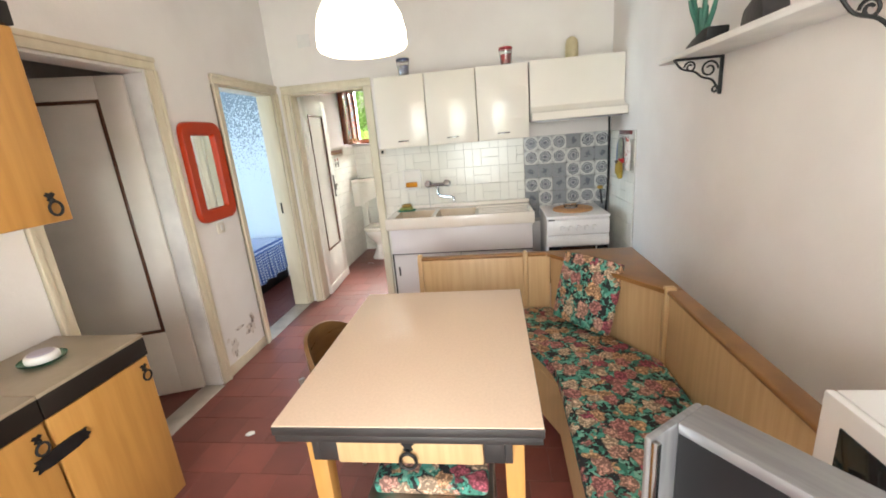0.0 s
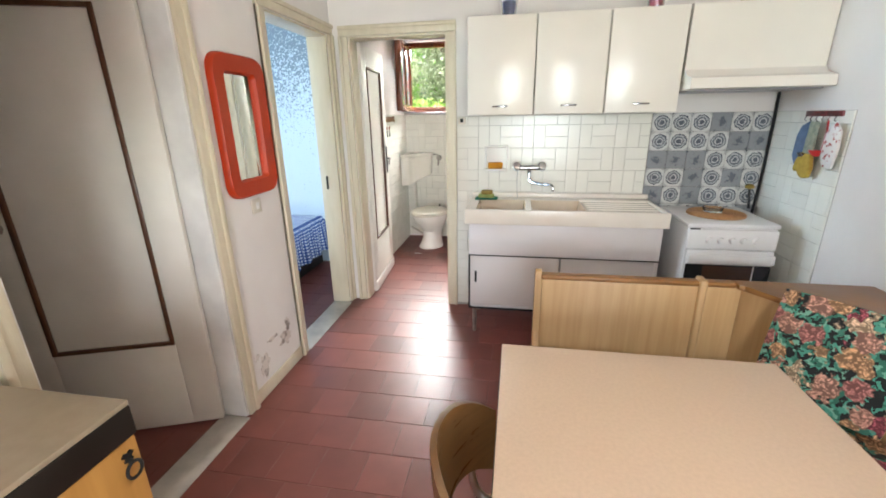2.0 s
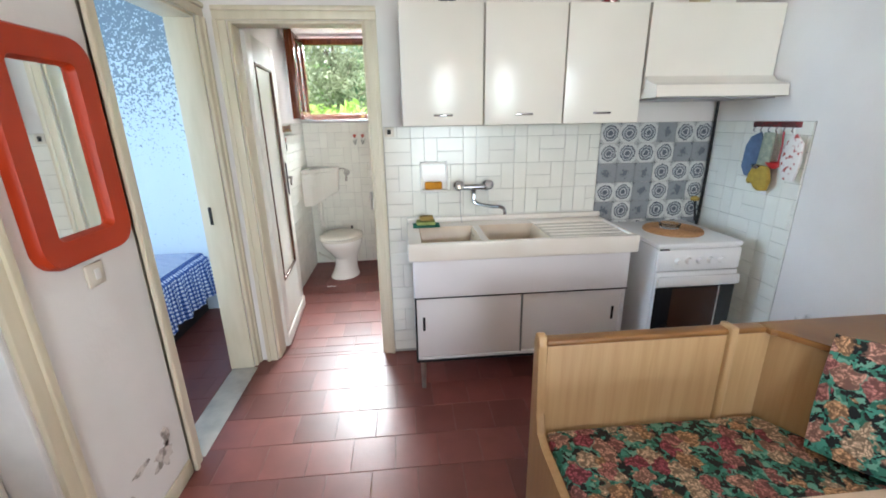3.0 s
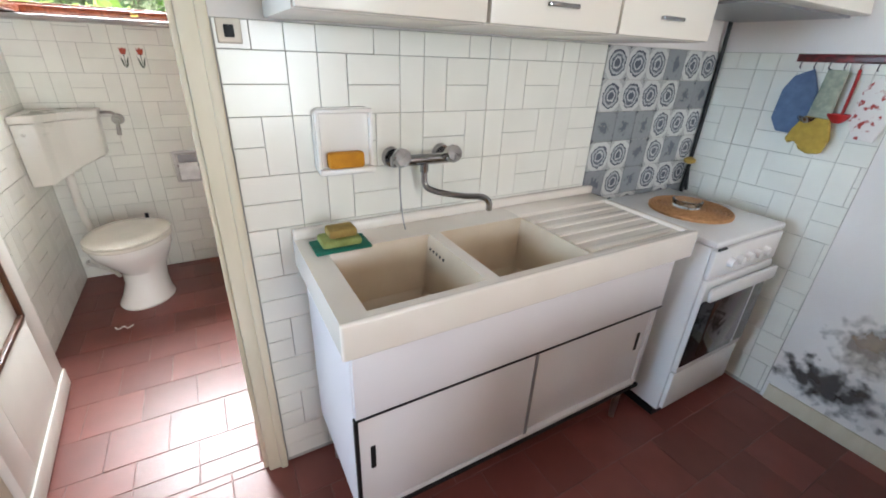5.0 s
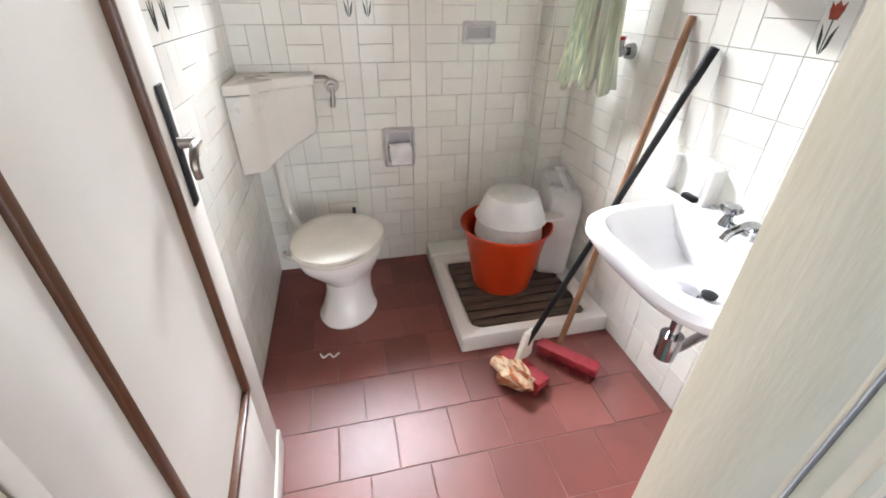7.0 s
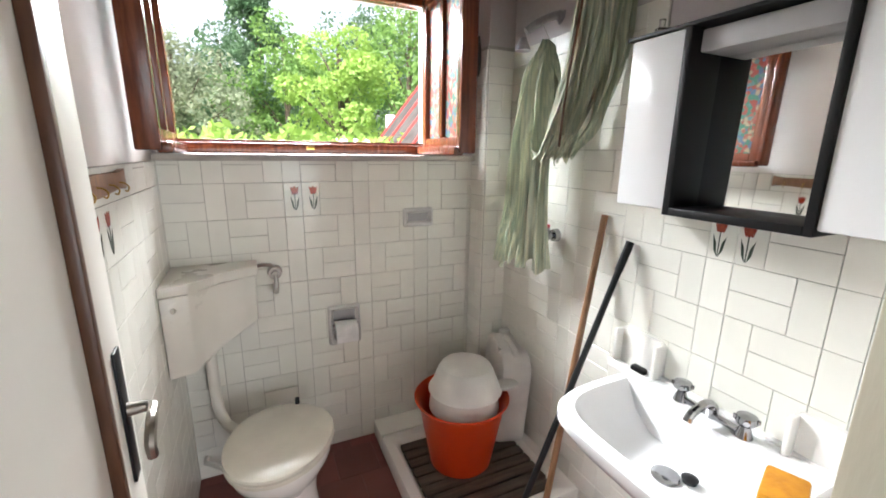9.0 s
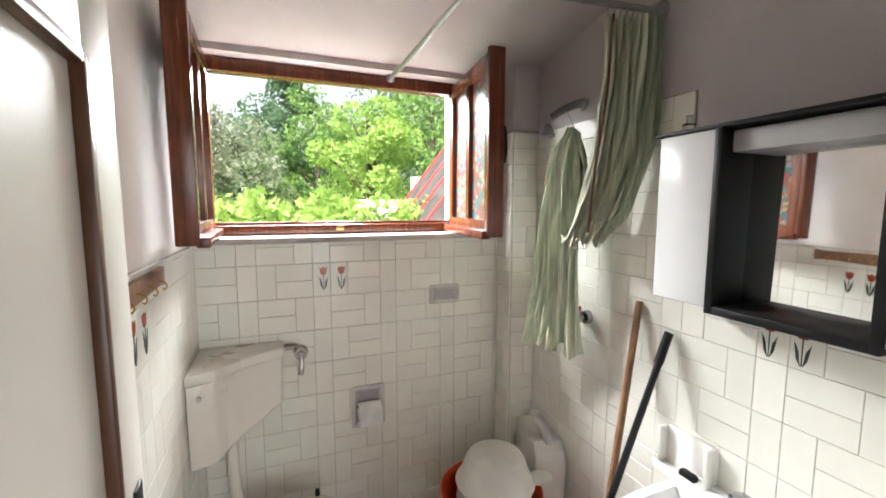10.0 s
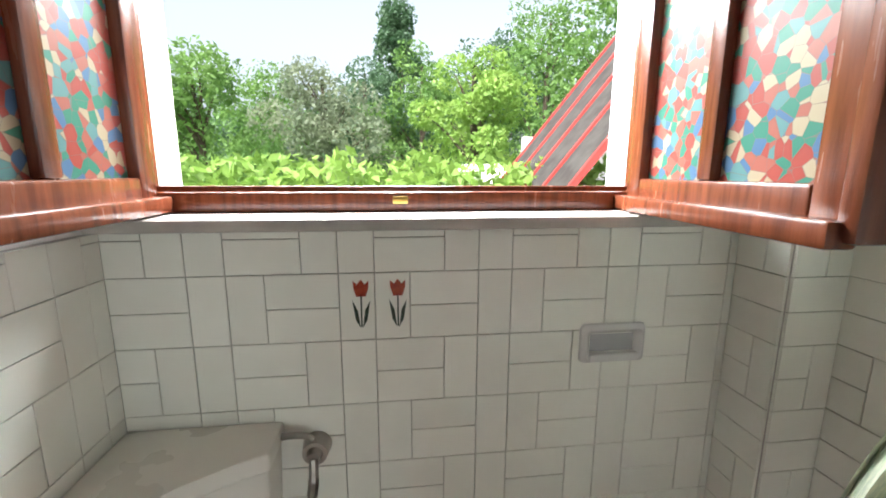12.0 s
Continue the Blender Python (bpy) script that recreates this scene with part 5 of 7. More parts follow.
# appliances in the near corner
stand = thing("appliance_stand", (0.89, 0.65, 0.0), "plain white stand beside the bench end", "stand")
part("top", box(B(), (0.69, 0.40, 0.66), (1.09, 0.90, 0.69), 0.003), WHITELAM, stand)
for x in (0.71, 1.07):
    for y in (0.42, 0.88):
        part("leg", box(B(), (x - 0.015, y - 0.015, 0.0), (x + 0.015, y + 0.015, 0.66), 0.002), WHITELAM, stand)
mw = thing("microwave_oven", (0.9, 0.3, 0.69), "white microwave oven with a dark glass door", "microwave")
MWX, MWT, MWY = 0.705, 1.0, 0.885
part("body", box(B(), (0.722, 0.42, 0.692), (1.085, MWY, MWT), 0.006), ENAMEL, mw)
fr = part("door", box(B(), (0.703, 0.52, 0.695), (0.721, MWY, MWT), 0.005), ENAMEL, mw)
part("door_glass", box(B(), (0.700, 0.56, 0.735), (0.7045, MWY - 0.05, MWT - 0.045), 0.002), simple("dark_door_glass", (0.012, 0.02, 0.022), 0.05), fr, "dark glass")
part("control_panel", box(B(), (0.704, 0.42, 0.695), (0.721, 0.515, MWT), 0.004), ENAMEL, mw)
fp = thing("appliance_door", (0.36, 0.45, 0.0), "open grey metal appliance door with a white inner tray", "appliance door", rz=-53)


def on_panel(nm, bm, mt, lab=""):
    bmesh.ops.transform(bm, matrix=fp.matrix_basis, verts=bm.verts)
    return part(nm, bm, mt, fp, lab)


bm = B()
for lo, hi in (((-0.118, -0.045, 0.02), (-0.108, 0.05, 1.20)), ((0.31, -0.045, 0.02), (0.322, 0.05, 1.20)), ((-0.108, -0.003, 1.188), (0.31, 0.05, 1.203)), ((-0.118, -0.045, 0.0), (0.322, 0.05, 0.019))):
    box(bm, lo, hi, 0.004)
on_panel("frame", bm, GREYMETAL)
on_panel("rim", box(B(), (-0.108, -0.047, 0.02), (-0.100, -0.040, 1.20), 0.002), CHROME, "bright metal rim")
on_panel("dark_lining", box(B(), (-0.107, 0.0, 0.02), (0.309, 0.030, 1.187)), BLACKPL, "dark lining")
on_panel("back_sheet", box(B(), (-0.107, 0.0305, 0.02), (0.309, 0.049, 1.187), 0.002), GREYMETAL)
bm = B()
prism(bm, [(-0.01, 0.4), (0.29, 0.4), (0.29, 1.186), (0.07, 1.186), (0.03, 1.17), (-0.01, 1.10)], "y", -0.036, -0.001, 0.008)
on_panel("inner_tray", bm, WHITEPL, "white moulded inner tray")

# damp patches
def patch(name, face_x, cy, cz, ry, rz_, seed, material, label, out):
    random.seed(seed)
    bm = B()
    n = 40
    pts = []
    for k in range(n):
        a = k * math.tau / n
        r = 0.72 + 0.28 * noise.noise(Vector((math.cos(a) * 2.1 + seed, math.sin(a) * 2.1, seed * 0.7))) * 2.0 + random.uniform(-0.07, 0.07)
        pts.append((cy + ry * r * math.cos(a), max(cz + rz_ * r * math.sin(a), 0.002)))
    prism(bm, pts, "x", face_x + out * 0.0005, face_x + out * 0.003)
    return solo(name, bm, material, label, "damp patch")


for cy, cz, ry, rz_, sd in ((2.83, 0.22, 0.07, 0.06, 1), (2.60, 0.17, 0.05, 0.09, 2), (2.70, 0.28, 0.06, 0.018, 3), (2.55, 0.25, 0.03, 0.02, 5), (2.86, 0.29, 0.03, 0.05, 6)):
    patch("peeling_plaster", WX, cy, cz, ry, rz_, sd, BAREPL, "patch of peeling damp plaster low on the wall", 1)
for cy, cz, ry, rz_, mt in ((3.02, 0.20, 0.26, 0.12, MOULD), (2.62, 0.17, 0.24, 0.085, MOULD), (2.96, 0.44, 0.17, 0.15, DAMP)):
    bm = B()
    bmesh.ops.create_grid(bm, x_segments=1, y_segments=1, size=1)
    bmesh.ops.transform(bm, matrix=Matrix(((0, 0, 1, EX - 0.002 - 0.001 * (mt is DAMP)), (ry, 0, 0, cy), (0, rz_, 0, cz), (0, 0, 0, 1))), verts=bm.verts)
    solo("mould_stain", bm, mt, "dark mould stain low on the plaster wall" if mt is MOULD else "brown damp stain on the plaster wall", "damp patch")
for x, y, rz in ((-1.30, 1.93, 20), (-1.34, 1.42, 50)):
    bm = B()
    prism(bm, [(-0.025, -0.01), (0.0, -0.018), (0.026, -0.006), (0.02, 0.014), (-0.006, 0.02), (-0.022, 0.008)], "z", 0.0, 0.004)
    bmesh.ops.transform(bm, matrix=pose(x, y, 0.001, 0, 0, rz), verts=bm.verts)
    solo("paper_scrap", bm, WHITEPL, "small white paper scrap on the floor", "litter", group="litter on the floor")

solo("paper_curl", tube(B(), curve_pts([(-1.555, 5.085, 0.004), (-1.54, 5.06, 0.004), (-1.515, 5.075, 0.006), (-1.50, 5.055, 0.004), (-1.475, 5.075, 0.004)], 5), 0.0035, 6), WHITEPL, "thin curl of pale paper on the floor", "litter", group="litter on the floor")

# ---- bedroom ----
bed = thing("bed", (-3.0, 3.9, 0.0), "bed with a blue and white gingham cover", "bed")
bm = B()
n = 40
va, vb, vc = [], [], []
for k in range(n + 1):
    y = 3.30 + (4.68 - 3.30) * k / n
    w = 0.018 * math.sin(k * 1.9) + 0.01 * math.sin(k * 0.7)
    va.append(bm.verts.new((-2.36 + w * 1.2, y, 0.16 + 0.012 * math.sin(k * 0.9))))
    vb.append(bm.verts.new((-2.38 + w * 0.4, y, 0.46)))
    vc.append(bm.verts.new((-2.42, y, 0.50)))
for a, b in ((va, vb), (vb, vc)):
    for k in range(n):
        bm.faces.new((a[k], a[k + 1], b[k + 1], b[k]))
part("cover_side", bm, GINGHAM, bed, "hanging blue gingham side")
part("cover_top", box(B(), (-4.2, 3.30, 0.42), (-2.415, 4.69, 0.502), 0.02), GINGHAM, bed)
part("base", box(B(), (-4.2, 3.33, 0.0), (-2.45, 4.69, 0.42), 0.01), BROWNBAND, bed, "dark bed base")


# ---- bathroom ----
tray = thing("shower_tray", (-0.6, 5.37, 0.0), "white ceramic shower tray with a rounded rim", "shower tray")
bm = B()
TRX0, TRX1, TRY0, TRY1 = -0.953, -0.252, 4.968, 5.645
rings = []
cx, cy = (TRX0 + TRX1) / 2, (TRY0 + TRY1) / 2
W2, D2 = TRX1 - TRX0, TRY1 - TRY0
for ins, z, r in ((0.0, 0.0, 0.01), (0.0, 0.068, 0.012), (0.006, 0.078, 0.016), (0.05, 0.078, 0.06), (0.06, 0.070, 0.06), (0.085, 0.026, 0.07), (0.12, 0.02, 0.08)):
    rings.append([bm.verts.new((cx + a, cy + b, z)) for a, b in rounded(W2 - 2 * ins, D2 - 2 * ins, r, 6)])
for a, b in zip(rings, rings[1:]):
    for k in range(len(a)):
        bm.faces.new((a[k], a[(k + 1) % len(a)], b[(k + 1) % len(a)], b[k]))
bm.faces.new(rings[-1])
part("basin", bm, CERAMIC, tray)
part("back_ledge", box(B(), (TRX0, TRY1 + 0.001, 0.0), (-0.387, BY - 0.012, 0.085), 0.004), WTILE, tray, "tiled ledge behind the tray")
board = thing("duckboard", (cx, cy, 0.03), "dark wet wooden slatted duckboard in the shower", "duckboard")
for k in range(9):
    y = TRY0 + 0.072 + k * 0.0595
    part("slat", box(B(), (TRX0 + 0.075, y, 0.045), (TRX1 - 0.075, y + 0.049, 0.064), 0.005), SLATWOOD, board)
for x in (TRX0 + 0.16, TRX1 - 0.16):
    part("batten", box(B(), (x - 0.02, TRY0 + 0.09, 0.022), (x + 0.02, TRY0 + 0.59, 0.0445)), SLATWOOD, board)

bk = thing("bucket", (-0.625, 5.36, 0.063), "orange-red plastic bucket on the duckboard", "bucket")
part("body", lathe(B(), [(0.140, 0.0), (0.146, 0.004), (0.200, 0.305), (0.216, 0.328), (0.222, 0.338), (0.217, 0.343), (0.206, 0.333), (0.192, 0.30), (0.138, 0.012), (0.0, 0.012)], (-0.635, 5.37, 0.063), 40), BUCKET, bk)
part("pot_inside", lathe(B(), [(0.10, 0.0), (0.125, 0.2), (0.118, 0.2), (0.0, 0.19)], (-0.62, 5.36, 0.10), 28), WHITEPL, bk, "white tub inside")
bs = thing("plastic_basin", (-0.615, 5.36, 0.33), "white plastic basins upside down in the bucket", "basin")
part("lower_basin", lathe(B(), [(0.150, 0.0), (0.164, 0.006), (0.158, 0.05), (0.150, 0.085), (0.0, 0.088)], (-0.625, 5.365, 0.345), 36), WHITEPL, bs)
part("upper_basin", lathe(B(), [(0.164, 0.0), (0.172, 0.006), (0.160, 0.016), (0.128, 0.100), (0.116, 0.120), (0.095, 0.127), (0.0, 0.128)], (-0.62, 5.365, 0.435), 36), WHITEPL, bs)
bm = B()
prism(bm, [(a - 0.435, b + 5.30) for a, b in rounded(0.11, 0.08, 0.035)], "z", 0.437, 0.450, 0.004)
part("handle", bm, WHITEPL, bs)

can = thing("jerry_can", (-0.33, 5.53, 0.085), "white plastic jerry can leaning in the shower corner", "jerry can")
CANPOSE = pose(-0.335, 5.49, 0.066, 0, 4, -14) @ Matrix.Scale(1.12, 4)
bm = B()
prism(bm, [(-0.115, 0.0), (0.115, 0.0), (0.135, 0.02), (0.138, 0.36), (0.128, 0.41), (0.098, 0.445), (0.055, 0.45), (0.03, 0.43), (-0.03, 0.418), (-0.055, 0.425), (-0.095, 0.41), (-0.127, 0.375), (-0.138, 0.32), (-0.138, 0.02)], "x", -0.072, 0.072, 0.024)
bmesh.ops.transform(bm, matrix=CANPOSE, verts=bm.verts)
part("body", bm, WHITEPL, can)
bm = B()
tube(bm, curve_pts([(0, -0.085, 0.405), (0, -0.055, 0.43), (0, 0.0, 0.438), (0, 0.05, 0.44)]), 0.016, 10)
bmesh.ops.transform(bm, matrix=CANPOSE, verts=bm.verts)
part("handle", bm, WHITEPL, can)
bm = B()
rod(bm, (0, 0.085, 0.440), (0, 0.088, 0.462), 0.027, 0.025, 20)
bmesh.ops.transform(bm, matrix=CANPOSE, verts=bm.verts)
part("cap", bm, WHITEPL, can)

# toilet
WCX, WCY, WCT = -1.425, 5.37, radians(-24)
toilet = thing("toilet", (WCX, WCY, 0.0), "white ceramic toilet with a closed cream seat", "toilet")


def egg(scale, k, back=0.0):
    """A point of the pan's outline: long in front, flatter behind."""
    a = k * math.tau / 36
    x, y = 0.186 * math.sin(a), 0.230 * -math.cos(a)
    if y > 0:
        y *= 0.86
        x *= 1 + 0.06 * (y / 0.2)
    x, y = x * scale, y * scale + back
    return (WCX + x * math.cos(WCT) - y * math.sin(WCT), WCY + x * math.sin(WCT) + y * math.cos(WCT))


def egg_loft(bm, levels):
    rings = []
    for z, sx, back in levels:
        rings.append([bm.verts.new((*egg(sx, k, back), z)) for k in range(36)])
    for a, b in zip(rings, rings[1:]):
        for k in range(36):
            bm.faces.new((a[k], a[(k + 1) % 36], b[(k + 1) % 36], b[k]))
    bm.faces.new(rings[0][::-1])
    bm.faces.new(rings[-1])
    return bm


part("pan", egg_loft(B(), [(0.0, 0.70, 0.01), (0.012, 0.72, 0.01), (0.05, 0.63, 0.02), (0.12, 0.55, 0.04), (0.19, 0.57, 0.05), (0.26, 0.76, 0.03), (0.33, 0.95, 0.008), (0.37, 0.99, 0.0), (0.388, 0.985, 0.0)]), CERAMIC, toilet)
part("seat", egg_loft(B(), [(0.389, 1.02, 0.0), (0.394, 1.05, 0.0), (0.408, 1.055, 0.0), (0.412, 1.03, 0.0)]), mat("cream_seat_plastic", (0.80, 0.76, 0.66), rough=0.22, scale=4), toilet, "cream plastic seat")
part("lid", egg_loft(B(), [(0.4125, 1.0, 0.0), (0.418, 1.05, 0.0), (0.428, 1.045, 0.0), (0.436, 0.97, 0.0), (0.440, 0.7, 0.0)]), mat("cream_lid_plastic", (0.81, 0.77, 0.67), rough=0.2, scale=4), toilet, "closed cream plastic lid")
p = egg(0.98, 18)
part("hinge", rod(B(), (p[0], p[1], 0.41), (p[0], p[1], 0.462), 0.011, 0.009), BLACKPL, toilet, "dark hinge bolt")
cis = thing("toilet_cistern", (-1.65, 5.65, 0.7), "cream plastic corner toilet cistern high on the wall", "cistern")
xl, yb = -1.776, BY - 0.012
bm = B()
poly = [(xl, yb), (xl, 5.475), (-1.69, 5.505), (-1.662, 5.545), (-1.60, 5.605), (-1.51, 5.655), (-1.462, 5.675), (-1.462, yb)]
low = [(xl, yb), (xl, 5.483), (-1.693, 5.512), (-1.664, 5.553), (-1.603, 5.613), (-1.515, 5.662), (-1.470, 5.682), (-1.470, yb)]
bot = [0.70, 0.68, 0.68, 0.695, 0.738, 0.775, 0.79, 0.79]
ra = [bm.verts.new((*p, 0.995)) for p in poly]
rb = [bm.verts.new((p[0], p[1], z)) for p, z in zip(low, bot)]
n = len(poly)
for k in range(n):
    bm.faces.new((ra[k], ra[(k + 1) % n], rb[(k + 1) % n], rb[k]))
bm.faces.new(ra)
bm.faces.new(rb[::-1])
bmesh.ops.bevel(bm, geom=bm.edges[:], offset=0.008, segments=2, affect="EDGES", profile=0.5)
CIST = mat("aged_white_plastic", (0.74, 0.71, 0.64), (0.70, 0.67, 0.60), rough=0.3, scale=4)
part("tank", bm, CIST, cis)
bm = B()
prism(bm, [(xl, yb), (xl, 5.468), (-1.684, 5.498), (-1.655, 5.54), (-1.594, 5.60), (-1.506, 5.648), (-1.455, 5.668), (-1.455, yb)], "z", 0.997, 1.035, 0.006)
part("lid", bm, CIST, cis)
part("button", rod(B(), (-1.735, 5.487, 0.945), (-1.738, 5.480, 0.945), 0.010, None, 14), CIST, cis)
bm = B()
tube(bm, curve_pts([(-1.66, 5.66, 0.72), (-1.66, 5.66, 0.56), (-1.655, 5.655, 0.44), (-1.63, 5.62, 0.37), (-1.585, 5.57, 0.355), (-1.54, 5.52, 0.35)]), 0.022, 12)
part("flush_pipe", bm, CIST, cis, "bent white flush pipe")
vl = thing("cistern_valve", (-1.39, 5.77, 1.0), "chrome angle valve beside the cistern", "valve")
bm = B()
tube(bm, curve_pts([(-1.458, 5.755, 1.012), (-1.43, 5.755, 1.014), (-1.40, 5.757, 1.008), (-1.388, 5.762, 0.985)], 4), 0.008, 8)
rod(bm, (-1.385, 5.783, 0.972), (-1.385, 5.745, 0.972), 0.032, 0.027, 18)
rod(bm, (-1.385, 5.747, 0.972), (-1.385, 5.728, 0.972), 0.018, 0.014, 14)
part("body", bm, STEEL, vl)
part("lever", tube(B(), curve_pts([(-1.385, 5.73, 0.972), (-1.384, 5.722, 0.945), (-1.386, 5.718, 0.915), (-1.39, 5.722, 0.892)], 4), [0.010] * 6 + [0.012] * 7, 8), STEEL, vl, "dull grey lever hanging down")
wv = thing("floor_pipe", (-1.73, 5.74, 0.0), "thin white water pipe near the floor", "pipe")
part("pipe", tube(B(), curve_pts([(-1.74, 5.775, 0.12), (-1.74, 5.74, 0.115), (-1.69, 5.70, 0.11), (-1.60, 5.60, 0.10), (-1.56, 5.54, 0.09)]), 0.010), CIST, wv)


def recess_dish(name, x0, x1, z0, z1, label, roll):
    ob = thing(name, ((x0 + x1) / 2, BY - 0.01, z0), label, "wall holder")
    bm = B()
    w, h = x1 - x0, z1 - z0
    mx, mz = (x0 + x1) / 2, (z0 + z1) / 2
    rings = []
    for ins, y, r in ((0, BY - 0.006, 0.012), (0.002, BY - 0.018, 0.012), (0.012, BY - 0.026, 0.012), (0.022, BY - 0.018, 0.01), (0.026, BY - 0.009, 0.01)):
        rings.append([bm.verts.new((mx + a, y, mz + b)) for a, b in rounded(w - 2 * ins, h - 2 * ins, r)])
    for a, b in zip(rings, rings[1:]):
        for k in range(len(a)):
            bm.faces.new((a[k], a[(k + 1) % len(a)], b[(k + 1) % len(a)], b[k]))
    bm.faces.new(rings[-1])
    part("frame", bm, GREYCER, ob)
    # the back is a flat sheet; its grey paints the shade of a hollow
    if not roll:
        part("hollow", box(B(), (x0 + 0.027, BY - 0.0115, z0 + 0.027), (x1 - 0.027, BY - 0.0095, z1 - 0.027)), mat("recess_shade_grey", (0.42, 0.41, 0.42), rough=0.2, scale=5), ob, "flat grey back painted as the recess shade")
        part("lip", box(B(), (x0 + 0.02, BY - 0.030, z0 + 0.006), (x1 - 0.02, BY - 0.016, z0 + 0.026), 0.005), GREYCER, ob)
    if roll:
        part("hollow", box(B(), (x0 + 0.027, BY - 0.0115, z0 + 0.027), (x1 - 0.027, BY - 0.0095, z1 - 0.027)), GREYMETAL, ob, "flat grey back standing in for shade behind the roll")
        part("spindle", rod(B(), (x0 + 0.02, BY - 0.035, mz + 0.01), (x1 - 0.02, BY - 0.035, mz + 0.01), 0.006), CHROME, ob)
    return ob


GREYCER = mat("pale_grey_ceramic", (0.70, 0.68, 0.66), rough=0.18, scale=5)
recess_dish("toilet_paper_holder", -1.165, -1.005, 0.565, 0.770, "pale ceramic toilet paper holder in the tiles", True)
bm = B()
rod(bm, (-1.137, BY - 0.04, 0.655), (-1.033, BY - 0.04, 0.655), 0.042, None, 28)
box(bm, (-1.137, BY - 0.084, 0.60), (-1.033, BY - 0.0825, 0.655))
solo("toilet_roll", bm, mat("white_paper", (0.82, 0.81, 0.80), rough=0.95, scale=20, bump=0.2), "white toilet paper roll in its holder", "toilet paper")
recess_dish("soap_recess", -0.775, -0.612, 1.135, 1.232, "pale ceramic soap recess in the tiles", False)

# washbasin
SX, SYC = -0.50, 4.465
wb = thing("washbasin", (-0.45, SYC, 0.7), "white ceramic wall washbasin with two chrome taps", "washbasin")
bm = B()


def basin_ring(depth, width, r, z, xo=0.0):
    """Outline from the wall outwards: straight at the wall, rounded in front."""
    pts = []
    for k in range(28):
        a = -math.pi / 2 + math.pi * k / 27
        pts.append((-0.252 - xo - (depth - xo) * abs(math.cos(a)) ** r, SYC + width / 2 * (1 if math.sin(a) > 0 else -1) * abs(math.sin(a)) ** r, z))
    return [bm.verts.new(p) for p in pts]


rs = [basin_ring(0.20, 0.30, 0.8, 0.56), basin_ring(0.33, 0.42, 0.62, 0.63), basin_ring(0.43, 0.53, 0.5, 0.71), basin_ring(0.455, 0.565, 0.42, 0.75), basin_ring(0.455, 0.565, 0.42, 0.775), basin_ring(0.445, 0.555, 0.42, 0.783)]
inn = []
for dep, wid, z in ((0.415, 0.50, 0.781), (0.40, 0.48, 0.765), (0.36, 0.40, 0.69), (0.30, 0.28, 0.645), (0.25, 0.12, 0.638)):
    ring = []
    for k in range(28):
        a = -math.pi / 2 + math.pi * k / 27
        ring.append(bm.verts.new((-0.36 - (dep - 0.108) * abs(math.cos(a)) ** 0.5, SYC + wid / 2 * (1 if math.sin(a) > 0 else -1) * abs(math.sin(a)) ** 0.5, z)))
    inn.append(ring)
for a, b in zip(rs, rs[1:]):
    for k in range(27):
        bm.faces.new((a[k], a[k + 1], b[k + 1], b[k]))
for k in range(27):
    bm.faces.new((rs[-1][k], rs[-1][k + 1], inn[0][k + 1], inn[0][k]))
for a, b in zip(inn, inn[1:]):
    for k in range(28):
        bm.faces.new((a[k], a[(k + 1) % 28], b[(k + 1) % 28], b[k]))
bm.faces.new(inn[-1])
bm.faces.new((rs[-1][0], inn[0][0], inn[0][27], rs[-1][27]))
bm.faces.new(rs[0])
part("bowl", bm, ENAMEL, wb)
part("tap_ledge", box(B(), (-0.275, SYC - 0.27, 0.70), (-0.251, SYC + 0.27, 0.79), 0.008), ENAMEL, wb)
for y in (SYC - 0.09, SYC + 0.09):
    bm = B()
    lathe(bm, [(0.022, 0.0), (0.018, 0.012), (0.012, 0.03), (0.02, 0.036), (0.026, 0.044), (0.024, 0.06), (0.0, 0.064)], (-0.315, y, 0.783), 14)
    for k in range(4):
        a = k * math.pi / 2 + 0.5
        rod(bm, (-0.315, y, 0.832), (-0.315 + 0.03 * math.cos(a), y + 0.03 * math.sin(a), 0.834), 0.007)
    part("tap_handle", bm, CHROME, wb)
bm = B()
tube(bm, curve_pts([(-0.31, SYC, 0.783), (-0.315, SYC, 0.82), (-0.35, SYC, 0.832), (-0.40, SYC, 0.815), (-0.415, SYC, 0.795)]), [0.016] * 6 + [0.012] * 19, 10)
box(bm, (-0.325, SYC - 0.10, 0.784), (-0.305, SYC + 0.10, 0.80), 0.006)
part("spout", bm, CHROME, wb)
dr_ = part("drain", lathe(B(), [(0.038, 0.0), (0.038, 0.004), (0.028, 0.006), (0.0, 0.006)], (-0.47, SYC, 0.640), 22), CHROME, wb, "steel drain strainer")
part("plug", lathe(B(), [(0.018, 0.0), (0.022, 0.012), (0.01, 0.018), (0.0, 0.019)], (-0.435, SYC - 0.045, 0.645), 16), BLACKPL, wb, "black rubber plug")
part("overflow", box(B(), (-0.358, SYC - 0.02, 0.735), (-0.350, SYC + 0.02, 0.743), 0.002), BLACKPL, wb, "dark overflow slot")
bm = B()
rod(bm, (-0.45, SYC, 0.565), (-0.45, SYC, 0.42), 0.016)
rod(bm, (-0.45, SYC, 0.47), (-0.45, SYC, 0.38), 0.034, 0.030, 18)
tube(bm, curve_pts([(-0.45, SYC, 0.42), (-0.40, SYC + 0.005, 0.40), (-0.32, SYC + 0.01, 0.43), (-0.25, SYC + 0.01, 0.44)]), 0.015)
part("siphon", bm, CHROME, wb, "chrome bottle siphon")
sp = box(B(), (-0.06, -0.04, 0.0), (0.06, 0.04, 0.034), 0.008)
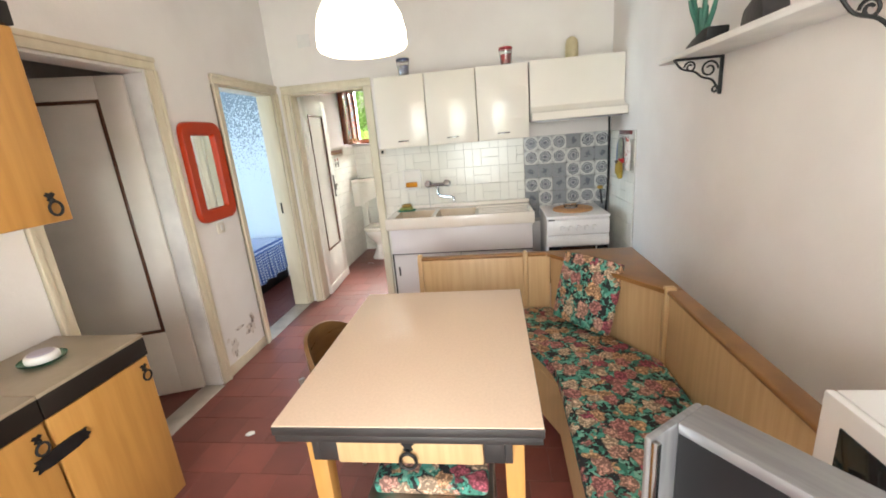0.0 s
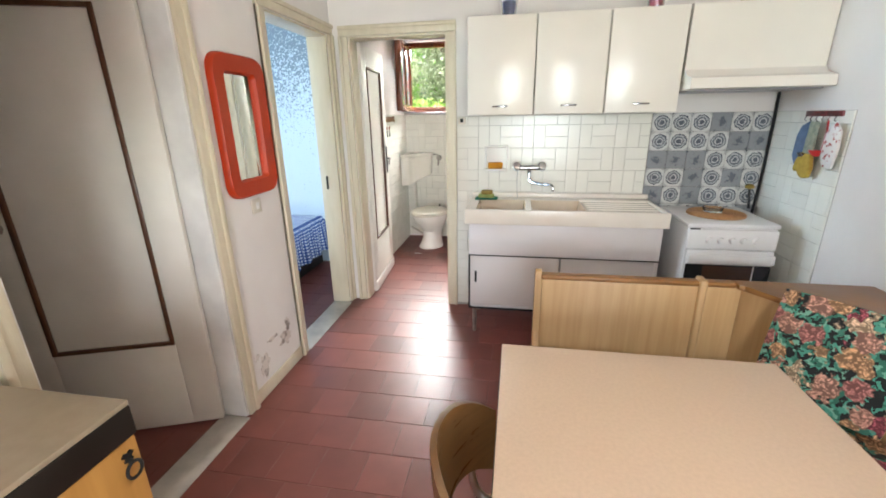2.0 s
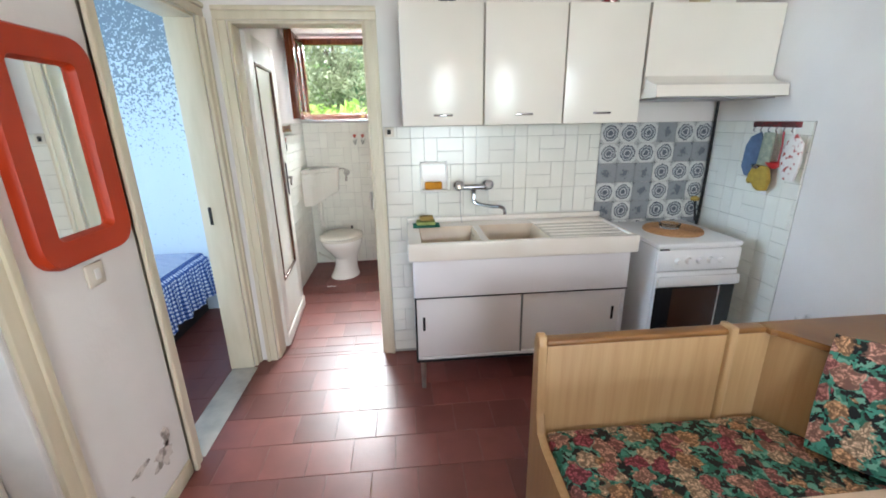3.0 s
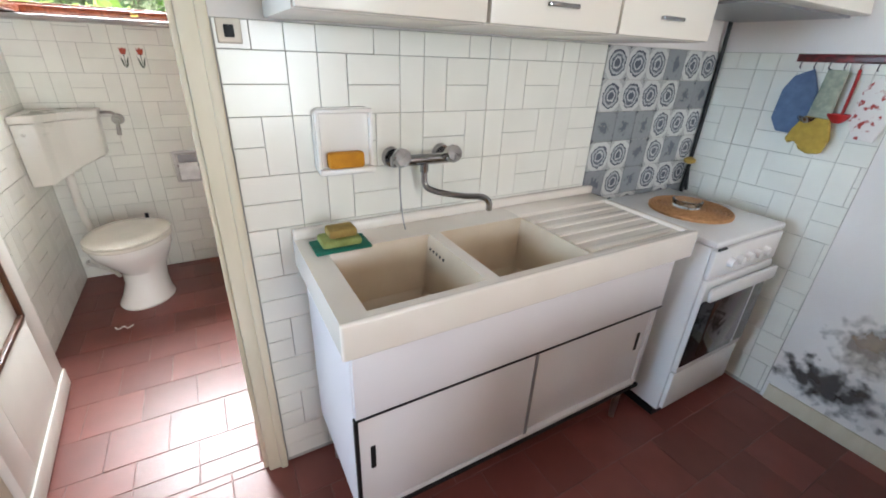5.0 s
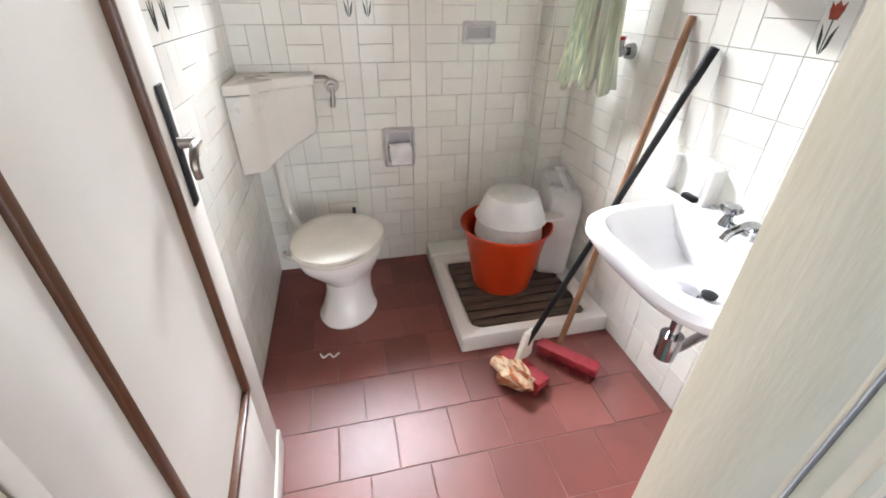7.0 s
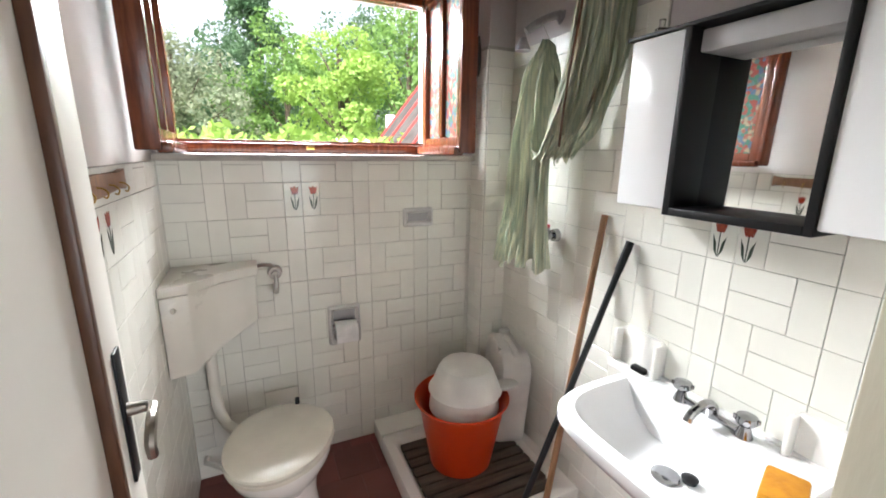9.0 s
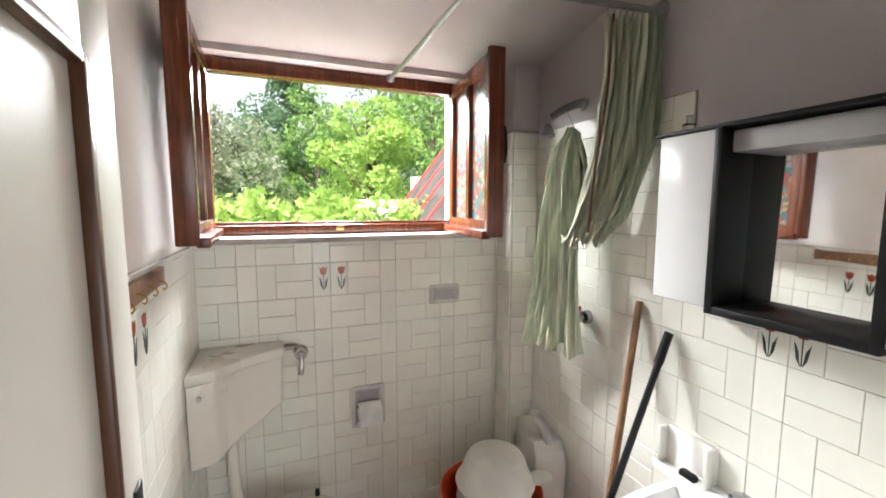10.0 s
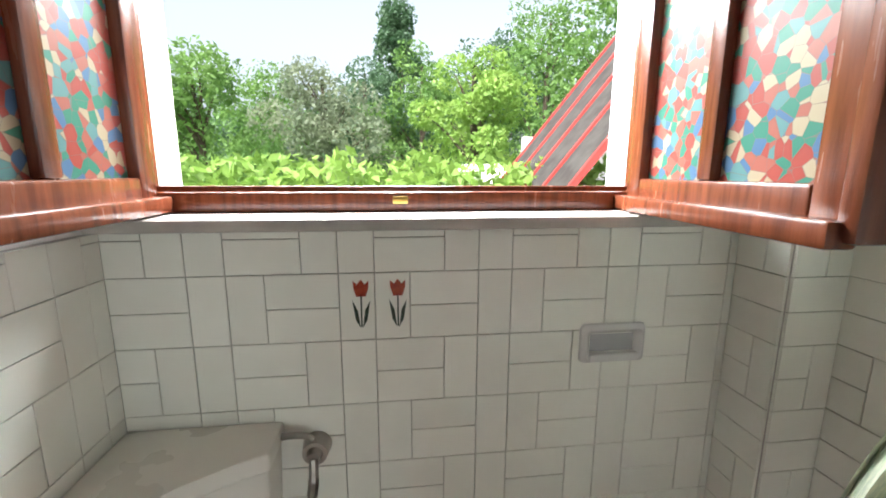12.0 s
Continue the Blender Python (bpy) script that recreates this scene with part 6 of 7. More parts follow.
bmesh.ops.transform(sp, matrix=pose(-0.46, 4.212, 0.786, 0, 0, 20), verts=sp.verts)
solo("yellow_bath_sponge", sp, YELLOW, "yellow sponge on the washbasin edge", "sponge")


def wall_soap(y0, y1, z0, z1, label):
    ob = thing("wall_soap_dish", (-0.27, (y0 + y1) / 2, z0), label, "soap dish", "washbasin soap dishes")
    my, mz = (y0 + y1) / 2, (z0 + z1) / 2
    bm = B()
    prism(bm, [(my + a, mz + b) for a, b in rounded(y1 - y0, z1 - z0, 0.02)], "x", -0.268, -0.25, 0.004)
    box(bm, (-0.30, y0, z0 + 0.02), (-0.262, y0 + 0.014, z1 - 0.005), 0.006)
    box(bm, (-0.30, y1 - 0.014, z0 + 0.02), (-0.262, y1, z1 - 0.005), 0.006)
    box(bm, (-0.32, y0, z0), (-0.262, y1, z0 + 0.018), 0.007)
    box(bm, (-0.32, y0, z0 + 0.01), (-0.31, y1, z0 + 0.034), 0.005)
    part("dish", bm, CERAMIC, ob)
    return ob


wall_soap(4.665, 4.84, 0.755, 0.905, "white ceramic soap dish above the washbasin")
wall_soap(4.135, 4.30, 0.735, 0.895, "wide white ceramic soap dish beside the washbasin")
solo("black_brush", box(B(), (-0.305, 4.70, 0.774), (-0.278, 4.755, 0.80), 0.008), BLACKPL, "small black brush in the soap dish", "brush")

bm = B()
edge = [(4.245 - 0.012 * k, 0.61 + 0.018 * (k % 2) + 0.004 * k) for k in range(20)]
prism(bm, [(4.25, 0.42), *edge, (4.01, 0.42)], "x", -0.285, -0.265, 0.003)
solo("plastic_bag", bm, WHITEPL, "white scalloped plastic bag hanging under the soap dish", "bag")
bm = B()
prism(bm, [(4.245, 0.605), (4.255, 0.73), (4.235, 0.735), (4.225, 0.605)], "x", -0.262, -0.256)
solo("bag_strap", bm, WHITEPL, "thin white strap of the hanging bag", "bag strap")

# mirror cabinet
mc = thing("mirror_cabinet", (-0.33, 4.4, 1.37), "white bathroom mirror cabinet with a black centre frame", "mirror cabinet")
CF = -0.415
for y0, y1 in ((4.625, 4.79), (3.99, 4.278)):
    part("side_cupboard", box(B(), (CF + 0.018, y0, 1.36), (-0.2505, y1, 1.815), 0.003), WHITELAM, mc)
    part("door", box(B(), (CF, y0, 1.358), (CF + 0.0165, y1, 1.817), 0.006), ENAMEL, mc)
bm = B()
box(bm, (CF - 0.006, 4.605, 1.345), (-0.252, 4.624, 1.818), 0.002)
box(bm, (CF - 0.006, 4.2785, 1.345), (-0.252, 4.297, 1.818), 0.002)
box(bm, (CF - 0.006, 4.298, 1.345), (-0.252, 4.604, 1.366), 0.002)
box(bm, (CF - 0.006, 3.99, 1.818), (-0.252, 4.805, 1.828), 0.002)
part("centre_frame", bm, BLACKPL, mc, "black plastic centre frame")
bm = box(B(), (-0.003, -0.153, -0.194), (0.003, 0.153, 0.194))
bmesh.ops.transform(bm, matrix=pose(-0.302, 4.451, 1.561, 0, 1.0, -1.45), verts=bm.verts)
part("mirror", bm, MIRROR, mc, "mirror glass")
part("light_bar", box(B(), (CF + 0.03, 4.298, 1.757), (-0.255, 4.604, 1.812), 0.006), mat("grey_light_bar", (0.50, 0.49, 0.49), rough=0.4), mc, "grey unlit light bar")
solo("small_bottle", lathe(B(), [(0.017, 0.0), (0.018, 0.03), (0.008, 0.036), (0.009, 0.055), (0.0, 0.056)], (-0.33, 4.77, 1.8285), 16), GLASS, "small clear bottle on the mirror cabinet", "bottle")

# brooms
br = thing("broom", (-0.545, 4.86, 0.0), "red broom with a brown wooden handle leaning on the wall", "broom")
part("handle", rod(B(), (-0.552, 4.862, 0.075), (-0.262, 4.975, 1.285), 0.0125), BROOMWOOD, br)
bm = B()
box(bm, (-0.13, -0.03, 0.035), (0.13, 0.03, 0.075), 0.01)
bmesh.ops.transform(bm, matrix=pose(-0.545, 4.80, 0.0, 0, 0, -48), verts=bm.verts)
head = part("head", bm, REDBRUSH, br, "dark red broom head")
bm = B()
random.seed(5)
for k in range(150):
    a, b = random.uniform(-0.12, 0.12), random.uniform(-0.025, 0.025)
    rod(bm, (a, b, 0.04), (a * 1.06, b * 1.5, 0.001), 0.0025, 0.0015, 4)
bmesh.ops.transform(bm, matrix=pose(-0.545, 4.80, 0.0, 0, 0, -48), verts=bm.verts)
part("bristles", bm, REDBRUSH, head)
mp_ = thing("mop", (-0.72, 4.84, 0.0), "black-handled scrubbing brush with rags over its head", "mop")
part("handle", rod(B(), (-0.715, 4.845, 0.12), (-0.272, 4.842, 1.205), 0.0115), BLACKPL, mp_, "black metal handle")
part("grip", rod(B(), (-0.311, 4.843, 1.11), (-0.270, 4.842, 1.21), 0.0145), BLACKPL, mp_)
bm = B()
prism(bm, [(-0.03, 0.18), (0.03, 0.18), (0.055, 0.05), (-0.055, 0.05)], "y", -0.012, 0.012, 0.004)
bmesh.ops.transform(bm, matrix=pose(-0.735, 4.835, 0.0, 0, 12, 35), verts=bm.verts)
part("socket", bm, BAKELITE, mp_, "cream plastic socket")
bm = B()
box(bm, (-0.035, -0.11, 0.03), (0.035, 0.11, 0.065), 0.008)
for k in range(150):
    a, b = random.uniform(-0.03, 0.03), random.uniform(-0.105, 0.105)
    rod(bm, (a, b, 0.035), (a * 1.4, b * 1.05, 0.001), 0.003, 0.002, 4)
bmesh.ops.transform(bm, matrix=pose(-0.745, 4.79, 0.0, 0, 0, 25), verts=bm.verts)
part("brush_head", bm, REDBRUSH, mp_, "red bristled brush head")
bm = B()
bmesh.ops.create_icosphere(bm, subdivisions=3, radius=0.062)
for v in bm.verts:
    d = noise.noise(v.co * 26) * 0.035
    v.co = Vector((v.co.x * 0.75, v.co.y * 1.5, v.co.z * 0.85)) + v.co.normalized() * d
    v.co.z = max(v.co.z, -0.055)
bmesh.ops.transform(bm, matrix=pose(-0.80, 4.76, 0.058, 0, 0, 35), verts=bm.verts)
part("rag", bm, CLOTHRAG, mp_, "crumpled beige and orange rag")
bm = B()
prism(bm, [(-0.10, -0.07), (0.09, -0.09), (0.11, 0.05), (-0.06, 0.08)], "z", 0.001, 0.012, 0.003)
bmesh.ops.transform(bm, matrix=pose(-0.80, 4.19, 0.0, 0, 0, 15), verts=bm.verts)
solo("teal_floor_cloth", bm, TEAL, "folded teal cloth on the floor", "cloth")

# hooks on the west wall
hk = thing("hook_board", (-1.77, 5.02, 1.4), "short wooden board with brass hooks on the wall", "hook board")
bm = B()
prism(bm, [(4.81, 1.392), (4.85, 1.40), (5.02, 1.392), (5.215, 1.402), (5.268, 1.396), (5.268, 1.452), (5.215, 1.44), (5.02, 1.446), (4.85, 1.437), (4.81, 1.445)], "x", -1.778, -1.762, 0.003)
part("board", bm, BROOMWOOD, hk)
for k in range(5):
    y = 4.84 + 0.09 * k
    bm = B()
    tube(bm, curve_pts([(-1.762, y, 1.418), (-1.750, y, 1.415), (-1.742, y, 1.405), (-1.746, y, 1.394), (-1.752, y, 1.397)]), 0.0018, 6)
    part("hook", bm, GOLD, hk, "small brass hook")

# shower fittings
sw_ = thing("wall_shower", (-0.25, 5.39, 2.0), "grey wall shower arm with a small rose", "shower")
bm = B()
tube(bm, curve_pts([(-0.244, 5.325, 2.045), (-0.27, 5.33, 2.048), (-0.33, 5.36, 2.022), (-0.375, 5.38, 1.988)]), [0.03] + [0.022] * 4 + [0.017] * 14, 12)
part("arm", bm, GREYMETAL, sw_)
part("rose", lathe(B(), [(0.032, 0.0), (0.03, 0.01), (0.018, 0.035), (0.013, 0.05), (0.0, 0.052)], (-0.383, 5.385, 1.915), 18), GREYMETAL, sw_)
va_ = thing("shower_valve", (-0.25, 5.245, 1.15), "chrome shower valve on the tiled wall", "valve")
bm = B()
rod(bm, (-0.25, 5.245, 1.158), (-0.275, 5.245, 1.158), 0.03, 0.026, 18)
rod(bm, (-0.275, 5.245, 1.158), (-0.315, 5.245, 1.158), 0.014)
rod(bm, (-0.305, 5.245, 1.14), (-0.305, 5.245, 1.195), 0.012)
part("body", bm, CHROME, va_)
part("red_dot", lathe(B(), [(0.012, 0.0), (0.012, 0.012), (0.0, 0.014)], (-0.305, 5.245, 1.196), 12), RED, va_, "red cap")
rl = thing("curtain_rail", (-0.6, 5.0, 2.25), "bent grey metal shower curtain rail", "curtain rail")
bm = B()
tube(bm, curve_pts([(-0.94, 5.868, 2.222), (-0.925, 5.6, 2.232), (-0.915, 5.25, 2.245), (-0.905, 5.05, 2.25), (-0.88, 5.02, 2.252), (-0.84, 5.01, 2.252), (-0.6, 4.99, 2.258), (-0.245, 4.965, 2.265)], 5), 0.011, 10)
part("rail", bm, GREYMETAL, rl)
part("end_cap", lathe(B(), [(0.0, -0.02), (0.016, -0.014), (0.021, 0.0), (0.016, 0.014), (0.0, 0.02)], (-0.94, 5.86, 2.222), 14), GREYMETAL, rl)
part("wall_flange", rod(B(), (-0.245, 4.965, 2.265), (-0.275, 4.967, 2.264), 0.034, 0.022, 18), GREYMETAL, rl)


def curtain_strip(bm, path, widths, folds, depth, axis=(0, 1, 0), seg=44, ruffle=0.0):
    """A gathered cloth along path; widths across axis, folded into waves of depth."""
    pts = curve_pts(path, 8)
    ax = Vector(axis).normalized()
    rows = []
    for i, p in enumerate(pts):
        f = i / (len(pts) - 1) * (len(widths) - 1)
        j = min(int(f), len(widths) - 2)
        w = widths[j] + (widths[j + 1] - widths[j]) * (f - j)
        d = (pts[min(i + 1, len(pts) - 1)] - pts[max(i - 1, 0)]).normalized()
        out = d.cross(ax).normalized()
        row = []
        for k in range(seg + 1):
            u = k / seg - 0.5
            ph = u * folds * math.tau
            row.append(bm.verts.new(p + ax * (u * w) + out * (depth * (math.sin(ph + 0.6 * math.sin(i * 0.21)) + 0.4 * math.sin(ph * 2.3 + i * 0.12)) + 0.02 * math.cos(u * math.pi))))
        rows.append(row)
    for i, row in enumerate(rows):
        f = max(0.0, i / (len(rows) - 1) - 0.72) / 0.28
        for k, v in enumerate(row):
            w = noise.noise(Vector((k * 0.16, i * 0.11, 3.0)))
            v.co += ax * (w * 0.022) + Vector((0, w * ruffle * 0.6 * f, ruffle * f * (noise.noise(Vector((k * 0.12, 7.0, 1.0))) + 0.5 * (k / seg - 0.5))))
    for a, b in zip(rows, rows[1:]):
        for k in range(seg):
            bm.faces.new((a[k], a[k + 1], b[k + 1], b[k]))
    return bm


cu = thing("shower_curtain", (-0.33, 5.05, 1.0), "pale sage striped shower curtain, gathered and knotted up", "shower curtain")
bm = B()
curtain_strip(bm, [(-0.345, 4.98, 2.235), (-0.345, 4.985, 2.0), (-0.35, 5.005, 1.80), (-0.365, 5.06, 1.62), (-0.375, 5.125, 1.515)], [0.19, 0.19, 0.20, 0.19, 0.12], 8, 0.019, (0.82, -0.57, 0), 64)
part("upper_cloth", bm, CURTAIN, cu)
bm = B()
curtain_strip(bm, [(-0.38, 5.09, 1.58), (-0.385, 5.145, 1.495), (-0.375, 5.195, 1.55), (-0.36, 5.235, 1.75), (-0.335, 5.262, 1.915)], [0.14, 0.15, 0.15, 0.12, 0.03], 6, 0.016, (0.6, -0.8, 0), 56)
part("loop_cloth", bm, CURTAIN, cu)
bm = B()
curtain_strip(bm, [(-0.34, 5.262, 1.92), (-0.375, 5.275, 1.80), (-0.39, 5.275, 1.55), (-0.395, 5.28, 1.28), (-0.40, 5.305, 1.03)], [0.03, 0.13, 0.19, 0.22, 0.31], 7, 0.022, (0.3, -0.95, 0), 64, 0.05)
part("hanging_cloth", bm, CURTAIN, cu)
part("brown_hem", tube(B(), curve_pts([(-0.445, 4.965, 2.225), (-0.45, 4.975, 1.98), (-0.455, 5.01, 1.74), (-0.43, 5.06, 1.53)]), 0.0045, 6), BEADING, cu, "brown cord hem")
for k in range(8):
    x = -0.435 + 0.025 * k
    bm = B()
    tube(bm, [(x, 4.985 + 0.017 * math.sin(a * math.tau / 12), 2.247 + 0.022 * math.cos(a * math.tau / 12)) for a in range(13)], 0.0022, 5)
    part("ring", bm, STEEL, cu, "thin metal ring")
bm = B()
tube(bm, curve_pts([(-0.335, 5.262, 1.91), (-0.335, 5.29, 1.96), (-0.325, 5.345, 2.02)]), 0.002, 5)
part("wire_hook", bm, STEEL, cu, "thin wire hook")


def tulip(parent, place, face):
    """A painted tulip on a tile: red cup, stem and two leaves; face is the wall's inward turn."""
    def put(nm, polys, mt, lab):
        bm = B()
        for poly in polys:
            prism(bm, [(0.84 * p, 0.84 * q) for p, q in poly], "y", -0.0012, 0.0)
        bmesh.ops.transform(bm, matrix=pose(*place, 0, 0, face), verts=bm.verts)
        part(nm, bm, mt, parent, lab)
    put("flower", [[(-0.019, 0.05), (-0.012, 0.028), (0.012, 0.028), (0.019, 0.05), (0.020, 0.07), (0.010, 0.06), (0.0, 0.073), (-0.010, 0.06), (-0.020, 0.07)], [(-0.003, 0.036), (0.003, 0.036), (0.003, 0.042), (-0.003, 0.042)]], TULIPRED, "painted red tulip cup")
    put("leaves", [[(-0.002, -0.055), (0.002, -0.055), (0.002, 0.034), (-0.002, 0.034)], [(0.0025, -0.058), (0.015, -0.035), (0.023, 0.018), (0.009, -0.01)], [(-0.0025, -0.058), (-0.009, -0.01), (-0.023, 0.02), (-0.015, -0.035)]], TULIPGREEN, "painted dark green leaves")


TULIPRED = mat("painted_tulip_red", (0.42, 0.07, 0.03), (0.30, 0.035, 0.02), rough=0.2, scale=60)
TULIPGREEN = mat("painted_leaf_green", (0.035, 0.06, 0.04), (0.02, 0.035, 0.025), rough=0.2, scale=60)
for (x, y, z, f) in ((-1.277, BY - 0.0095, 1.292, 0), (-1.198, BY - 0.0095, 1.292, 0), (WX + 0.0105, 5.03, 1.292, 90), (WX + 0.0105, 5.115, 1.292, 90), (BX - 0.0095, 4.558, 1.272, -90), (BX - 0.0095, 4.483, 1.272, -90)):
    tulip(thing("painted_tulip", (x, y, z), "red tulip painted on a cream wall tile", "tile motif", "painted tulips"), (x, y, z), f)


# ---- outdoors ----
bm = B()
n = 40
grid = {}
for i in range(n + 1):
    for j in range(n + 1):
        x, y = -400 + 800 * (i / n), -400 + 800 * (j / n)
        grid[i, j] = bm.verts.new((x, y, -0.45))
for i in range(n):
    for j in range(n):
        bm.faces.new((grid[i, j], grid[i + 1, j], grid[i + 1, j + 1], grid[i, j + 1]))
solo("ground", bm, GRASS, "rough green garden grass", "ground", "structure")


def leaf_cloud(name, rng, centres, count, size, material, parent, label=""):
    """Many small bent leaves strewn through overlapping clumps of uneven outline."""
    verts, faces = [], []
    for _ in range(count):
        c, r = centres[int(rng.integers(len(centres)))]
        d = rng.normal(size=3)
        d /= np.linalg.norm(d)
        rad = r * rng.uniform(0.55, 1.08) ** 0.6
        p = np.array(c) + d * rad * np.array((1, 1, 0.85))
        u = rng.normal(size=3)
        u /= np.linalg.norm(u)
        w = np.cross(u, rng.normal(size=3))
        w /= np.linalg.norm(w)
        s = size * rng.uniform(0.6, 1.4)
        i = len(verts)
        verts += [tuple(p - u * s), tuple(p + w * s * 0.45), tuple(p + u * s), tuple(p - w * s * 0.45)]
        faces.append((i, i + 1, i + 2, i + 3))
    me = bpy.data.meshes.new(name)
    me.from_pydata(verts, [], faces)
    me.materials.append(material)
    me.transform(parent.matrix_basis.inverted())
    ob = new(name, me)
    ob.parent = parent
    return tagged(ob, label)


def tree(seed, x, y, height, spread, material, label, leaves=2600, leaf=0.13, base=0.3, conical=False):
    rng = np.random.default_rng(seed)
    ob = thing("tree", (x, y, -0.45), label, "tree", "trees beyond the window")
    bm = B()
    lean = rng.uniform(-0.25, 0.25)
    tube(bm, curve_pts([(x, y, -0.45), (x + lean * 0.4, y, height * 0.3), (x + lean, y, height * 0.7), (x + lean * 1.3, y, height * 0.92)], 4), [0.05 + 0.012 * height * (1 - k / 13) for k in range(13)], 7)
    centres = []
    for k in range(int(9 + spread * 5)):
        a, f = rng.uniform(0, math.tau), rng.uniform(base, 1.0)
        w = (1 - f) * 1.25 if conical else math.sin(math.pi * min(0.18 + 0.75 * f, 1.0))
        rr = spread * w * rng.uniform(0.35, 1.0)
        c = (x + rr * math.cos(a), y + rr * math.sin(a) * 0.8, height * f)
        centres.append((c, spread * rng.uniform(0.22, 0.42) * (0.6 if conical else 1.0)))
        if k < 12:
            z0 = height * max(f - 0.28, 0.12)
            tube(bm, curve_pts([(x + lean * z0 / height, y, z0), ((x + c[0]) / 2, (y + c[1]) / 2, (z0 + c[2]) / 2 + 0.15), c], 3), [0.05, 0.045, 0.04, 0.032, 0.026, 0.02, 0.012], 5)
    part("trunk", bm, BARK, ob)
    leaf_cloud("crown", rng, centres, int(leaves * 1.9), leaf * 0.78, material, ob)


def spot(deg, d):
    return -1.2 + d * math.sin(radians(deg)), 4.9 + d * math.cos(radians(deg))


tree(1, *spot(11, 11), 4.6, 1.75, LEAFBRIGHT, "young tree with bright yellow-green leaves", 4200, 0.085, 0.30)
tree(2, *spot(-8, 15), 5.0, 2.3, LEAFGREY, "broad tree with dull grey-green leaves", 4200, 0.10, 0.22)
tree(3, *spot(-22, 12), 4.4, 2.0, LEAFMID, "leafy tree with mid-green foliage", 3600, 0.095, 0.2)
tree(4, *spot(1, 23), 9.6, 4.0, LEAFDARK, "tall dark conifer on the slope", 7000, 0.15, 0.2, True)
tree(5, *spot(20, 19), 8.4, 3.4, LEAFMID, "large mid-green tree on the slope", 5000, 0.13, 0.15)
tree(6, *spot(30, 17), 8.8, 3.2, LEAFMID, "large mid-green tree on the slope", 4000, 0.13, 0.15)
tree(7, *spot(4, 18), 6.4, 2.4, LEAFMID, "rounded tree with mid-green foliage", 4200, 0.12, 0.2)
tree(8, *spot(-3, 19), 5.8, 2.6, LEAFDARK, "dark green tree in the second row", 3600, 0.12, 0.15)
tree(9, *spot(-15, 20), 5.2, 2.8, LEAFMID, "mid-green tree in the second row", 3600, 0.12, 0.15)
tree(10, *spot(-29, 22), 4.6, 3.0, LEAFMID, "mid-green tree in the second row", 3000, 0.13, 0.15)
tree(11, *spot(14, 24), 9.0, 3.2, LEAFDARK, "dark green tree high on the slope", 4000, 0.15, 0.1)
tree(12, *spot(42, 16), 8.5, 3.4, LEAFMID, "large mid-green tree on the slope", 3000, 0.14, 0.1)
for sd, dg in ((31, -38), (32, -28), (33, -18), (34, -9), (35, 0), (36, 9), (37, 18), (38, 27), (39, 36), (40, 46)):
    tree(sd, *spot(dg, 28), 4.6 + max(0, (dg + 5) * 0.17), 3.6, LEAFDARK if sd % 2 else LEAFMID, "tree in the woodland edge", 2600, 0.2, 0.05)
hedge = thing("hedge", (-1.2, 10.5, -0.45), "bright green laurel hedge", "hedge")
rng = np.random.default_rng(77)
centres = [((x, 10.4 + rng.uniform(-0.4, 0.4), z), 0.42) for x in np.linspace(-7, 2.2, 34) for z in (0.0, 0.55, 1.05, 1.34 + rng.uniform(-0.06, 0.16))]
leaf_cloud("foliage", rng, centres, 17000, 0.085, LEAFBRIGHT, hedge)
bm = B()
for x in np.linspace(-7, 2.2, 24):
    rod(bm, (x, 10.4, -0.45), (x + 0.1, 10.4, 1.2), 0.03, 0.01, 6)
part("stems", bm, BARK, hedge)
hs_ = thing("neighbour_shed", (2.6, 9.6, -0.45), "small shed with a red-edged sloping roof", "shed")
part("wall", box(B(), (1.05, 9.2, -0.45), (5.0, 12.0, 1.35)), PLASTER, hs_)
for k in range(5):
    y = 9.0 + 0.7 * k
    bm = B()
    prism(bm, [(0.56, 1.40), (0.60, 1.34), (2.73, 4.0), (2.69, 4.06)], "y", y, y + 0.06)
    part("rafter", bm, BRICKRED, hs_, "red painted rafter")
bm = B()
prism(bm, [(0.585, 1.385), (0.60, 1.36), (2.71, 3.985), (2.695, 4.01)], "y", 9.08, 12.0)
part("roof", bm, mat("grey_corrugated_roof", (0.075, 0.07, 0.065), (0.045, 0.04, 0.038), rough=0.9, scale=4, spec=0.1), hs_, "grey sheet roof")
part("far_wall", box(B(), (1.06, 12.0, 1.3), (5.0, 12.1, 2.2)), PLASTER, hs_)
sheet = box(B(), (0.1, 12.6, -0.45), (1.9, 13.6, 1.75), 0.15, 3)
solo("covered_car", sheet, WHITEPL, "vehicle under a white cover behind the hedge", "vehicle cover")

# ---- tiles, piece by piece ----
M = 0.1518
JT = 0.0019


def tile_mesh(name, sx, sz, material, depth=0.0085):
    bm = B()
    prism(bm, [(-sx / 2, -sz / 2), (sx / 2, -sz / 2), (sx / 2, sz / 2), (-sx / 2, sz / 2)], "y", -depth, 0.0)
    front = [f for f in bm.faces if abs(f.calc_center_median().y + depth) < 1e-5]
    bmesh.ops.bevel(bm, geom=list({e for f in front for e in f.edges}), offset=0.0009, segments=1, affect="EDGES")
    return mesh_of(name, bm, material, False)


TILES = {}


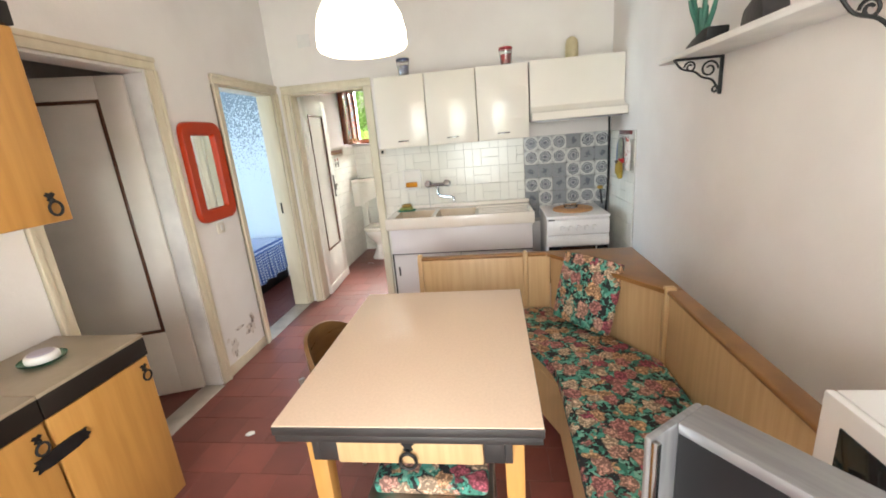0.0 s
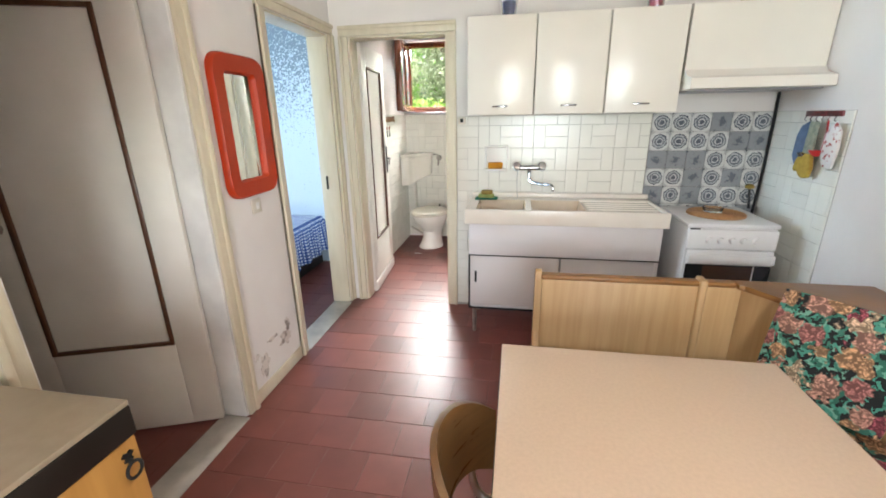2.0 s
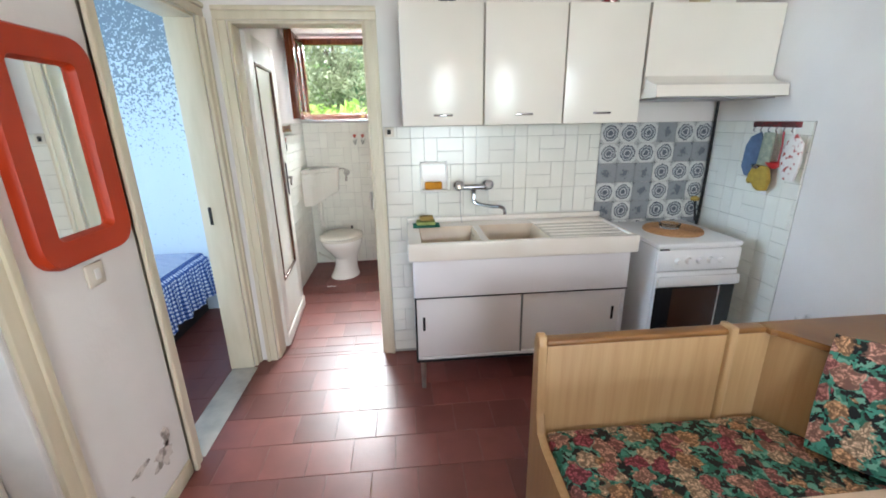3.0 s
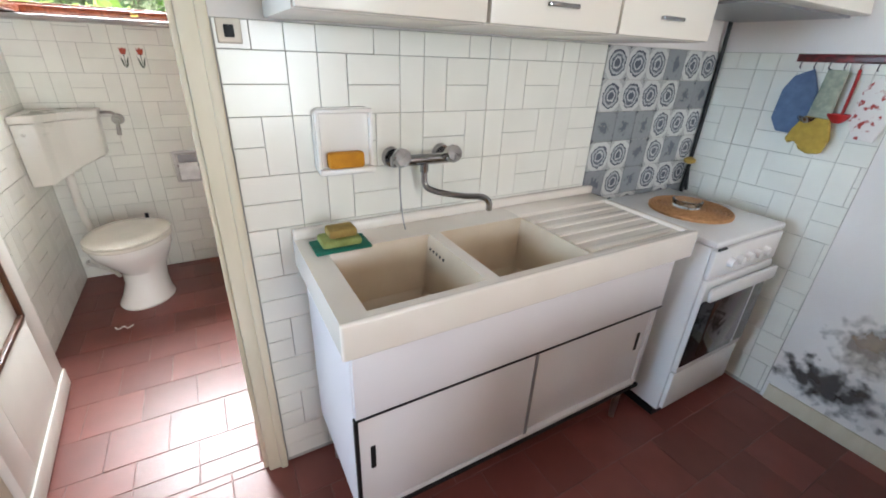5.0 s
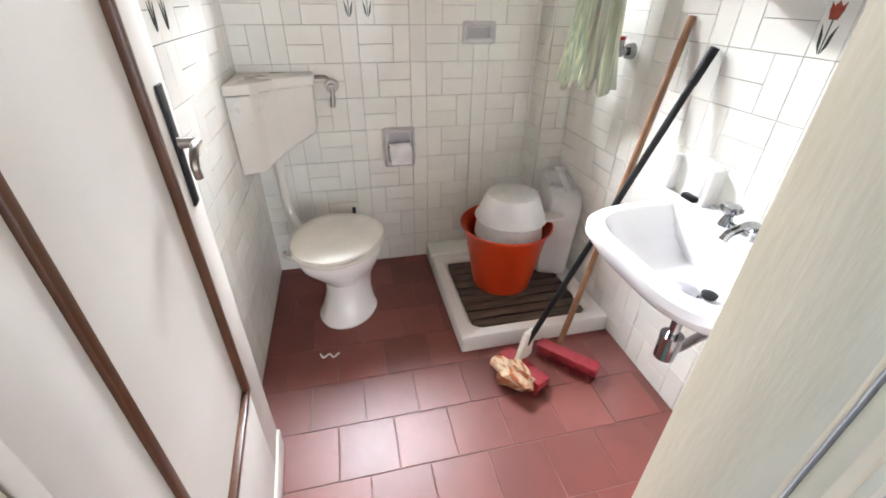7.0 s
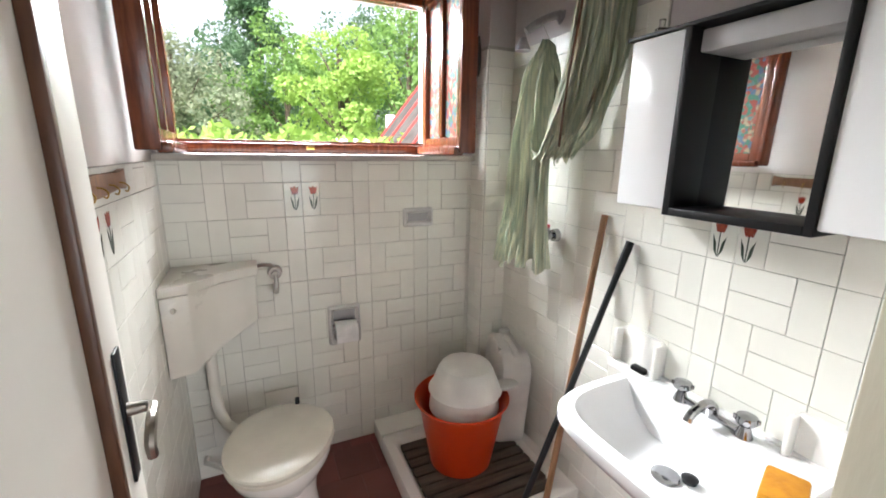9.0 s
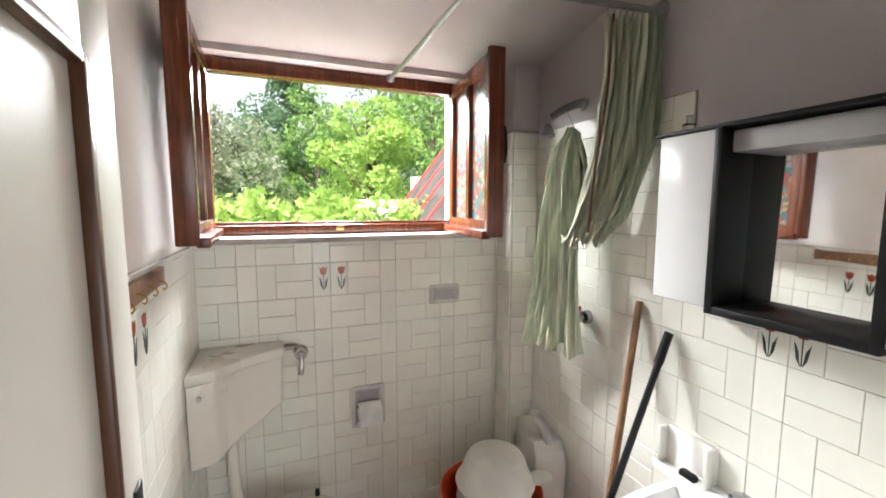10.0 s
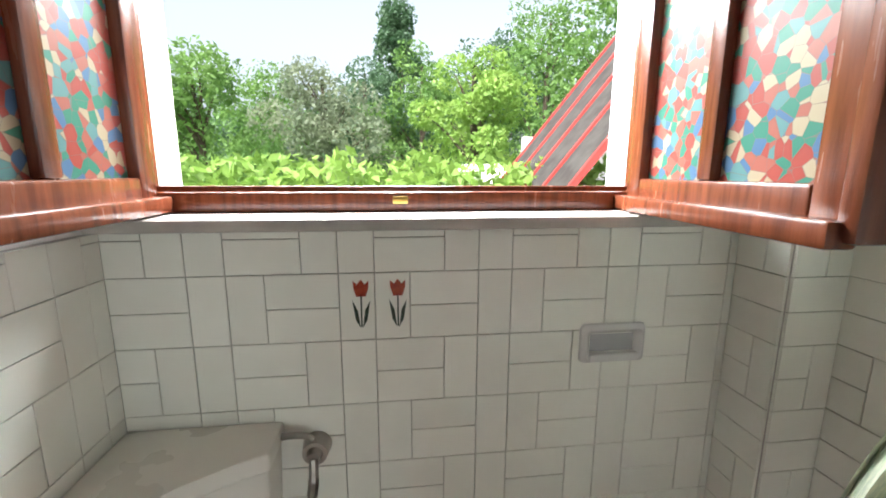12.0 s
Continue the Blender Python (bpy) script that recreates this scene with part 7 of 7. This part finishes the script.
def weave(parent, origin, turn, length, z0, z1, holes=(), top_line=1.368):
    """Basket-weave tiling: pairs of lying tiles and pairs of standing ones, shifted half a square from row to row.
    origin: the foot of the wall's left end; turn: the wall's facing in degrees round z (0 faces -y)."""
    base = pose(*origin, 0, 0, turn)
    rows = range(int(math.floor((z0 - top_line) / M)) - 1, int(math.ceil((z1 - top_line) / M)) + 1)
    for r in rows:
        zb = top_line + r * M
        shift = 0.0 if r % 2 else -0.5 * M
        for c in range(-1, int(length / M) + 3):
            xb = c * M + shift
            if c % 2 == 0:
                pieces = ((xb, xb + M, zb, zb + M / 2), (xb, xb + M, zb + M / 2, zb + M))
            else:
                pieces = ((xb, xb + M / 2, zb, zb + M), (xb + M / 2, xb + M, zb, zb + M))
            for a, b, p, q in pieces:
                a, b, p, q = max(a, 0), min(b, length), max(p, z0), min(q, z1)
                if b - a < 0.012 or q - p < 0.012:
                    continue
                mx, mz = (a + b) / 2, (p + q) / 2
                if any(h[0] < mx < h[1] and h[2] < mz < h[3] for h in holes):
                    continue
                key = (round(b - a, 3), round(q - p, 3))
                if key not in TILES:
                    TILES[key] = tile_mesh("tile", key[0] - JT, key[1] - JT, WTILE)
                ob = new("tile", TILES[key])
                ob.parent = parent
                ob.matrix_basis = base @ pose(mx, 0, mz, random.uniform(-0.12, 0.12), 0, 0)


def backing(name, lo, hi, label):
    return solo(name, box(B(), lo, hi), TGROUT, label, "wall tiling", "structure")


random.seed(11)
w1 = backing("tiling_bathroom_north", (WX + 0.002, BY - 0.004, 0.0), (-0.386, BY - 0.0005, 1.462), "cream glazed basket-weave tiles below the window")
weave(w1, (-1.7785, BY - 0.002, 0), 0, 1.3905, 0.0, 1.461)
w2 = backing("tiling_bathroom_west", (WX + 0.0005, 3.99, 0.0), (WX + 0.004, BY - 0.006, 1.462), "cream glazed basket-weave tiles on the side wall")
weave(w2, (WX + 0.002, 3.99, 0), 90, 1.7935, 0.0, 1.461)
w3 = backing("tiling_bathroom_east", (BX - 0.004, 3.99, 0.0), (BX - 0.0005, 5.65, 1.6716), "cream glazed basket-weave tiles behind the washbasin")
weave(w3, (BX - 0.002, 5.65, 0), -90, 1.66, 0.0, 1.6716)
w4 = backing("tiling_shower", (BX - 0.004, 4.815, 1.672), (BX - 0.0005, 5.65, 1.978), "cream glazed tiles rising behind the shower")
weave(w4, (BX - 0.002, 5.65, 0), -90, 0.835, 1.6716, 1.976)
w5 = backing("tiling_pier", (-0.389, 5.648, 0.0), (-0.3855, BY - 0.005, 1.99), "cream glazed tiles on the corner pier")
weave(w5, (-0.387, BY - 0.012, 0), -90, 0.132, 0.0, 1.985)
w6 = backing("tiling_pier_front", (-0.3852, 5.648, 0.0), (BX - 0.005, 5.6515, 1.99), "cream glazed tiles on the corner pier")
weave(w6, (-0.388, 5.650, 0), 0, 0.135, 0.0, 1.985)
w7 = backing("tiling_kitchen_north", (-0.902, KY - 0.004, 0.0), (0.378, KY - 0.0005, 1.438), "cream glazed basket-weave tiles behind the sink")
weave(w7, (-0.900, KY - 0.002, 0), 0, 1.276, 0.02, 1.437, (), 1.374)
w8 = backing("tiling_kitchen_east", (EX - 0.004, 3.215, 0.0), (EX - 0.0005, KY - 0.006, 1.438), "cream glazed basket-weave tiles beside the stove")
weave(w8, (EX - 0.002, 3.84, 0), -90, 0.625, 0.02, 1.437, (), 1.374)
w9 = backing("tiling_stove", (0.379, KY - 0.004, 0.70), (1.098, KY - 0.0005, 1.438), "blue and white medallion tiles behind the stove")
D = 0.1175
deco = tile_mesh("medallion_tile", D - JT, D - JT, DECO)
for i in range(6):
    for j in range(6):
        ob = new("medallion_tile", deco)
        ob.parent = w9
        ob.matrix_basis = pose(0.381 + D * (i + 0.5), KY - 0.002, 1.437 - D * (j + 0.5))

# floor tiles
P, Q, JF = 0.1985, 0.2035, 0.0032
FT = {}


def floor_piece(sx, sy):
    key = (round(sx, 3), round(sy, 3))
    if key not in FT:
        bm = B()
        prism(bm, [(-sx / 2, -sy / 2), (sx / 2, -sy / 2), (sx / 2, sy / 2), (-sx / 2, sy / 2)], "z", -0.012, 0.0)
        up = [f for f in bm.faces if f.calc_center_median().z > -1e-5]
        bmesh.ops.bevel(bm, geom=list({e for f in up for e in f.edges}), offset=0.0010, segments=1, affect="EDGES")
        FT[key] = mesh_of("terracotta_tile", bm, TERRA, False)
    return FT[key]


def lay(x0, x1, y0, y1, near, rest):
    """Running-bond squares; those that near() picks are pieces of the floor, the others go to the list rest."""
    for r in range(int((y0 - 4.507) / Q) - 2, int((y1 - 4.507) / Q) + 2):
        a, b = max(4.507 + r * Q, y0), min(4.507 + (r + 1) * Q, y1)
        if b - a < 0.02:
            continue
        off = -1.483 if r % 2 == 0 else -1.483 + P / 2
        for c in range(int((x0 - off) / P) - 2, int((x1 - off) / P) + 2):
            p, q = max(off + c * P, x0), min(off + (c + 1) * P, x1)
            if q - p < 0.02:
                continue
            m = pose((p + q) / 2, (a + b) / 2, 0.0, random.uniform(-0.25, 0.25), random.uniform(-0.25, 0.25), random.uniform(-0.3, 0.3))
            if near((p + q) / 2, (a + b) / 2):
                ob = new("terracotta_tile", floor_piece(q - p - JF, b - a - JF))
                ob.parent = floor
                ob.matrix_basis = m
            else:
                rest.append((m, q - p - JF, b - a - JF))


rest = []
lay(WX, EX, 1.2, KY, lambda x, y: x < 0.45 or y > 2.6, rest)
lay(WX, EX, SY, 1.2, lambda x, y: False, rest)
lay(BATHDOOR[0], BATHDOOR[1], KY, 3.98, lambda x, y: True, rest)
lay(WX, BX, 3.98, BY, lambda x, y: y < 5.1 or x < -0.9, rest)
lay(-5.0, WX - 0.14, 2.6, 4.72, lambda x, y: False, rest)
lay(-3.5, WX - 0.14, 1.0, 2.5, lambda x, y: False, rest)
verts, faces = [], []
for m, sx, sy in rest:
    i = len(verts)
    for z, k in ((0.0, 0.5), (-0.004, 0.515)):
        verts += [tuple(m @ Vector((u * sx * k * 2 * 0.5, v * sy * k * 2 * 0.5, z))) for u, v in ((-1, -1), (1, -1), (1, 1), (-1, 1))]
    faces += [(i, i + 1, i + 2, i + 3)] + [(i + k, i + 4 + k, i + 4 + (k + 1) % 4, i + (k + 1) % 4) for k in range(4)]
me = bpy.data.meshes.new("far_floor_tiles")
me.from_pydata(verts, [], faces)
me.materials.append(TERRA)
far = tagged(new("far_floor_tiles", me), "rows of red terracotta floor tiles", kind="stuff")
far.parent = floor
